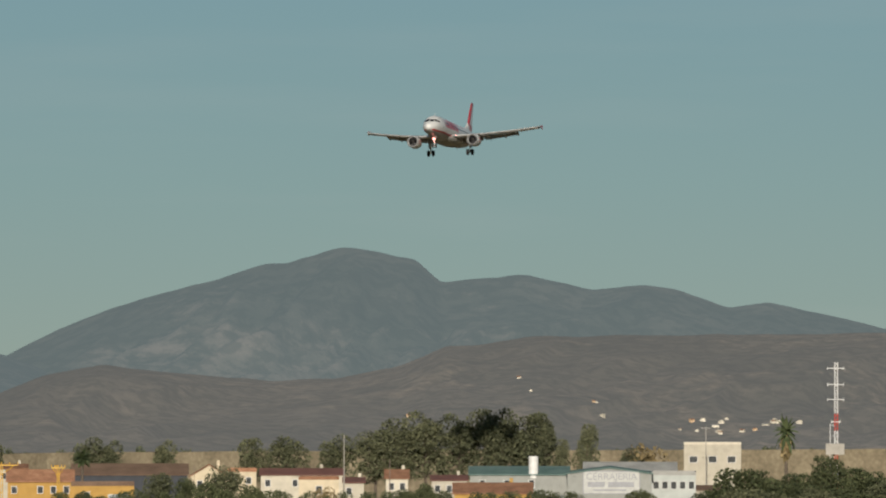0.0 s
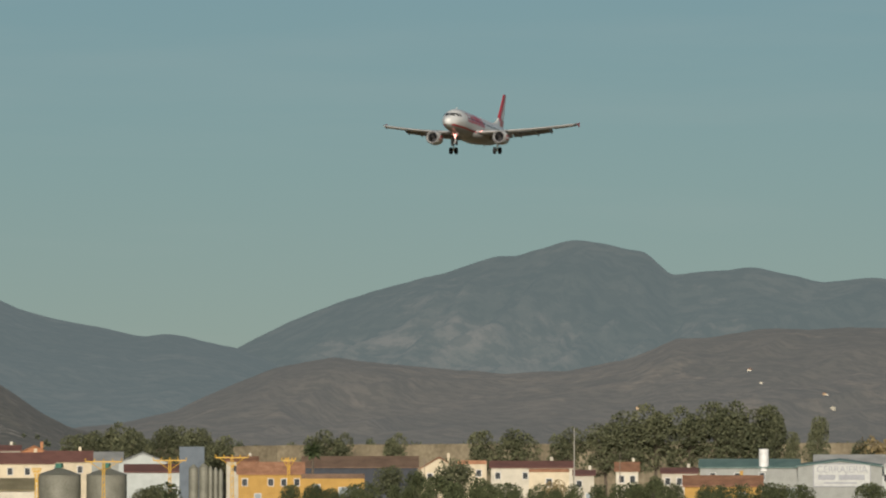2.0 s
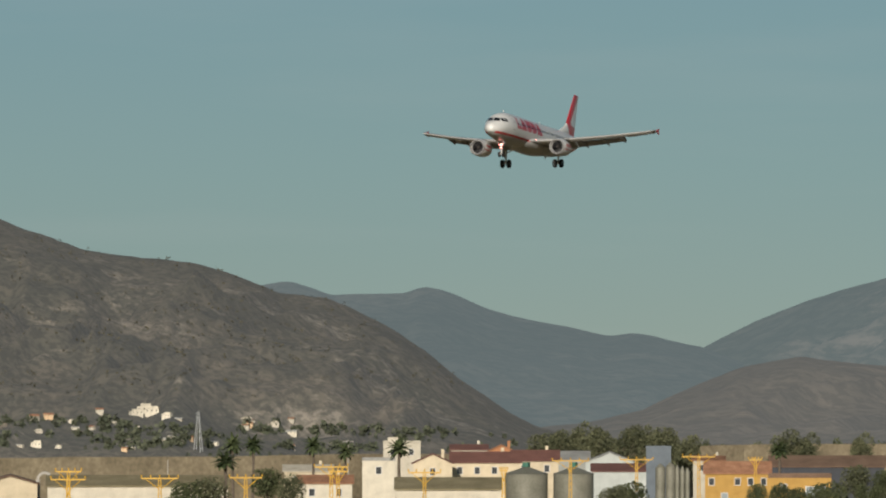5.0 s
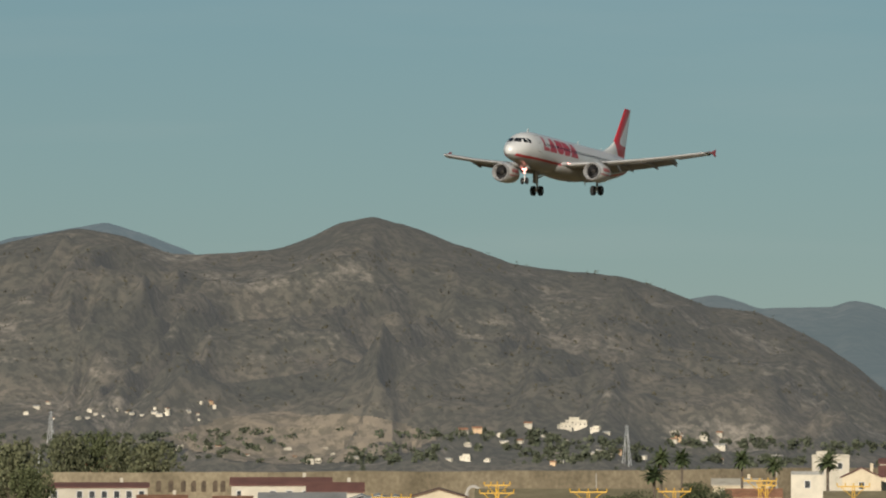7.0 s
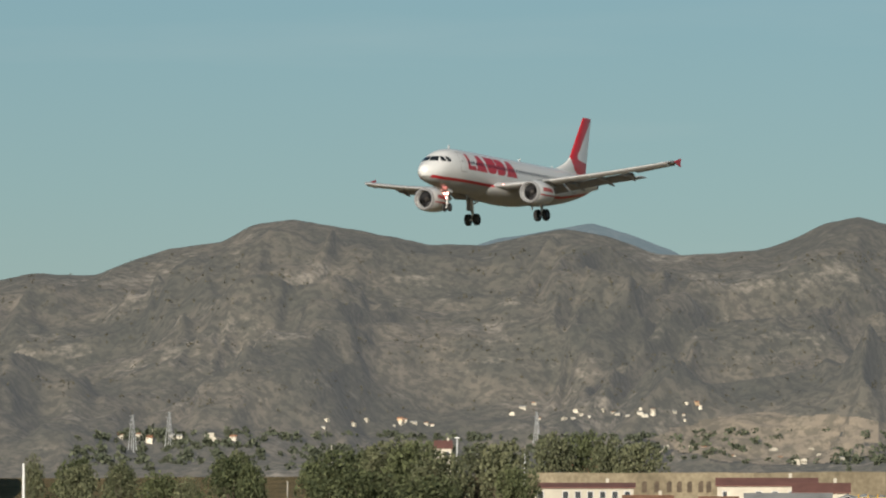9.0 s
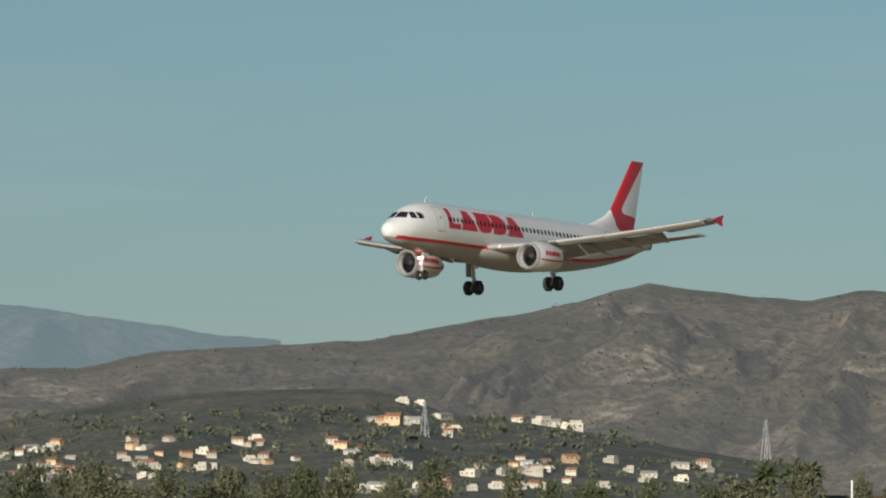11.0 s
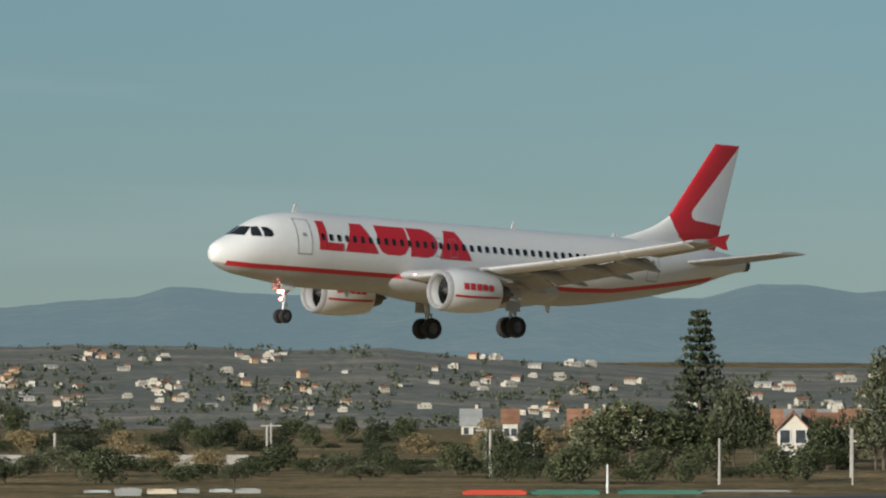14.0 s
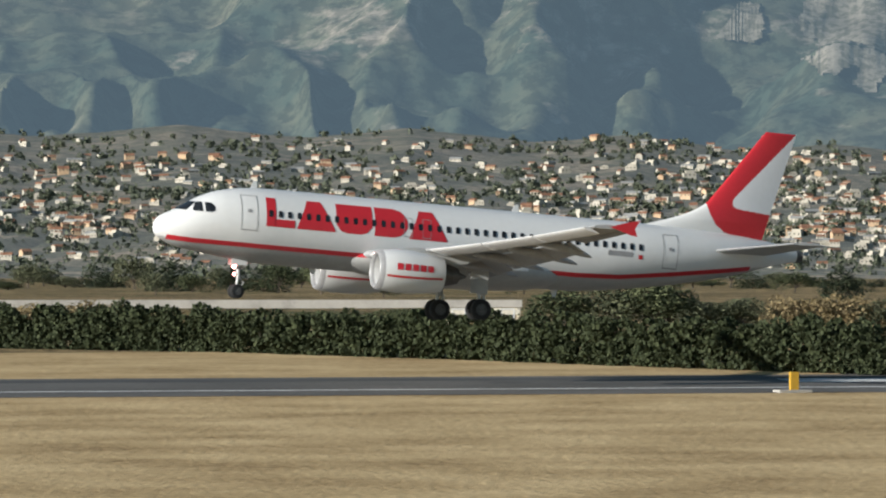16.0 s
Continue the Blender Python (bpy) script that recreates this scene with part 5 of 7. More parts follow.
house("pale_shed", "pale blue-white shed with a maroon roof", U3 - 512, U3 - 622, 1150, -184, -172, W_PALE, R_RED, windows=0, depth=12, category="shed")
house("olive_roof_shed", "low white shed with a lichened roof", U3 - 165, U3 - 350, 1000, -216, -197, W_WHITE, R_OLIVE, depth=14, category="shed")
house("town_house", "white house with a red-brown roof", U3 - 690, U3 - 745, 1420, -165, -158, W_WHITE, R_TILE, windows=2, group=G1)
U5 = 2163
# closed dark walls paint the shade inside these open shed fronts
house("shed", "gabled shed with the shade of an open front painted dark", U5 - 0, U5 - 58, 980, -214, -203, W_DARK, R_GREY, gable=True, category="shed", depth=14, group="gabled sheds")
house("shed", "gabled shed with the shade of an open front painted dark", U5 - 60, U5 - 118, 985, -214, -204, W_DARK, R_GREY, gable=True, category="shed", depth=14, group="gabled sheds")
house("cream_barn", "cream barn with a low gable", U5 - 118, U5 - 214, 1050, -206, -192, W_CREAM, R_BROWN, gable=True, category="barn", depth=16)
house("long_shed", "long white shed with a lichened roof", U5 - 232, U5 - 550, 1040, -210, -193, W_WHITE, R_OLIVE, depth=14, category="shed")
house("low_house", "low white-roofed house among bushes", U5 - 650, U5 - 735, 1250, -184, -174, W_CREAM, W_WHITE, windows=2, group=G1)
house("red_roof_house", "house under a rusty red roof", U5 - 675, U5 - 770, 1150, -205, -192, W_WHITE, R_TILE, windows=2, group=G1)
U8 = 3234
house("long_white_house", "long white house with a dark red roof", U8 - 870, U8 - 1045, 1120, -184, -172, W_WHITE, R_RED, windows=5, doors=1, group=G1)
house("red_roof_wing", "wing under a dark red roof", U8 - 1005, U8 - 1102, 1105, -196, -181, W_WHITE, R_RED, windows=1, group=G1)
house("low_white_house", "low white outbuilding with tiled roof", U8 - 840, U8 - 905, 1080, -212, -205, W_WHITE, R_TILE, windows=1, group=G1)
# open front again: its inner shade is a painted dark wall
house("shed", "grey gabled shed with the shade of an open front painted dark", U8 - 1070, U8 - 1190, 960, -222, -203, W_DARK, R_GREY, gable=True, category="shed", depth=18, group="gabled sheds")
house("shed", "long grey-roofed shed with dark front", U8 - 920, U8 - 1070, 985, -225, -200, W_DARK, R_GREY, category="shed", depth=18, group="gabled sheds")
house("farm_building", "long white farm building with a red roof", U8 - 547, U8 - 722, 1150, -188, -181, W_WHITE, R_RED, windows=7, doors=1, storeys=2, group=G1)
house("farm_annex", "low white farm annex with tiled roof", U8 - 705, U8 - 790, 1120, -212, -203, W_WHITE, R_TILE, windows=2, group=G1)
house("orange_house", "orange house with an open porch", U8 - 615, U8 - 655, 1640, -160, -143, W_ORANGE, R_TILE, windows=2, group=G1)
house("white_villa", "white villa with a red roof", U8 - 371, U8 - 400, 1750, -118, -106, W_WHITE, R_RED, windows=2, group=G1)

# silos and tube tanks
M_SILO = surface("ribbed_silo_steel", [(0.35, (0.13, 0.13, 0.10)), (0.6, (0.21, 0.205, 0.165))], 0.4, 0.6, 0.1, bump=0.2)
for x0, x1 in ((357, 433), (443, 514)):
    d = 1050
    p, w = spot(U3 - (x0 + x1) / 2, 0, d), (x1 - x0) * d / F / 2
    zg = float(ground_z(d))
    z1, z2 = EYE_Z + d * -190 / F, EYE_Z + d * -178 / F
    s = tagged(new("silo"), "grey corrugated steel grain silo with a conical roof", "silo", "grain silos")
    s.matrix_basis = pose(p.x, p.y, zg)
    bm = bmesh.new()
    rr = []
    for k in range(49):
        rr.append(ring_z(0, 0, (z1 - zg) * k / 48 - (0.3 if k == 0 else 0), w * (1.0 + (0.008 if k % 2 else 0)), 36))
    loft(bm, rr)
    part("shell", bm, M_SILO, s, smooth=True)
    bm = bmesh.new()
    loft(bm, [ring_z(0, 0, z1 - zg, w * 1.04, 36), ring_z(0, 0, z2 - zg, w * 0.12, 36)])
    part("roof_cone", bm, M_SILO, s, smooth=True)
    bm = bmesh.new()
    box(bm, -0.5, 0.5, -0.5, 0.5, z2 - zg, z2 - zg + 0.7, 0.03)
    part("top_hatch", bm, W_GREEN, s)
    bm = bmesh.new()
    for o in (-0.25, 0.25):
        rod(bm, (w * 0.96, -0.6 + o, 0), (w * 0.96, -0.6 + o, z1 - zg), 0.05, sides=5)
    part("ladder", bm, M_STEEL, s)
for k, (x, hv) in enumerate(((632, -172), (650, -170), (662, -175), (671, -177), (680, -180))):
    d, p = 1040, spot(U3 - x, 0, 1040)
    zg = float(ground_z(d))
    h = EYE_Z + d * hv / F - zg
    bm = bmesh.new()
    loft(bm, [ring_z(0, 0, -0.2, 0.75 if k < 2 else 0.36, 18), ring_z(0, 0, h - 0.6, 0.75 if k < 2 else 0.36, 18), ring_z(0, 0, h, 0.15, 18)])
    t = part("tube_tank", bm, M_SILO, None, smooth=True)
    t.matrix_basis = pose(p.x, p.y, zg)
    tagged(t, "tall dull grey steel tube tank", "tank", "steel tube tanks")
house("elevator_head", "dark grey elevator tower beside the tube tanks", U3 - 607, U3 - 651, 1060, -143, -141, W_BLUEGREY, W_BLUEGREY, flat=True, category="tower", depth=4)

# yellow approach light stands
def light_stand(u, v_top, d, wide):
    t = tagged(new("approach_light_stand"), "yellow steel approach light stand with a lamp bar", "light stand", "approach light stands")
    zg = float(ground_z(d))
    p = spot(u, 0, d)
    h = EYE_Z + d * v_top / F - zg
    t.matrix_basis = Matrix.LocRotScale((p.x, p.y, zg), Euler((0, 0, radians(AZ0) + u / F - math.pi / 2)), None)
    bm = bmesh.new()
    for o in (-0.22, 0.22):
        rod(bm, (o, 0, -0.3), (o * 0.6, 0, h), 0.07, sides=6)
    for k in range(int(h / 0.9)):
        rod(bm, (-0.2, 0, k * 0.9), (0.2, 0, k * 0.9 + 0.8), 0.035, sides=4)
    part("mast", bm, M_YELLOWPOLE, t)
    bm = bmesh.new()
    box(bm, -wide, wide, -0.09, 0.09, h - 0.08, h + 0.08)
    rod(bm, (0, 0, h - 1.4), (-wide * 0.8, 0, h), 0.05, sides=5), rod(bm, (0, 0, h - 1.4), (wide * 0.8, 0, h), 0.05, sides=5)
    part("lamp_bar", bm, M_YELLOWPOLE, t)
    for k in range(5):
        bm = bmesh.new()
        x = wide * (k / 2 - 1)
        rod(bm, (x, 0, h + 0.08), (x, 0, h + 0.42), 0.05, 0.10, 8)
        part("lamp", bm, M_YELLOWPOLE, t)


for u, v, d, w in ((U3 - 50, -178, 900, 2.2), (U3 - 215, -188, 850, 2.0), (U3 - 355, -184, 870, 0.5), (U3 - 473, -167, 980, 2.6), (U3 - 590, -165, 990, 2.4), (U3 - 700, -160, 1010, 2.4), (U3 - 800, -165, 1020, 1.0),
                   (U5 - 82, -208, 780, 2.2), (U5 - 268, -200, 800, 2.0), (U5 - 430, -198, 820, 2.2), (U5 - 582, -197, 840, 2.0), (U5 - 745, -186, 860, 1.2),
                   (U8 - 1340, -186, 800, 1.5), (U8 - 500, -225, 690, 1.0), (U8 - 440, -224, 690, 1.0), (U8 - 620, -224, 690, 1.0), (2930, -228, 690, 1.0), (3060, -229, 690, 1.0)):
    light_stand(u, v, d, w)

# red and white lattice mast
d = 1100
zg, p = float(ground_z(d)), spot(-694, 0, d)
top = EYE_Z + d * 22 / F - zg
mast = tagged(new("radio_mast"), "slim red and white radio mast with antennas", "mast")
mast.matrix_basis = Matrix.LocRotScale((p.x, p.y, zg), Euler((0, 0, radians(AZ0) - 694 / F - math.pi / 2)), None)
seg = top / 9
for k in range(9):
    bm = bmesh.new()
    for a in range(3):
        x, y = 0.33 * math.cos(a * 2.094), 0.33 * math.sin(a * 2.094)
        rod(bm, (x, y, k * seg), (x, y, (k + 1) * seg), 0.06, sides=5)
        x2, y2 = 0.33 * math.cos((a + 1) * 2.094), 0.33 * math.sin((a + 1) * 2.094)
        for j in range(4):
            rod(bm, (x, y, (k + j / 4) * seg), (x2, y2, (k + (j + 1) / 4) * seg), 0.04, sides=4)
    part("mast_section", bm, M_POLERED if k in (0, 1, 3, 5) else M_POLEWHITE, mast)
for z, w in ((top - 1.0, 1.3), (top - 3.6, 1.3), (top - 6.0, 1.3), (top - 9.6, 0.7)):
    bm = bmesh.new()
    box(bm, -w, w, -0.05, 0.05, z - 0.05, z + 0.05)
    for x in (-w, w):
        rod(bm, (x, 0, z - 0.3), (x, 0, z + 0.3), 0.04, sides=5)
    part("antenna_arm", bm, M_POLEWHITE, mast)
bm = bmesh.new()
rod(bm, (-0.9, 0, 0), (-0.9, 0, top * 0.6), 0.06, sides=6)
for z in np.arange(1, top * 0.6, 1.7):
    box(bm, -0.95, -0.1, -0.04, 0.04, z, z + 0.06)
part("feeder_ladder", bm, M_POLEWHITE, mast)
bm = bmesh.new()
box(bm, -1.6, 1.4, -0.4, 0.4, top * 0.40, top * 0.40 + 1.8, 0.04)
part("equipment_box", bm, M_CONC, mast)

# old wall with buttresses along the fields
wall_pts = [(-1100, 1560), (-300, 1540), (700, 1500), (1500, 1420), (2300, 1380), (2750, 1400)]
WU = np.arange(-1100, 2751, 25)
WD = np.interp(WU, [a for a, b in wall_pts], [b for a, b in wall_pts])
VT = np.interp(WU, [-1100, 0, 760, 1100, 1700, 2700], [-131, -134, -139, -152, -160, -163]) + 1.6 * (fbm(WU / 70, WU * 0, 4, 77) - 0.5) * 2
bm = bmesh.new()
rr = []
for u, d, v in zip(WU, WD, VT):
    zb = float(ground_z(d)) - 1
    a, b = spot(u, v, d), spot(u, v, d + 1.6)
    rr.append([(a.x, a.y, zb), (a.x, a.y, a.z), (b.x, b.y, a.z), (b.x, b.y, zb)])
loft(bm, rr)
old_wall = tagged(part("wall_old_aqueduct", bm, W_STONE, None), "long weathered tan stone wall across the fields", kind="structure")
# dark arched plates on the wall face paint the shade of niches
M_NICHE = surface("painted_niche_shade", [(0.35, (0.05, 0.04, 0.03)), (0.65, (0.11, 0.085, 0.06))], 1.0, 0.95)
for u in (2378, 2392, 2412, 2430, 2448, 2470, 2492):
    d = float(np.interp(u, WU, WD)) - 0.15
    bm = bmesh.new()
    c = spot(u, -186, d)
    a0 = radians(AZ0) + u / F
    ex = Vector((math.sin(a0), -math.cos(a0), 0))
    ew = Vector((math.cos(a0), math.sin(a0), 0))
    prof = [(-0.62, -1.3), (-0.62, 0.35)] + [(0.62 * math.cos(t), 0.35 + 0.62 * math.sin(t)) for t in np.linspace(math.pi, 0, 9)] + [(0.62, -1.3)]
    loft(bm, [[c + ex * x + Vector((0, 0, z)) + ew * o for x, z in prof] for o in (0, 0.12)])
    part("arch_niche", bm, M_NICHE, old_wall)
# freestanding brick vault
bm = bmesh.new()
c = spot(1936, -200, 1060)
a0 = radians(AZ0) + 1936 / F
ex, ew = Vector((math.sin(a0), -math.cos(a0), 0)), Vector((math.cos(a0), math.sin(a0), 0))
arc = [(r * math.cos(t), r * math.sin(t)) for r, ts in ((1.25, np.linspace(-0.9, math.pi, 16)), (0.85, np.linspace(math.pi, -0.9, 16))) for t in ts]
loft(bm, [[c + ex * x + Vector((0, 0, z)) + ew * o for x, z in arc] for o in (0, 3.0)])
for sg in (-1.05, 1.05):
    q = c + ex * sg
    zb = float(ground_z(1060))
    rod(bm, (q.x, q.y, zb), (q.x, q.y, c.z + 0.1), 0.35, sides=8)
tagged(part("brick_vault", bm, M_CONC, None), "grey arched brick vault above the sheds", "arch")

# ---------------------------------------------------------------- trees and poles along the pan
GT = "trees behind the town"
for u, vt, w, k in ((269, -104, 78, "olive"), (194, -108, 66, "green"), (120, -92, 90, "green"), (70, -80, 84, "olive"), (30, -68, 88, "tall"), (-30, -72, 84, "olive"), (-76, -52, 80, "tall"), (-110, -62, 76, "olive"),
                    (-155, -66, 84, "green"), (-178, -70, 60, "olive"), (-257, -80, 46, "olive"), (-213, -108, 34, "green"), (630, -112, 60, "olive"), (590, -118, 50, "green"), (494, -118, 52, "green"),
                    (335, -110, 60, "green"), (-360, -126, 110, "dry"), (-330, -130, 50, "green")):
    plant("high" if k != "dry" else k, u, vt, 1470, w * (1.15 if k != "dry" else 1), int(abs(u)), GT)
row_of("high", 1065, 790, -122, -98, 1440, 1500, 62, 13, 3, GT)
row_of(["bush", "olive"], 800, -780, -142, -128, 1600, 1650, 40, 34, 5, "scrub behind the old wall")
row_of(["green", "bush"], -500, -800, -185, -140, 1080, 1180, 90, 9, 6, "bushes by the mast")
row_of(["green", "olive"], -470, -800, -215, -180, 880, 960, 110, 8, 8, "bushes by the mast")
for u, vt, d, w, k in ((384, -164, 1090, 90, "olive"), (420, -190, 1080, 60, "green"), (340, -198, 1070, 60, "bush"), (210, -200, 1050, 60, "dry"), (500, -176, 1150, 70, "olive"), (455, -182, 1160, 50, "green"),
                       (30, -192, 1100, 40, "green"), (70, -204, 1050, 50, "bush"), (-350, -203, 1000, 70, "green"), (-60, -208, 1000, 40, "bush"), (290, -206, 1020, 60, "bush"),
                       (900, -205, 980, 90, "bush"), (930, -210, 960, 60, "olive"), (1650, -196, 900, 90, "olive"), (1500, -190, 950, 60, "olive"), (1690, -205, 880, 70, "bush"), (1540, -182, 960, 80, "green")):
    plant(k, u, vt, d, w, int(abs(u)), "garden bushes of the town")
row_of(["bush", "green"], 700, -250, -214, -204, 900, 960, 44, 26, 9, "bushes at the town's edge")
p1 = palm("palm_tree", "tall palm with a small crown above a shed", 9, 3)
def set_palm(u, v_top, d, s, first=False):
    z, p = float(ground_z(d)), spot(u, 0, d)
    h = EYE_Z + d * v_top / F - z
    m = Matrix.LocRotScale((p.x, p.y, z), Euler((0, 0, u)), (s, s, h / 10.6))
    if first:
        p1.matrix_basis = m
        return p1
    return copy_thing(p1, m @ Matrix.Diagonal((*(1 / c for c in p1.scale), 1)))
tagged(set_palm(1620, -152, 900, 1.0, True), group="palms by the wall")
for u, v, d, s in ((1603, -120, 1180, 1.05), (1570, -121, 1180, 1.05), (1461, -122, 1200, 1.05), (1403, -134, 1200, 1.0), (1308, -128, 1200, 1.3), (640, -132, 1280, 1.2), (3690, -112, 950, 1.3), (3660, -110, 960, 1.3), (3740, -115, 940, 1.2)):
    set_palm(u, v, d, s)
fat = palm("palm_tree", "stout palm with a skirt of dry fronds", 8.6, 8, True, 1.35)
pp = spot(-606, 0, 1480)
fat.matrix_basis = Matrix.LocRotScale((pp.x, pp.y, float(ground_z(1480))), None, (1.05, 1.05, (EYE_Z + 1480 * -72 / F - float(ground_z(1480))) / 10.8))

# big trees in the middle of the pan
for u, vt, d, w, k in ((3225, -128, 880, 110, "green"), (3190, -150, 860, 70, "green"), (3040, -125, 900, 120, "green"), (2960, -110, 920, 120, "tall"), (2900, -105, 900, 130, "green"), (2850, -120, 880, 120, "olive"), (2990, -155, 850, 130, "green"), (2870, -165, 830, 140, "green"),
                       (2790, -110, 890, 90, "tall"), (2750, -108, 880, 100, "olive"), (2720, -150, 870, 90, "green"), (2650, -96, 1560, 90, "olive"), (2600, -90, 1570, 90, "green"), (2560, -104, 1550, 80, "olive"), (2510, -110, 1540, 90, "olive"),
                       (3500, -150, 900, 90, "olive"), (3420, -145, 930, 70, "tall"), (3345, -160, 920, 90, "green"), (3300, -170, 900, 60, "olive"), (3220, -132, 890, 80, "tall")):
    plant(k, u, vt, d, w, int(u), "big trees on the plain")
for x, vt, w, k in ((50, -135, 60, "olive"), (115, -106, 70, "tall"), (250, -118, 56, "tall"), (395, -150, 80, "green"), (500, -148, 50, "bush"), (670, -145, 130, "olive"), (770, -116, 80, "tall"), (870, -132, 50, "olive"), (940, -138, 90, "green"),
                    (1025, -142, 60, "green"), (1225, -128, 80, "olive"), (1370, -138, 80, "green"), (1450, -120, 100, "green"), (1530, -106, 100, "olive"), (320, -150, 60, "bush"), (600, -158, 60, "bush")):
    plant(k, 4443 - x, vt, 940, w, x, "trees at the field's edge")
row_of(["olive", "green", "tall"], 5400, 4400, -160, -110, 850, 1000, 90, 16, 12, "trees at the field's edge")
row_of(["pine", "tall", "pine"], 5680, 5010, -170, -122, 620, 760, 60, 30, 13, "dark pine row")
row_of(["pine", "olive"], 5660, 5030, -205, -165, 600, 640, 70, 16, 14, "dark pine row")
row_of(["olive", "pine"], 6150, 5520, -168, -140, 1650, 1750, 60, 26, 15, "dark tree belt")
row_of(["green", "bush", "olive"], 6600, 5700, -240, -215, 800, 860, 52, 34, 16, "pines along the field")
row_of(["bush", "dry"], 7300, 6500, -262, -238, 700, 800, 60, 26, 17, "brush on the field")
for x, vt, w, k in ((20, -160, 110, "tall"), (60, -168, 90, "olive"), (250, -222, 110, "green"), (140, -240, 60, "bush")):
    plant(k, 7275 - x, vt, 640, w, x, "trees on the field")
tp = tiered_pine("tiered_pine_tree", "tall tiered conifer with level branches", 14, 7.5, 4)
pp = spot(7702, 0, 640)
tp.matrix_basis = Matrix.LocRotScale((pp.x, pp.y, float(ground_z(640))), None, (0.82, 0.82, (EYE_Z + 640 * -23 / F - float(ground_z(640))) / 14))
for x, vt, w, k in ((745, -88, 100, "tall"), (790, -100, 90, "tall"), (830, -96, 90, "tall"), (880, -130, 90, "olive"), (920, -150, 70, "olive"), (480, -140, 90, "olive"), (520, -190, 90, "green"), (300, -180, 150, "green"), (370, -200, 140, "green"), (240, -195, 120, "olive"),
                    (440, -205, 110, "green"), (640, -210, 80, "green"), (675, -175, 26, "pine"), (617, -200, 26, "pine"), (1100, -212, 110, "green"), (1320, -262, 80, "green"), (1500, -262, 110, "green"), (115, -210, 60, "pine"), (60, -230, 70, "olive"), (730, -190, 110, "olive"), (850, -200, 110, "olive")):
    plant(k, 8122 - x, vt, 600, w, x, "garden trees round the villa")
house("villa", "white villa with brown tiled roofs among trees", 8122 - 557, 8122 - 612, 640, -228, -200, W_WHITE, R_TILE, gable=True, windows=2, storeys=2, group="villas")
house("villa_wing", "white villa wing with brown tiled roof", 8122 - 606, 8122 - 672, 645, -222, -203, W_WHITE, R_TILE, windows=3, storeys=2, group="villas")
row_of(["green", "olive", "bush"], 8950, 7450, -300, -255, 520, 600, 80, 34, 18, "brush beyond the airfield")
row_of(["olive", "green", "pine", "dry"], 8950, 7300, -262, -205, 700, 1000, 60, 60, 19, "trees of the river flats")
for x, vt, w, k in ((285, -268, 70, "dry"), (370, -266, 70, "dry"), (655, -206, 40, "pine"), (930, -216, 36, "pine"), (140, -246, 80, "pine"), (460, -280, 90, "green"), (560, -300, 110, "green"), (740, -305, 100, "green"), (850, -305, 90, "olive")):
    plant(k, 8940 - x, vt, 620, w, x, "brush beyond the airfield")
for x, vt, w, k in ((685, -134, 80, "tall"), (575, -146, 60, "tall"), (860, -174, 80, "olive"), (1080, -240, 90, "tall"), (1070, -250, 70, "pine"), (650, -222, 170, "olive"), (800, -225, 150, "olive"), (100, -248, 120, "green"), (230, -256, 70, "olive"), (330, -240, 110, "olive"),
                    (450, -262, 110, "olive"), (560, -255, 110, "green"), (730, -285, 60, "green"), (900, -310, 110, "green"), (1010, -325, 90, "green"), (1230, -268, 70, "dry"), (1310, -266, 70, "dry"), (1400, -280, 80, "green"), (1500, -300, 110, "dry"), (1550, -310, 80, "green"), (940, -285, 60, "bush")):
    plant(k, 9887 - x, vt, 640 if vt < -200 else 1000, w, x, "trees behind the hedge")
row_of(["olive", "green", "tall"], 9900, 8900, -215, -180, 900, 1100, 56, 34, 20, "tree belt of the river flats")
row_of(["olive", "green", "dry"], 9800, 8950, -300, -240, 560, 700, 80, 26, 21, "trees behind the hedge")
for x, vt, w, k in ((130, -242, 112, "green"), (345, -264, 112, "green"), (230, -255, 60, "dry"), (750, -245, 40, "olive"), (1170, -242, 110, "olive"), (1280, -252, 90, "olive"), (1450, -262, 120, "olive"), (1540, -255, 90, "green"), (735, -318, 140, "green")):
    plant(k, 10937 - x, vt, 560 if x != 735 else 430, w, x, "trees behind the hedge")
row_of(["olive", "pine"], 10900, 9900, -225, -195, 1000, 1150, 50, 30, 22, "tree belt of the river flats")
for x, vt, w, k in ((60, -238, 140, "green"), (140, -270, 110, "olive"), (215, -265, 90, "olive"), (290, -262, 90, "dry"), (380, -258, 110, "dry"), (530, -252, 110, "dry"), (460, -270, 110, "olive"), (590, -285, 60, "dry"), (1560, -262, 60, "olive")):
    plant(k, 11929 - x, vt, 520, w, x, "brush behind the hedge")
for x, vt, w, k in ((990, -252, 150, "green"), (1090, -246, 150, "olive"), (1180, -250, 150, "green"), (1280, -272, 110, "olive"), (1420, -268, 120, "dry"), (1520, -262, 120, "dry"), (850, -290, 120, "dry"), (160, -270, 180, "dry"), (60, -275, 140, "dry"), (300, -285, 140, "dry"), (560, -288, 140, "green"), (700, -285, 150, "green")):
    plant(k, 13024 - x, vt, 520, w, x, "brush behind the hedge")
row_of(["olive", "pine", "green"], 13100, 10900, -240, -190, 850, 1200, 70, 60, 23, "trees at the foot of the town")

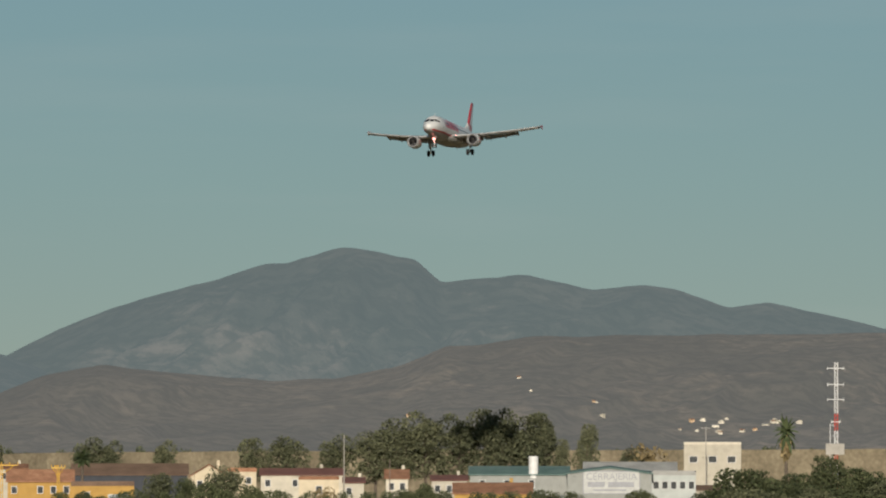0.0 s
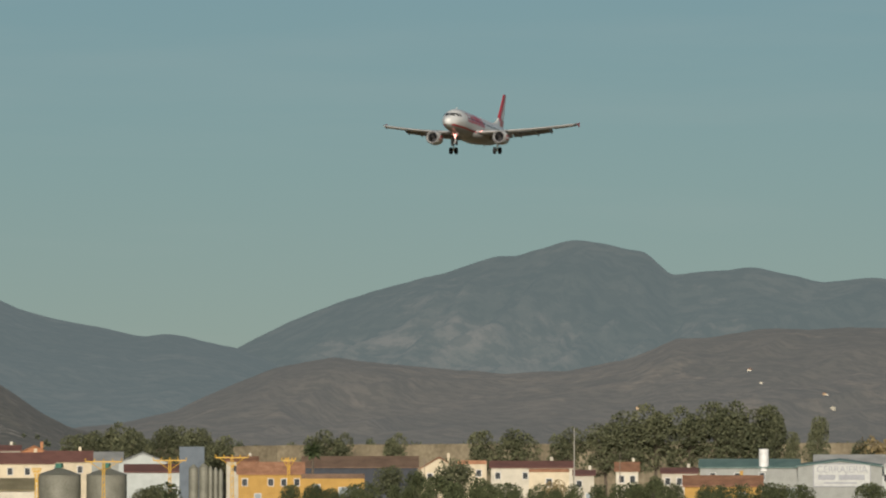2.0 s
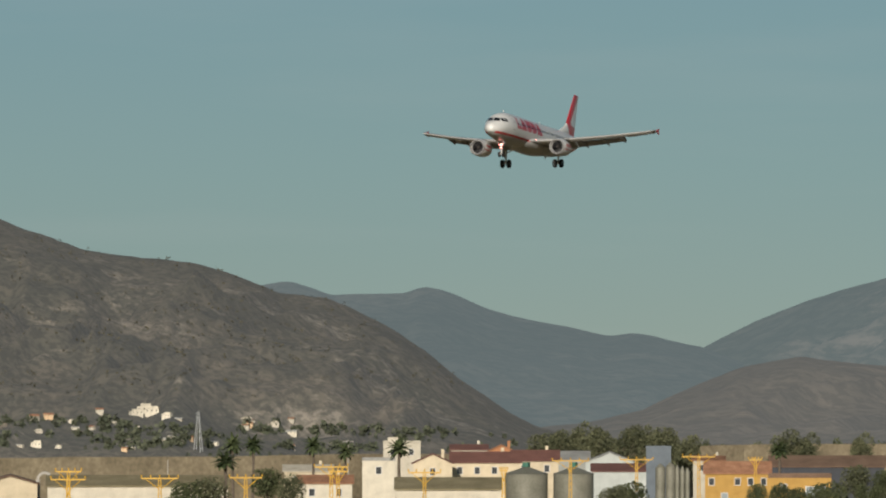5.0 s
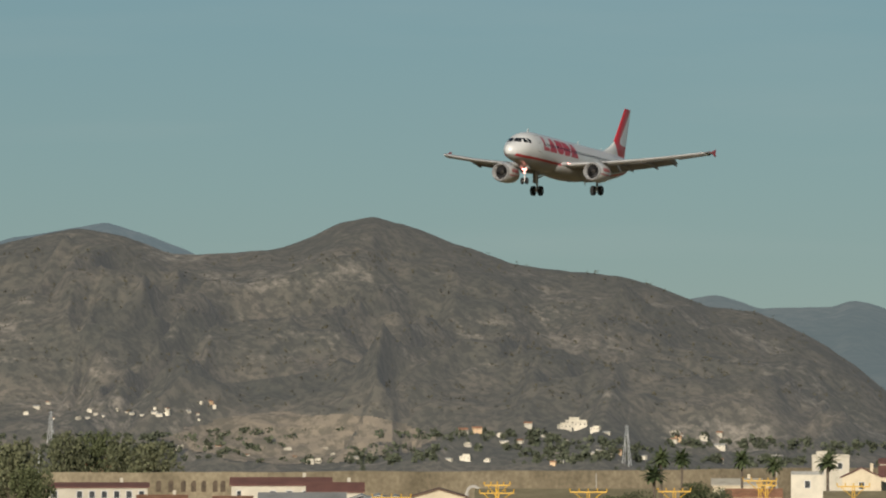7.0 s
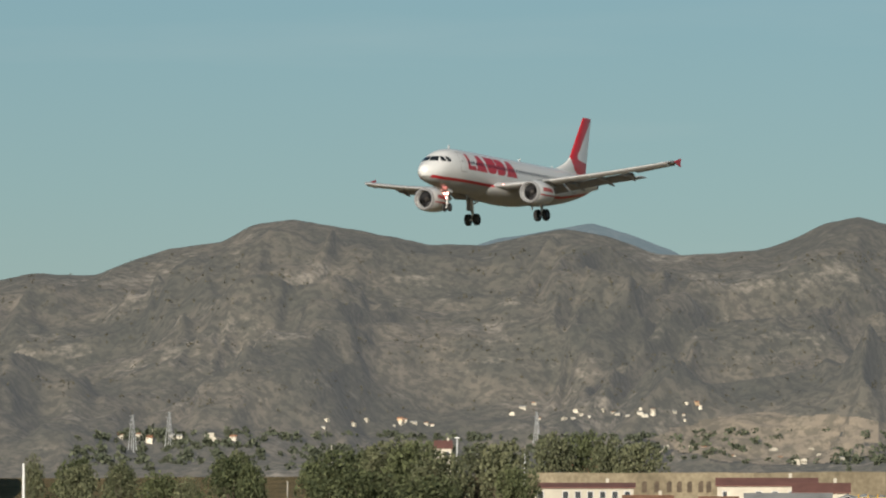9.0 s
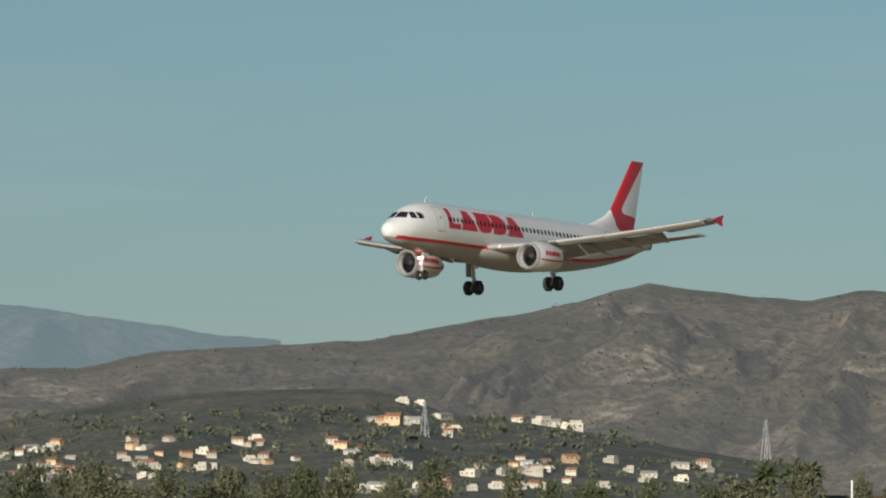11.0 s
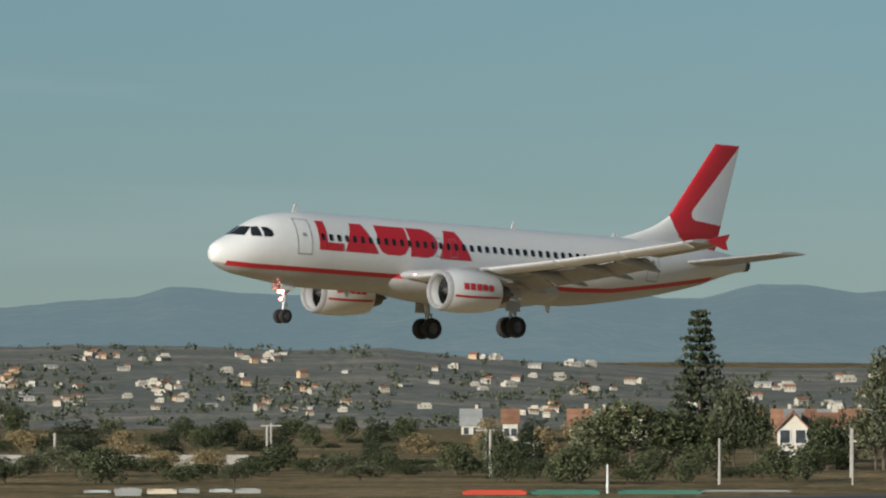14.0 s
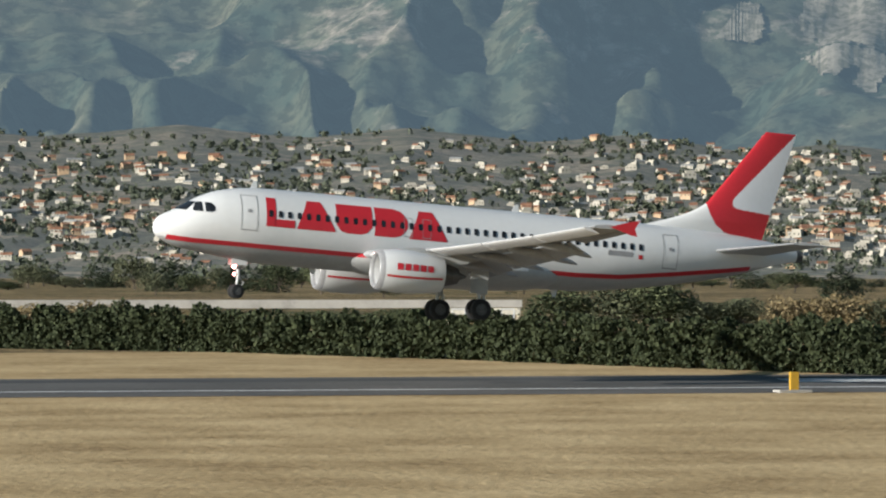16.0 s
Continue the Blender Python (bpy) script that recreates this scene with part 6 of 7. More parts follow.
# clipped hedge along the airfield
HP = [(spot(9430, 0, 402), 2.2), (spot(9650, 0, 402), 2.4), (spot(10400, 0, 402), 2.5), (spot(10937, 0, 400), 2.4), (spot(11456, 0, 396), 2.7), (spot(12200, 0, 424), 2.4), (spot(13024, 0, 457), 2.2), (spot(13500, 0, 480), 2.2)]
hr_ = np.random.default_rng(5)
cs, rs = [], []
for (a, ha), (b, hb) in zip(HP, HP[1:]):
    L = (b - a).length
    n = int(L / 0.8)
    for k in range(n):
        t = k / n
        c = a.lerp(b, t)
        h = (ha + (hb - ha) * t) * (1 + 0.10 * hr_.normal())
        for q in range(3):
            z = h * (0.18 + 0.34 * q) + 0.1 * hr_.normal()
            cs.append((c.x + 0.25 * hr_.normal(), c.y + 0.25 * hr_.normal(), z)), rs.append(0.62 + 0.12 * hr_.random())
q, f = leaf_cloud(cs, rs, 170000, 0.17, 6)
ob = new("hedge", cloud_mesh("hedge", q, f, M_HEDGE))
tagged(ob, "long dark green clipped hedge along the airfield", "hedge", kind="stuff")

# poles, pylons and posts
GP = "poles of the plain"
for u, v, d, r, mat, arms in ((175, -107, 1200, 0.12, M_CONC, 0), (-465, -92, 1350, 0.13, M_CONC, 1), (94, -150, 1200, 0.10, M_WOODPOLE, 0), (440, -160, 1200, 0.08, M_WOODPOLE, 0), (U3 - 80, -130, 1250, 0.13, M_WOODPOLE, 1), (U5 - 763, -130, 1200, 0.14, M_CONC, 1),
                              (U8 - 410, -102, 980, 0.20, M_STEEL, 0), (U8 - 530, -132, 1050, 0.18, M_STEEL, 0), (U8 - 188, -114, 1050, 0.14, M_CONC, 0), (U8 - 110, -178, 900, 0.12, M_CONC, 0), (U8 - 1515, -165, 1100, 0.1, M_CONC, 0),
                              (3590, -146, 900, 0.22, M_POLEWHITE, 0), (8122 - 945, -195, 560, 0.18, M_CONC, 0), (8122 - 455, -248, 520, 0.13, M_CONC, 0), (8122 - 690, -230, 520, 0.09, M_CONC, 0), (8122 - 800, -272, 500, 0.08, M_CONC, 0), (8122 - 50, -232, 560, 0.15, M_CONC, 0),
                              (7275 - 95, -200, 600, 0.18, M_CONC, 0), (8940 - 945, -250, 600, 0.14, M_CONC, 1), (8940 - 860, -228, 640, 0.14, M_CONC, 1), (8940 - 480, -220, 650, 0.12, M_CONC, 1), (8940 - 1075, -294, 480, 0.10, M_POLEWHITE, 0), (8940 - 1505, -230, 560, 0.12, M_CONC, 0),
                              (9887 - 390, -240, 600, 0.16, M_CONC, 0), (9887 - 445, -222, 620, 0.16, M_CONC, 1), (9887 - 470, -222, 620, 0.16, M_CONC, 1), (9887 - 1045, -238, 600, 0.18, M_CONC, 0), (9887 - 1420, -226, 640, 0.16, M_CONC, 0), (9887 - 755, -222, 640, 0.14, M_CONC, 0),
                              (10937 - 587, -215, 560, 0.10, M_CONC, 1), (10937 - 678, -256, 520, 0.06, M_CONC, 0), (10937 - 860, -235, 560, 0.10, M_CONC, 0), (11929 - 902, -250, 520, 0.12, M_CONC, 0)):
    pole("utility_pole", "weathered grey concrete utility pole", u, v, d, r, mat, arms, "pole", GP, lamp=mat is M_STEEL)


def pylon(u, v_top, v_base, hill_name):
    p = on_hill(hill_name, u, v_base)
    h = (v_top - v_base) * math.hypot(p.x, p.y) / F
    bm = bmesh.new()
    for sx, sy in ((-1, -1), (1, -1), (1, 1), (-1, 1)):
        rod(bm, (sx * h * 0.09, sy * h * 0.09, -0.5), (sx * h * 0.015, sy * h * 0.015, h), 0.16, 0.1, 4)
    for k in range(7):
        w = h * (0.09 - 0.075 * k / 7)
        rod(bm, (-w, -w, h * k / 7), (w * 0.8, -w * 0.8, h * (k + 1) / 7), 0.10, sides=4)
    t = tagged(new("power_pylon"), "slender grey lattice power pylon on the hillside", "pylon", "power pylons")
    t.matrix_basis = pose(p.x, p.y, p.z)
    part("tower", bm, M_STEEL, t)
    for k in (0.96, 0.84, 0.74):
        bm = bmesh.new()
        box(bm, -h * 0.13, h * 0.13, -0.12, 0.12, h * k - 0.12, h * k + 0.12)
        part("crossarm", bm, M_STEEL, t)


for u, vt, vb in ((1665, -80, -150), (2683, -55, -110), (3742, -38, -112), (3398, -60, -125), (3333, -55, -118)):
    pylon(u, vt, vb, "backdrop_brown_hills")
for u, vt, vb in ((4345, -8, -68), (5972, -55, -98), (5222, 12, -35)):
    pylon(u, vt, vb, "villa_hill")

# ---------------------------------------------------------------- far houses: built once, then copied
M_FARWALL = surface("far_house_walls", [(0.3, (0.38, 0.35, 0.28)), (0.6, (0.56, 0.52, 0.43))], 0.2, 0.9, vary=0.28, spec=0.1)
M_FARWARM = surface("far_warm_walls", [(0.3, (0.42, 0.28, 0.16)), (0.6, (0.62, 0.46, 0.30))], 0.2, 0.9, vary=0.25, spec=0.1)


def far_house(name, label, w, dp, h, wall, roof, kind):
    t = tagged(new(name), label, "house", "houses on the far slopes")
    bm = bmesh.new()
    if kind == "flat":
        box(bm, -w / 2, w / 2, -dp / 2, dp / 2, -4, h)
        box(bm, -w / 4, w / 2.4, -dp / 4, dp / 2.2, h, h + 2.4)
    else:
        loft(bm, [[(x, -dp / 2, -4), (x, dp / 2, -4), (x, dp / 2, h), (x, 0, h + dp * 0.24), (x, -dp / 2, h)] for x in (-w / 2, w / 2)])
    part("wall", bm, wall, t)
    bm = bmesh.new()
    if kind == "flat":
        box(bm, -w / 2 - 0.1, w / 2 + 0.1, -dp / 2 - 0.1, dp / 2 + 0.1, h - 0.3, h + 0.25)
    else:
        for sg in (-1, 1):
            loft(bm, [[(x, 0, h + dp * 0.26), (x, sg * (dp / 2 + 0.5), h - 0.1), (x, sg * (dp / 2 + 0.5), h - 0.3), (x, 0, h + dp * 0.22)] for x in (-w / 2 - 0.4, w / 2 + 0.4)])
    part("roof", bm, roof, t)
    for k in range(3):
        bm = bmesh.new()
        x = -w / 2 + w * (k + 0.5) / 3
        box(bm, x - 0.6, x + 0.6, -dp / 2 - 0.06, -dp / 2 + 0.05, h - 2.3, h - 0.9)
        part("window", bm, M_PANE, t)
    return t


FAR = [far_house("far_house", "white house on the hillside", 11, 8, 5.2, M_FARWALL, R_TILE, "gable"),
       far_house("far_house", "white flat-roofed villa on the hillside", 13, 9, 4.6, M_FARWALL, M_FARWALL, "flat"),
       far_house("far_house", "low white house on the hillside", 16, 8, 3.6, M_FARWALL, R_GREY, "gable"),
       far_house("far_house", "warm-coloured house on the hillside", 12, 9, 6.2, M_FARWARM, R_TILE, "gable")]
FAR_USED = set()
SETTLED, MORE = [], []
hr2 = np.random.default_rng(99)


def settle(hill_name, u, v, size=1.0, kind=None):
    p = on_hill(hill_name, u, v)
    k = int(hr2.choice(4, p=[0.34, 0.34, 0.2, 0.12])) if kind is None else kind
    dd = math.hypot(p.x, p.y)
    s = size * (0.75 + 0.55 * hr2.random()) * 25 * dd / F / 12      # far off, in keeping with the compressed distance
    a = radians(AZ0) + u / F - math.pi / 2 + 0.5 * hr2.normal()
    m = Matrix.LocRotScale((p.x, p.y, p.z), Euler((0, 0, a)), (s, s, s * (0.85 + 0.3 * hr2.random())))
    if len(SETTLED) >= 280:
        MORE.append((k, m))
    elif k in FAR_USED:
        SETTLED.append(copy_thing(FAR[k], m @ Matrix.Diagonal((*(1 / c for c in FAR[k].scale), 1))))
    else:
        SETTLED.append(FAR[k])
        FAR_USED.add(k)
        FAR[k].matrix_basis = m


def village(hill_name, n, u0, u1, v0, v1, size=1.0, clump=0.5, slope=0.0):
    """n houses over a stretch, in loose clumps."""
    cen = [(u0 + (u1 - u0) * hr2.random(), v0 + (v1 - v0) * hr2.random()) for _ in range(max(2, n // 6))]
    for _ in range(n):
        if hr2.random() < clump:
            c = cen[int(hr2.integers(len(cen)))]
            u, v = c[0] + 24 * hr2.normal(), c[1] + 4 * hr2.normal()
        else:
            u, v = u0 + (u1 - u0) * hr2.random(), v0 + (v1 - v0) * hr2.random()
        settle(hill_name, u, v, size)


B, VH, SU, DM = "backdrop_brown_hills", "villa_hill", "suburb_slope", "backdrop_dark_mountain"
for u, v, s in ((1760, -82, 1.5), (1745, -84, 1.4), (1775, -86, 1.2), (1840, -82, 1.0), (1930, -92, 1.1), (1955, -96, 1.0), (1720, -90, 0.9), (1580, -97, 1.0), (1570, -99, 0.8), (1530, -104, 0.8), (1500, -98, 0.9), (1500, -120, 0.9), (1950, -142, 1.0), (1785, -146, 0.8), (1795, -150, 0.8), (1700, -95, 0.8)):
    settle(B, u, v, s * 0.62)
village(B, 18, 2050, 1480, -150, -100, 0.4, 0.3)
village(B, 24, 2740, 2380, -72, -40, 0.30, 0.5)
village(B, 14, 3080, 2860, -84, -64, 0.30, 0.6)
village(B, 10, 3420, 3200, -118, -98, 0.55, 0.6)
village(B, 16, 2500, 2080, -150, -120, 0.42, 0.3)
village("backdrop_foothills", 16, -380, -640, -105, -80, 0.3, 0.6)
village("backdrop_foothills", 6, 200, -400, -75, 0, 0.28, 0.1)
village(VH, 8, 4120, 4050, 30, 48, 1.0, 0.8)
village(VH, 12, 4443, 4300, -75, -5, 0.9, 0.5)
village(VH, 46, 4450, 3850, -165, -110, 0.9, 0.5)
village(VH, 150, 5900, 4450, -150, -75, 0.72, 0.5)
village(VH, 140, 6500, 5300, -150, -100, 0.75, 0.45)
village(VH, 80, 6950, 6250, -165, -50, 1.0, 0.5)
village(VH, 30, 7250, 6700, -190, -120, 0.9, 0.5)
village(SU, 70, 8950, 7900, -170, -95, 0.6, 0.7)
village(SU, 50, 8300, 7300, -215, -140, 0.75, 0.6)
village(SU, 60, 9900, 8900, -190, -80, 0.58, 0.7)
village(SU, 40, 9000, 8300, -215, -150, 0.7, 0.6)
village(SU, 110, 10937, 10150, -200, -120, 0.75, 0.6)
village(SU, 20, 10500, 9800, -150, -90, 0.6, 0.4)
village(SU, 300, 12100, 11150, -200, -30, 0.66, 0.5)
village(SU, 520, 13100, 11450, -160, -20, 0.6, 0.45)
village(SU, 50, 13100, 11500, -20, 12, 0.5, 0.4)
village(SU, 260, 13100, 11450, -215, -120, 0.72, 0.4)
village(DM, 5, 11200, 10600, -40, -5, 0.4, 0.2)

# the rest of the far houses, past counting
vs, fs, ms, mats = [], [], [], []
for k, m in MORE:
    for c in FAR[k].children:
        i0 = len(vs)
        vs += [tuple(m @ v.co) for v in c.data.vertices]
        mat = c.data.materials[0]
        if mat not in mats:
            mats.append(mat)
        for f in c.data.polygons:
            fs.append([i0 + i for i in f.vertices])
            ms.append(mats.index(mat))
me = bpy.data.meshes.new("far_town")
me.from_pydata(vs, [], fs)
for mat in mats:
    me.materials.append(mat)
me.polygons.foreach_set("material_index", ms)
tagged(new("far_town", me), "dense spread of small white houses on the far slopes", "town", kind="stuff")

# rows of town houses at the foot of the villa hill
GR = "terrace of yellow houses"
for k in range(6):
    u = 5995 - k * 56
    house("terrace_house", "yellow terrace house with brown tiled roof and gable", u, u - 52, 1500, -206, -187, W_YELLOW, R_TILE, gable=True, windows=2, depth=10, group=GR)
house("terrace_house", "yellow terrace house end with a flat front", 6020, 5996, 1495, -183, -176, W_CREAM, R_TILE, flat=True, windows=1, group=GR)
house("terrace_house", "long yellow terrace behind gabled houses", 5990, 5660, 1515, -196, -176, W_YELLOW, R_TILE, windows=12, depth=12, group=GR)
house("terrace_house", "yellow terrace house with brown tiled roof and gable", 5560, 5515, 1500, -206, -187, W_YELLOW, R_TILE, gable=True, windows=2, depth=10, group=GR)
GB = "town blocks below the villa hill"
for x0, x1, ve, vr, w, r, st, n in ((232, 284, -204, -196, W_WHITE, R_TILE, 2, 3), (284, 342, -212, -202, W_WHITE, R_TILE, 2, 3), (365, 452, -196, -190, W_CREAM, R_TILE, 2, 5), (452, 550, -194, -185, W_WHITE, R_TILE, 2, 5), (470, 520, -186, -176, W_WHITE, R_GREY, 1, 2),
                                    (655, 745, -200, -190, W_ORANGE, R_TILE, 2, 3), (740, 800, -196, -188, W_ORANGE, R_TILE, 2, 2), (760, 860, -214, -204, W_CREAM, R_TILE, 1, 4), (850, 940, -202, -193, W_CREAM, R_TILE, 2, 3), (945, 1030, -200, -190, W_ORANGE, R_TILE, 1, 3),
                                    (1030, 1090, -204, -190, W_WHITE, R_GREY, 1, 2), (1095, 1175, -216, -196, W_WHITE, R_RED, 1, 3), (1175, 1250, -205, -196, W_WHITE, R_TILE, 2, 4), (590, 650, -215, -206, W_CREAM, R_TILE, 1, 2)):
    house("town_block", "pale town block with tiled roof" if w is not W_ORANGE else "orange town block with tiled roof", 7275 - x0, 7275 - x1, 1480 + (x0 % 60), ve, vr, w, r, windows=n, storeys=st, depth=11, group=GB)
for k in range(22):
    u = 7290 + k * 34 * (0.6 + 0.8 * hr2.random())
    house("river_house", "small white house on the river flats", u, u - 26 - 14 * hr2.random(), 1000 + 300 * hr2.random(), -206 - 22 * hr2.random(), -196, W_WHITE if k % 4 else W_CREAM, R_TILE if k % 3 else R_GREY, windows=2, group="houses on the river flats")

# beyond the hedge
M_EARTH = surface("red_earth", [(0.34, (0.16, 0.075, 0.035)), (0.5, (0.27, 0.13, 0.06)), (0.66, (0.42, 0.27, 0.15))], 0.05, 0.95, bump=0.8, fine=0.7)
bm = bmesh.new()
mr_ = []
for k in range(61):
    u = 9930 - 560 * k / 60
    t = math.sin(math.pi * k / 60) ** 0.6
    row = []
    for j in range(9):
        d = 1150 + 12 * j
        base = float(ground_z(d)) - 0.5
        v = -232 + t * 52 * math.sin(math.pi * min(j, 5) / 10) * (1 + 0.10 * math.sin(k * 0.9 + j))
        p = spot(u, v, d)
        row.append((p.x, p.y, max(base, p.z) if j not in (0,) else base))
    mr_.append(row)
loft(bm, mr_, caps=False, closed=False)
tagged(part("earth_mound", bm, M_EARTH, None, smooth=True), "low mound of bare red earth", "mound")
house("warehouse", "warehouse with a red side wall", 10937 - 630, 10937 - 806, 520, -297, -290, W_REDWALL, W_REDWALL, flat=True, depth=14, category="warehouse", group="warehouses behind the hedge")
house("warehouse", "blue-grey sheet-metal gabled warehouse", 10937 - 806, 10937 - 976, 515, -286, -266, W_BLUEGREY, R_GREY, gable=False, depth=16, category="warehouse", group="warehouses behind the hedge")
house("warehouse", "dark sheet-walled warehouse behind the hedge", 10937 - 976, 10937 - 1096, 520, -284, -277, W_DARK, R_GREY, flat=True, depth=14, category="warehouse", group="warehouses behind the hedge")
house("long_hall", "long hall with a dark brown roof", 10937 - 15, 10937 - 440, 520, -334, -310, W_GREY, R_BROWN, depth=12, category="hall")
house("white_kiosk", "white and yellow flat-roofed block", 10937 - 465, 10937 - 526, 530, -300, -292, W_WHITE, W_YELLOW, flat=True, depth=6, category="building")
house("yellow_shed", "low yellow shed behind the hedge", 10937 - 568, 10937 - 632, 535, -325, -321, W_YELLOW, R_GREY, flat=True, category="shed")
for x0, x1, v in ((313, 430, -320), (430, 500, -322)):
    d = 470
    p, w = spot(10937 - (x0 + x1) / 2, 0, d), (x1 - x0) * d / F / 2
    zg = float(ground_z(d))
    z1 = EYE_Z + d * v / F - zg
    a = radians(AZ0) + (10937 - (x0 + x1) / 2) / F - math.pi / 2
    t = tagged(new("arched_hut"), "round-roofed pale metal hut", "hut", "arched huts")
    t.matrix_basis = Matrix.LocRotScale((p.x, p.y, zg - 0.2), Euler((0, 0, a + 0.5)), None)
    bm = bmesh.new()
    prof = [(w * math.cos(s), (z1) * math.sin(s)) for s in np.linspace(0, math.pi, 17)]
    loft(bm, [[(x, y, z) for x, z in prof] for y in (0, 9)])
    part("shell", bm, W_CREAM, t, smooth=True)
    bm = bmesh.new()
    loft(bm, [[(x * 0.8, y, z * 0.85) for x, z in prof] for y in (-0.06, 0.02)])
    part("end_door", bm, W_GREEN, t)
house("white_shed", "white gabled shed with a brown roof side", 9887 - 196, 9887 - 386, 520, -338, -315, W_WHITE, R_TILE, depth=10, category="shed")
house("grey_hall", "low hall with a grey roof", 9887 - 60, 9887 - 215, 560, -335, -323, W_DARK, R_GREY, depth=14, category="hall")
house("green_shed", "green gabled sheet-metal shed", 11929 - 645, 11929 - 806, 560, -272, -257, W_GREEN, R_GREENROOF, depth=14, category="shed")
# dark block painted as the shade under the canopy
house("carport", "long white-edged canopy roof", 11929 - 800, 11929 - 1105, 530, -276, -268, W_DARK, W_WHITE, flat=True, depth=8, category="canopy")
house("white_roof_shed", "low shed with a pale roof", 11929 - 570, 11929 - 722, 500, -318, -298, W_BLUEGREY, W_PALE, depth=8, category="shed")
house("cream_wall_building", "low cream block wall building", 11929 - 810, 11929 - 956, 490, -325, -303, W_CREAM, W_CREAM, flat=True, depth=5, category="building")
house("dark_shed", "dark sheet-walled shed with brown roof", 11929 - 575, 11929 - 650, 570, -275, -262, W_DARK, R_BROWN, depth=8, category="shed")
house("pale_building", "low cream building behind the hedge", 13024 - 790, 13024 - 920, 540, -296, -288, W_CREAM, W_WHITE, flat=True, windows=3, depth=6, category="building")
for x0, x1, c in ((150, 196, W_PALE), (204, 250, W_GREY), (262, 312, W_CREAM), (318, 352, W_GREY), (372, 410, W_PALE), (418, 460, W_GREY), (820, 930, W_REDWALL), (940, 1060, W_GREEN), (1095, 1240, W_GREEN), (1240, 1400, W_GREY)):
    house("container_roof", "low sheet-roofed store", 8940 - x0, 8940 - x1, 470 + x0 % 17, -348 + x0 % 5, -342 + x0 % 5, c, c, flat=True, depth=4, category="store", group="low stores by the fence")
# road with a pale parapet across the flats
for nm, u0, u1, v, d, hgt, mt, lab in (("road_parapet", 10100, 8500, -277, 640, 0.7, M_CONC, "pale concrete road parapet"), ("road_parapet", 11000, 10100, -268, 660, 0.7, M_CONC, "pale concrete road parapet"), ("road_parapet", 13100, 12100, -270, 700, 1.0, M_CONC, "pale road viaduct parapet")):
    bm = bmesh.new()
    rr = []
    for k in range(41):
        u = u0 + (u1 - u0) * k / 40
        p, q = spot(u, v, d), spot(u, v, d + 0.6)
        zb = float(ground_z(d)) - 1
        rr.append([(p.x, p.y, zb), (p.x, p.y, p.z), (q.x, q.y, p.z), (q.x, q.y, zb)])
    loft(bm, rr)
    tagged(part(nm, bm, mt, None), lab, kind="structure")

# airfield fence posts with a sagging line, signs
M_POSTRED = paint("red_post_paint", (0.40, 0.06, 0.04), 0.6)
for k, (x, c) in enumerate(((475, 1), (538, 0), (600, 0), (665, 0), (728, 1), (795, 0), (865, 0), (930, 1), (1003, 0), (1075, 0), (1145, 1), (1220, 0), (1295, 1), (1372, 0), (1450, 0), (1528, 0), (1600, 1), (1670, 0), (1740, 0), (1810, 1))):
    p = spot(9887 - x, 0, 397)
    bm = bmesh.new()
    box(bm, -0.09, 0.09, -0.09, 0.09, -0.1, 0.62 if not c else 0.55, 0.015)
    t = part("fence_post", bm, M_POSTRED if c else M_POLEWHITE, None)
    t.matrix_basis = pose(p.x, p.y, 0, 0, 0, 60)
    tagged(t, "short red fence post" if c else "short white fence post", "fence post", "posts at the airfield edge")
bm = bmesh.new()
pts = []
for k in range(120):
    u = 9420 - 1300 * k / 119
    pts.append(spot(u, 0, 397.1) + Vector((0, 0, 0.62 - EYE_Z + 0.0 + EYE_Z * 0 - 0.16 * abs(math.sin(k * 0.55)))))
for a, b in zip(pts, pts[1:]):
    rod(bm, (a.x, a.y, 0.62 - 0.16 * abs(math.sin(a.x * 0.9))), (b.x, b.y, 0.62 - 0.16 * abs(math.sin(b.x * 0.9))), 0.02, sides=4)
tagged(part("fence_rope", bm, M_CONC, None), "pale sagging rope between the fence posts", "rope", kind="stuff")


def sign(name, label, u, v, wpx, hpx, material, slab=False):
    d = 159720 / -v
    p = spot(u, 0, d)
    w, h = wpx * d / F, hpx * d / F
    t = tagged(new(name), label, "sign")
    t.matrix_basis = Matrix.LocRotScale((p.x, p.y, 0), Euler((0, 0, radians(AZ0) + u / F - math.pi / 2 + 0.35)), None)
    bm = bmesh.new()
    box(bm, -w / 2, w / 2, -0.12, 0.12, 0.16 if slab else 0, h, 0.02)
    part("board", bm, material, t)
    bm = bmesh.new()
    if slab:
        box(bm, -1.0, 0.85, -0.6, 0.6, 0, 0.16, 0.02)
    else:
        box(bm, -w / 2 - 0.02, w / 2 + 0.02, 0.121, 0.30, 0, h * 0.96, 0.01)
    part("base_slab" if slab else "back_box", bm, M_CONC if slab else R_BROWN, t)


sign("airfield_marker", "yellow airfield marker on a concrete slab", 11619, -434, 16, 37, M_YELLOWPOLE, True)
sign("distance_board", "brown wooden distance board beside the runway", 10119, -451, 30, 32, M_WOODPOLE)
sign("distance_board", "brown wooden distance board beside the runway", 9837, -465, 26, 34, M_WOODPOLE)
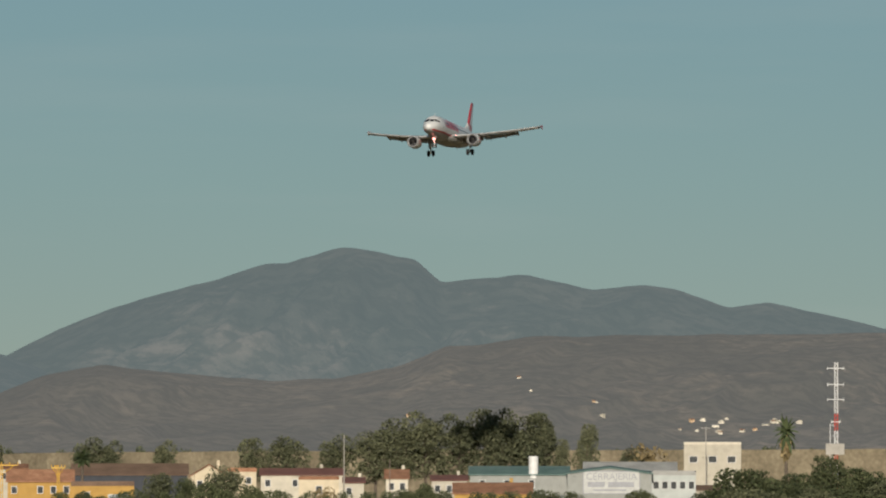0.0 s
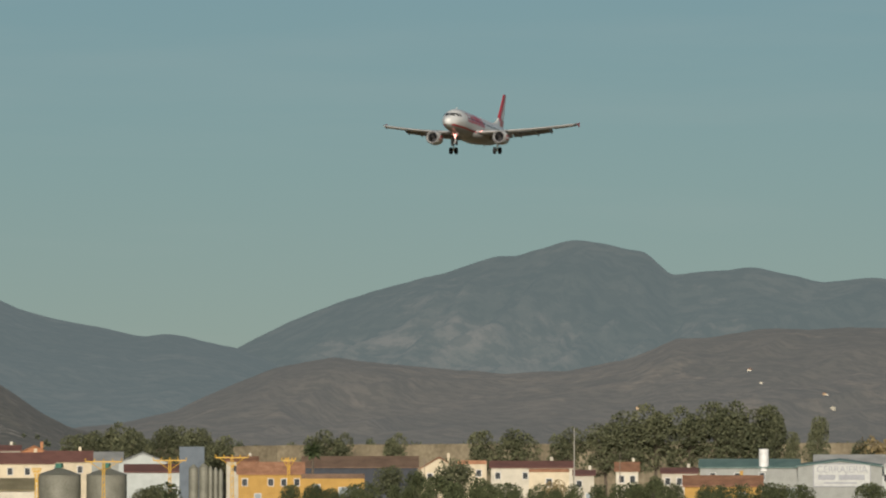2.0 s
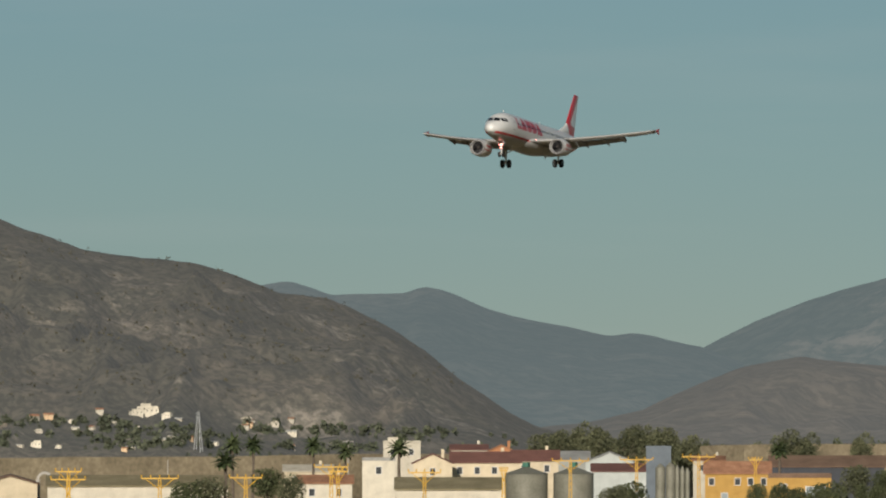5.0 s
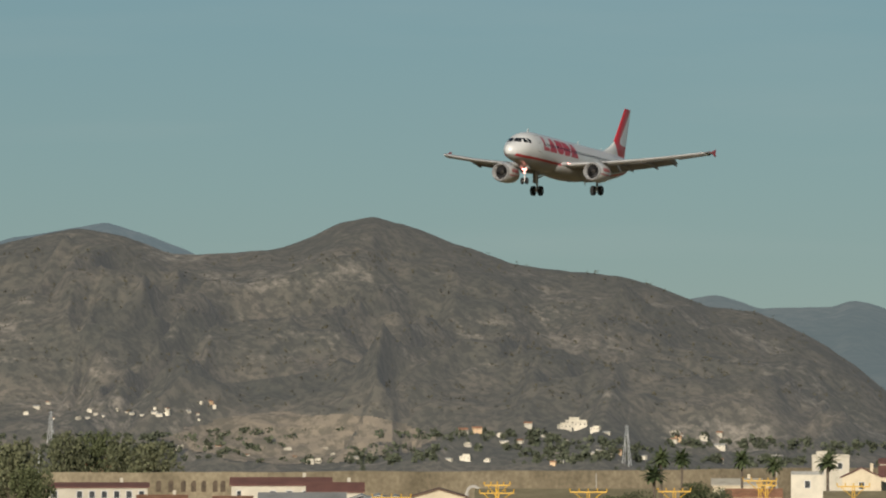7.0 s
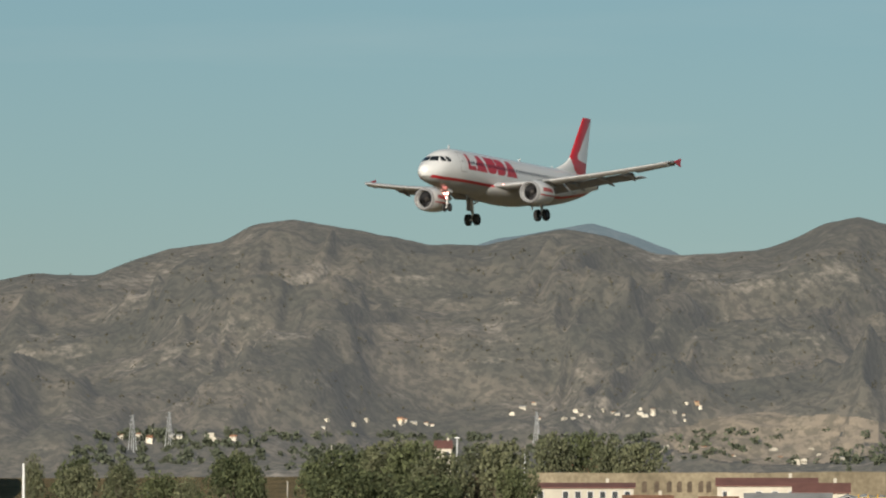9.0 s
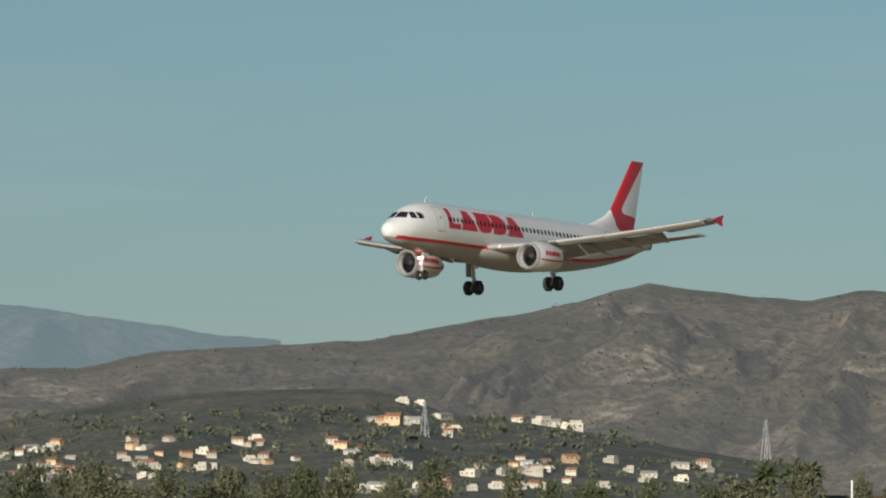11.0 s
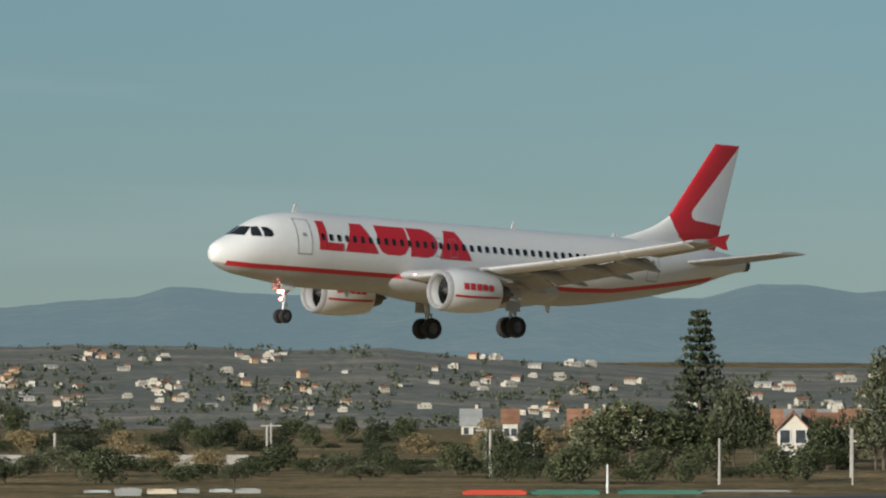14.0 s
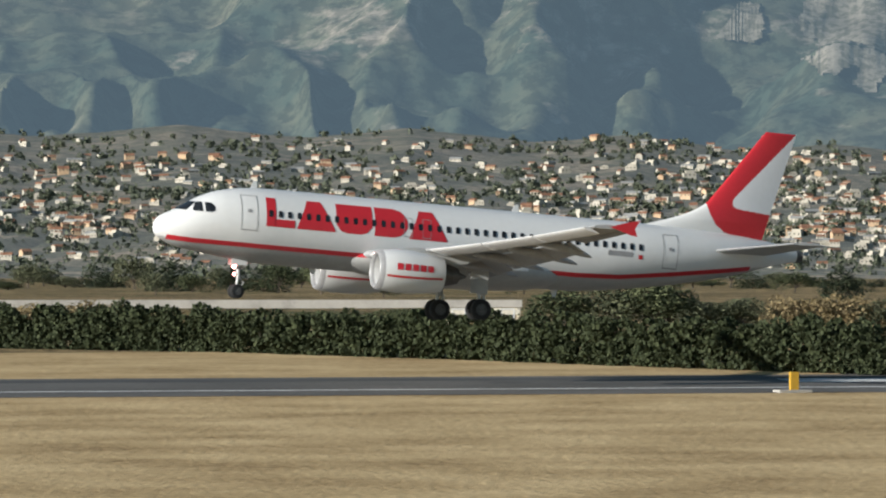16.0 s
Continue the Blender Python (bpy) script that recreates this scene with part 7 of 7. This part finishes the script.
for x, y in ((330, 842), (22, 847), (1160, 835), (1455, 803), (240, 815)):
    u, v = 10937 - x, 417 - y
    d = 159720 / -v
    p = spot(u, 0, d)
    bm = bmesh.new()
    rod(bm, (0, 0, 0), (0, 0, 0.18), 0.05, sides=6), rod(bm, (0, 0, 0.18), (0, 0, 0.34), 0.13, 0.09, 10)
    t = part("runway_edge_light", bm, M_POLEWHITE, None)
    t.matrix_basis = pose(p.x, p.y, 0.03)
    tagged(t, "small white runway edge light", "runway light", "runway edge lights")

# paler grey-green leaves: distance haze put into the base colour
M_FARLEAF = leaf_material("hazed_far_leaves", (0.055, 0.066, 0.044), (0.105, 0.115, 0.076))
M_SCRUBLEAF = leaf_material("scrub_leaves", (0.040, 0.040, 0.026), (0.085, 0.078, 0.052))



def parked_car(u, v, d, turn, material, label):
    t = tagged(new("parked_car"), label, "car", "cars parked in the town")
    zg, p = float(ground_z(d)), spot(u, 0, d)
    t.matrix_basis = Matrix.LocRotScale((p.x, p.y, zg), Euler((0, 0, radians(AZ0) + u / F - math.pi / 2 + turn)), None)
    bm = bmesh.new()
    prof = [(-2.1, 0.3), (2.1, 0.3), (2.15, 0.75), (1.3, 0.92), (0.75, 1.42), (-1.35, 1.45), (-2.05, 0.95)]
    loft(bm, [[(x, y, z_) for x, z_ in prof] for y in (-0.85, 0.85)])
    part("body", bm, material, t)
    for x0, x1 in ((-1.5, -0.35), (-0.25, 0.85)):
        for y in (-0.86, 0.83):
            bm = bmesh.new()
            box(bm, x0, x1, y, y + 0.03, 0.95, 1.33)
            part("side_window", bm, M_PANE, t)
    for x in (-1.35, 1.35):
        for y in (-0.9, 0.72):
            bm = bmesh.new()
            rod(bm, (x, y, 0.32), (x, y + 0.18, 0.32), 0.32, sides=14)
            part("wheel", bm, M_TYRE, t)


M_CARWHITE = paint("white_car_paint", (0.62, 0.63, 0.63), 0.3)
parked_car(92, -190, 1150, 0.1, M_CARWHITE, "white car parked before the low houses")
parked_car(20, -193, 1150, -0.2, M_CARWHITE, "white car parked beside a white house")

# scrub and trees of the far slopes, too many to count
def woods(name, hill_name, n, u0, u1, v0, v1, size, material, label, seed, per=34):
    r = np.random.default_rng(seed)
    qs = []
    for k in range(n):
        u, v = u0 + (u1 - u0) * r.random(), v0 + (v1 - v0) * r.random()
        if value_noise(np.array([u / 130.0]), np.array([v / 7.0]), seed)[0] < 0.5:
            continue
        p = on_hill(hill_name, u, v)
        if (p.z - EYE_Z) / math.hypot(p.x, p.y) * F < v - 1.5:
            continue
        s = size * (0.5 + r.random())
        q, f = leaf_cloud([(p.x, p.y, p.z + s * 0.7), (p.x + s * 0.4, p.y, p.z + s * 0.5)], [s * 0.8, s * 0.6], per, s * 0.44, int(r.integers(1 << 30)))
        qs.append(q)
    q = np.concatenate(qs)
    tagged(new(name, cloud_mesh(name, q, np.arange(len(q)).reshape(-1, 4), material)), label, "woods", kind="stuff")


woods("villa_woods", VH, 4600, 7300, 3700, -185, -20, 1.2, M_FARLEAF, "dark trees between the hillside villas", 4, 22)
woods("suburb_woods", SU, 8000, 13100, 7250, -230, -70, 1.1, M_FARLEAF, "trees between the suburb houses", 5, 20)
woods("town_woods", SU, 3400, 13100, 10900, -160, 40, 1.15, M_FARLEAF, "dark trees between the town houses", 6)
woods("hill_foot_woods", B, 1800, 3500, 1100, -160, -95, 1.5, M_FARLEAF, "scattered trees at the foot of the brown hills", 7)
woods("hill_scrub", B, 7000, 5500, 1150, -60, 230, 0.8, M_SCRUBLEAF, "dark scrub dotted over the brown hills", 8, 6)


# ---------------------------------------------------------------- a small bird that flits past close to the camera
M_PLUME = surface("buff_feathers", [(0.35, (0.13, 0.11, 0.08)), (0.65, (0.36, 0.32, 0.25))], 14.0, 0.85)
bird = tagged(new("bird"), "small buff bird in flight with spread wings", "bird")
bm = bmesh.new()
loft(bm, [[(x, y * 0.9, z) for x, y, z in ring(xx, 0, zz, r, r, 10)] for xx, zz, r in ((-0.075, 0.012, 0.004), (-0.06, 0.014, 0.014), (-0.04, 0.008, 0.016), (-0.01, 0, 0.024), (0.03, -0.002, 0.021), (0.06, 0, 0.01), (0.075, 0.002, 0.005))])
part("body", bm, M_PLUME, bird, smooth=True)
bm = bmesh.new()
loft(bm, [[(0.06, -0.008, z), (0.06, 0.008, z), (0.125, 0.022, z + 0.002), (0.125, -0.022, z + 0.002)] for z in (0.0, 0.003)])
part("tail", bm, M_PLUME, bird)
for sd in (-1, 1):
    bm = bmesh.new()
    loft(bm, [[(-0.02, sd * 0.015, z), (-0.035, sd * 0.07, z + 0.02), (-0.01, sd * 0.135, z + 0.03), (0.03, sd * 0.12, z + 0.028), (0.045, sd * 0.06, z + 0.014), (0.03, sd * 0.015, z)] for z in (0.006, 0.010)])
    part("wing", bm, M_PLUME, bird)


FLIGHT = [  # seconds, place over the airfield, bank, pitch, heading
    (0.0, 1251.3, 303.0, 58.56, 1.61, 4.2, 0.0), (0.5, 1215.5, 303.0, 57.28, 1.53, 4.31, 0.0), (1.0, 1180.6, 303.6, 55.85, 1.05, 4.27, 0.0),
    (1.5, 1143.5, 303.0, 54.57, 0.88, 4.25, 0.0), (2.0, 1105.6, 303.0, 53.1, -0.03, 4.28, 0.03), (2.5, 1067.0, 302.0, 51.67, -0.45, 4.3, 0.07),
    (3.0, 1030.2, 302.1, 50.17, 0.28, 4.32, 0.1), (5.5, 853.5, 301.8, 43.26, -0.18, 4.32, -0.4), (6.0, 815.4, 301.7, 41.77, -0.41, 4.34, -0.4),
    (6.5, 777.5, 300.0, 40.34, -0.5, 4.11, -0.4), (7.0, 741.1, 300.2, 38.96, -0.36, 3.91, -0.4), (7.5, 706.2, 299.9, 37.57, 0.26, 3.88, -0.38),
    (8.0, 668.3, 299.4, 36.02, 1.58, 3.69, -0.35), (8.5, 634.5, 299.4, 34.48, 2.31, 3.39, -0.33), (9.0, 597.8, 299.8, 32.77, 2.79, 3.38, -0.3),
    (9.5, 562.1, 299.2, 31.01, 3.0, 3.5, -0.3), (10.0, 525.4, 299.4, 29.12, 2.16, 3.54, -0.3), (10.2, 510.4, 299.3, 28.42, 2.44, 3.53, -0.3),
    (12.3, 356.3, 298.7, 21.18, 1.37, 2.95, -0.5), (12.5, 342.0, 298.7, 20.46, 1.14, 2.99, -0.5), (13.0, 304.5, 298.5, 18.49, 0.86, 3.03, -0.5),
    (13.5, 270.1, 298.4, 16.96, 0.8, 3.0, -0.4), (14.0, 232.6, 298.4, 15.16, 0.8, 3.33, -0.2), (14.5, 199.5, 300.9, 13.55, 0.75, 3.88, -0.2),
    (15.0, 173.6, 320.4, 11.55, 1.52, 4.38, -0.4), (15.5, 156.9, 356.3, 9.22, 1.58, 5.12, -0.4), (16.0, 120.2, 358.7, 7.83, 1.27, 5.21, -1.2)]


BIRD = [(0.0, 1200, 2600, 62, 0, 0), (2.9, 820, 760, 40, 10, 60), (3.1, 726, 540, 38, -60, 80), (3.2, 857, 284, 36, -70, 140), (3.4, 1100, -150, 36, -30, 190), (5.0, 4200, -500, 60, 0, 200), (16.0, 5200, -700, 60, 0, 200)]


def motions():
    walk(bird, [(t, Matrix.Translation(spot(u, v, d)) @ pose(0, 0, 0, roll, 0, turn)) for t, u, v, d, roll, turn in BIRD])
    table = np.array(FLIGHT)
    times = sorted(set(np.arange(0, 16.01, 0.5).round(2)) | set(table[:, 0]))
    rows = []
    for t in times:
        x, y, z, bank, pitch, head = (float(np.interp(t, table[:, 0], table[:, k])) for k in range(1, 7))
        rows.append((float(t), pose(x, y, z, -bank, pitch, head)))
    walk(jet, rows)


motions()
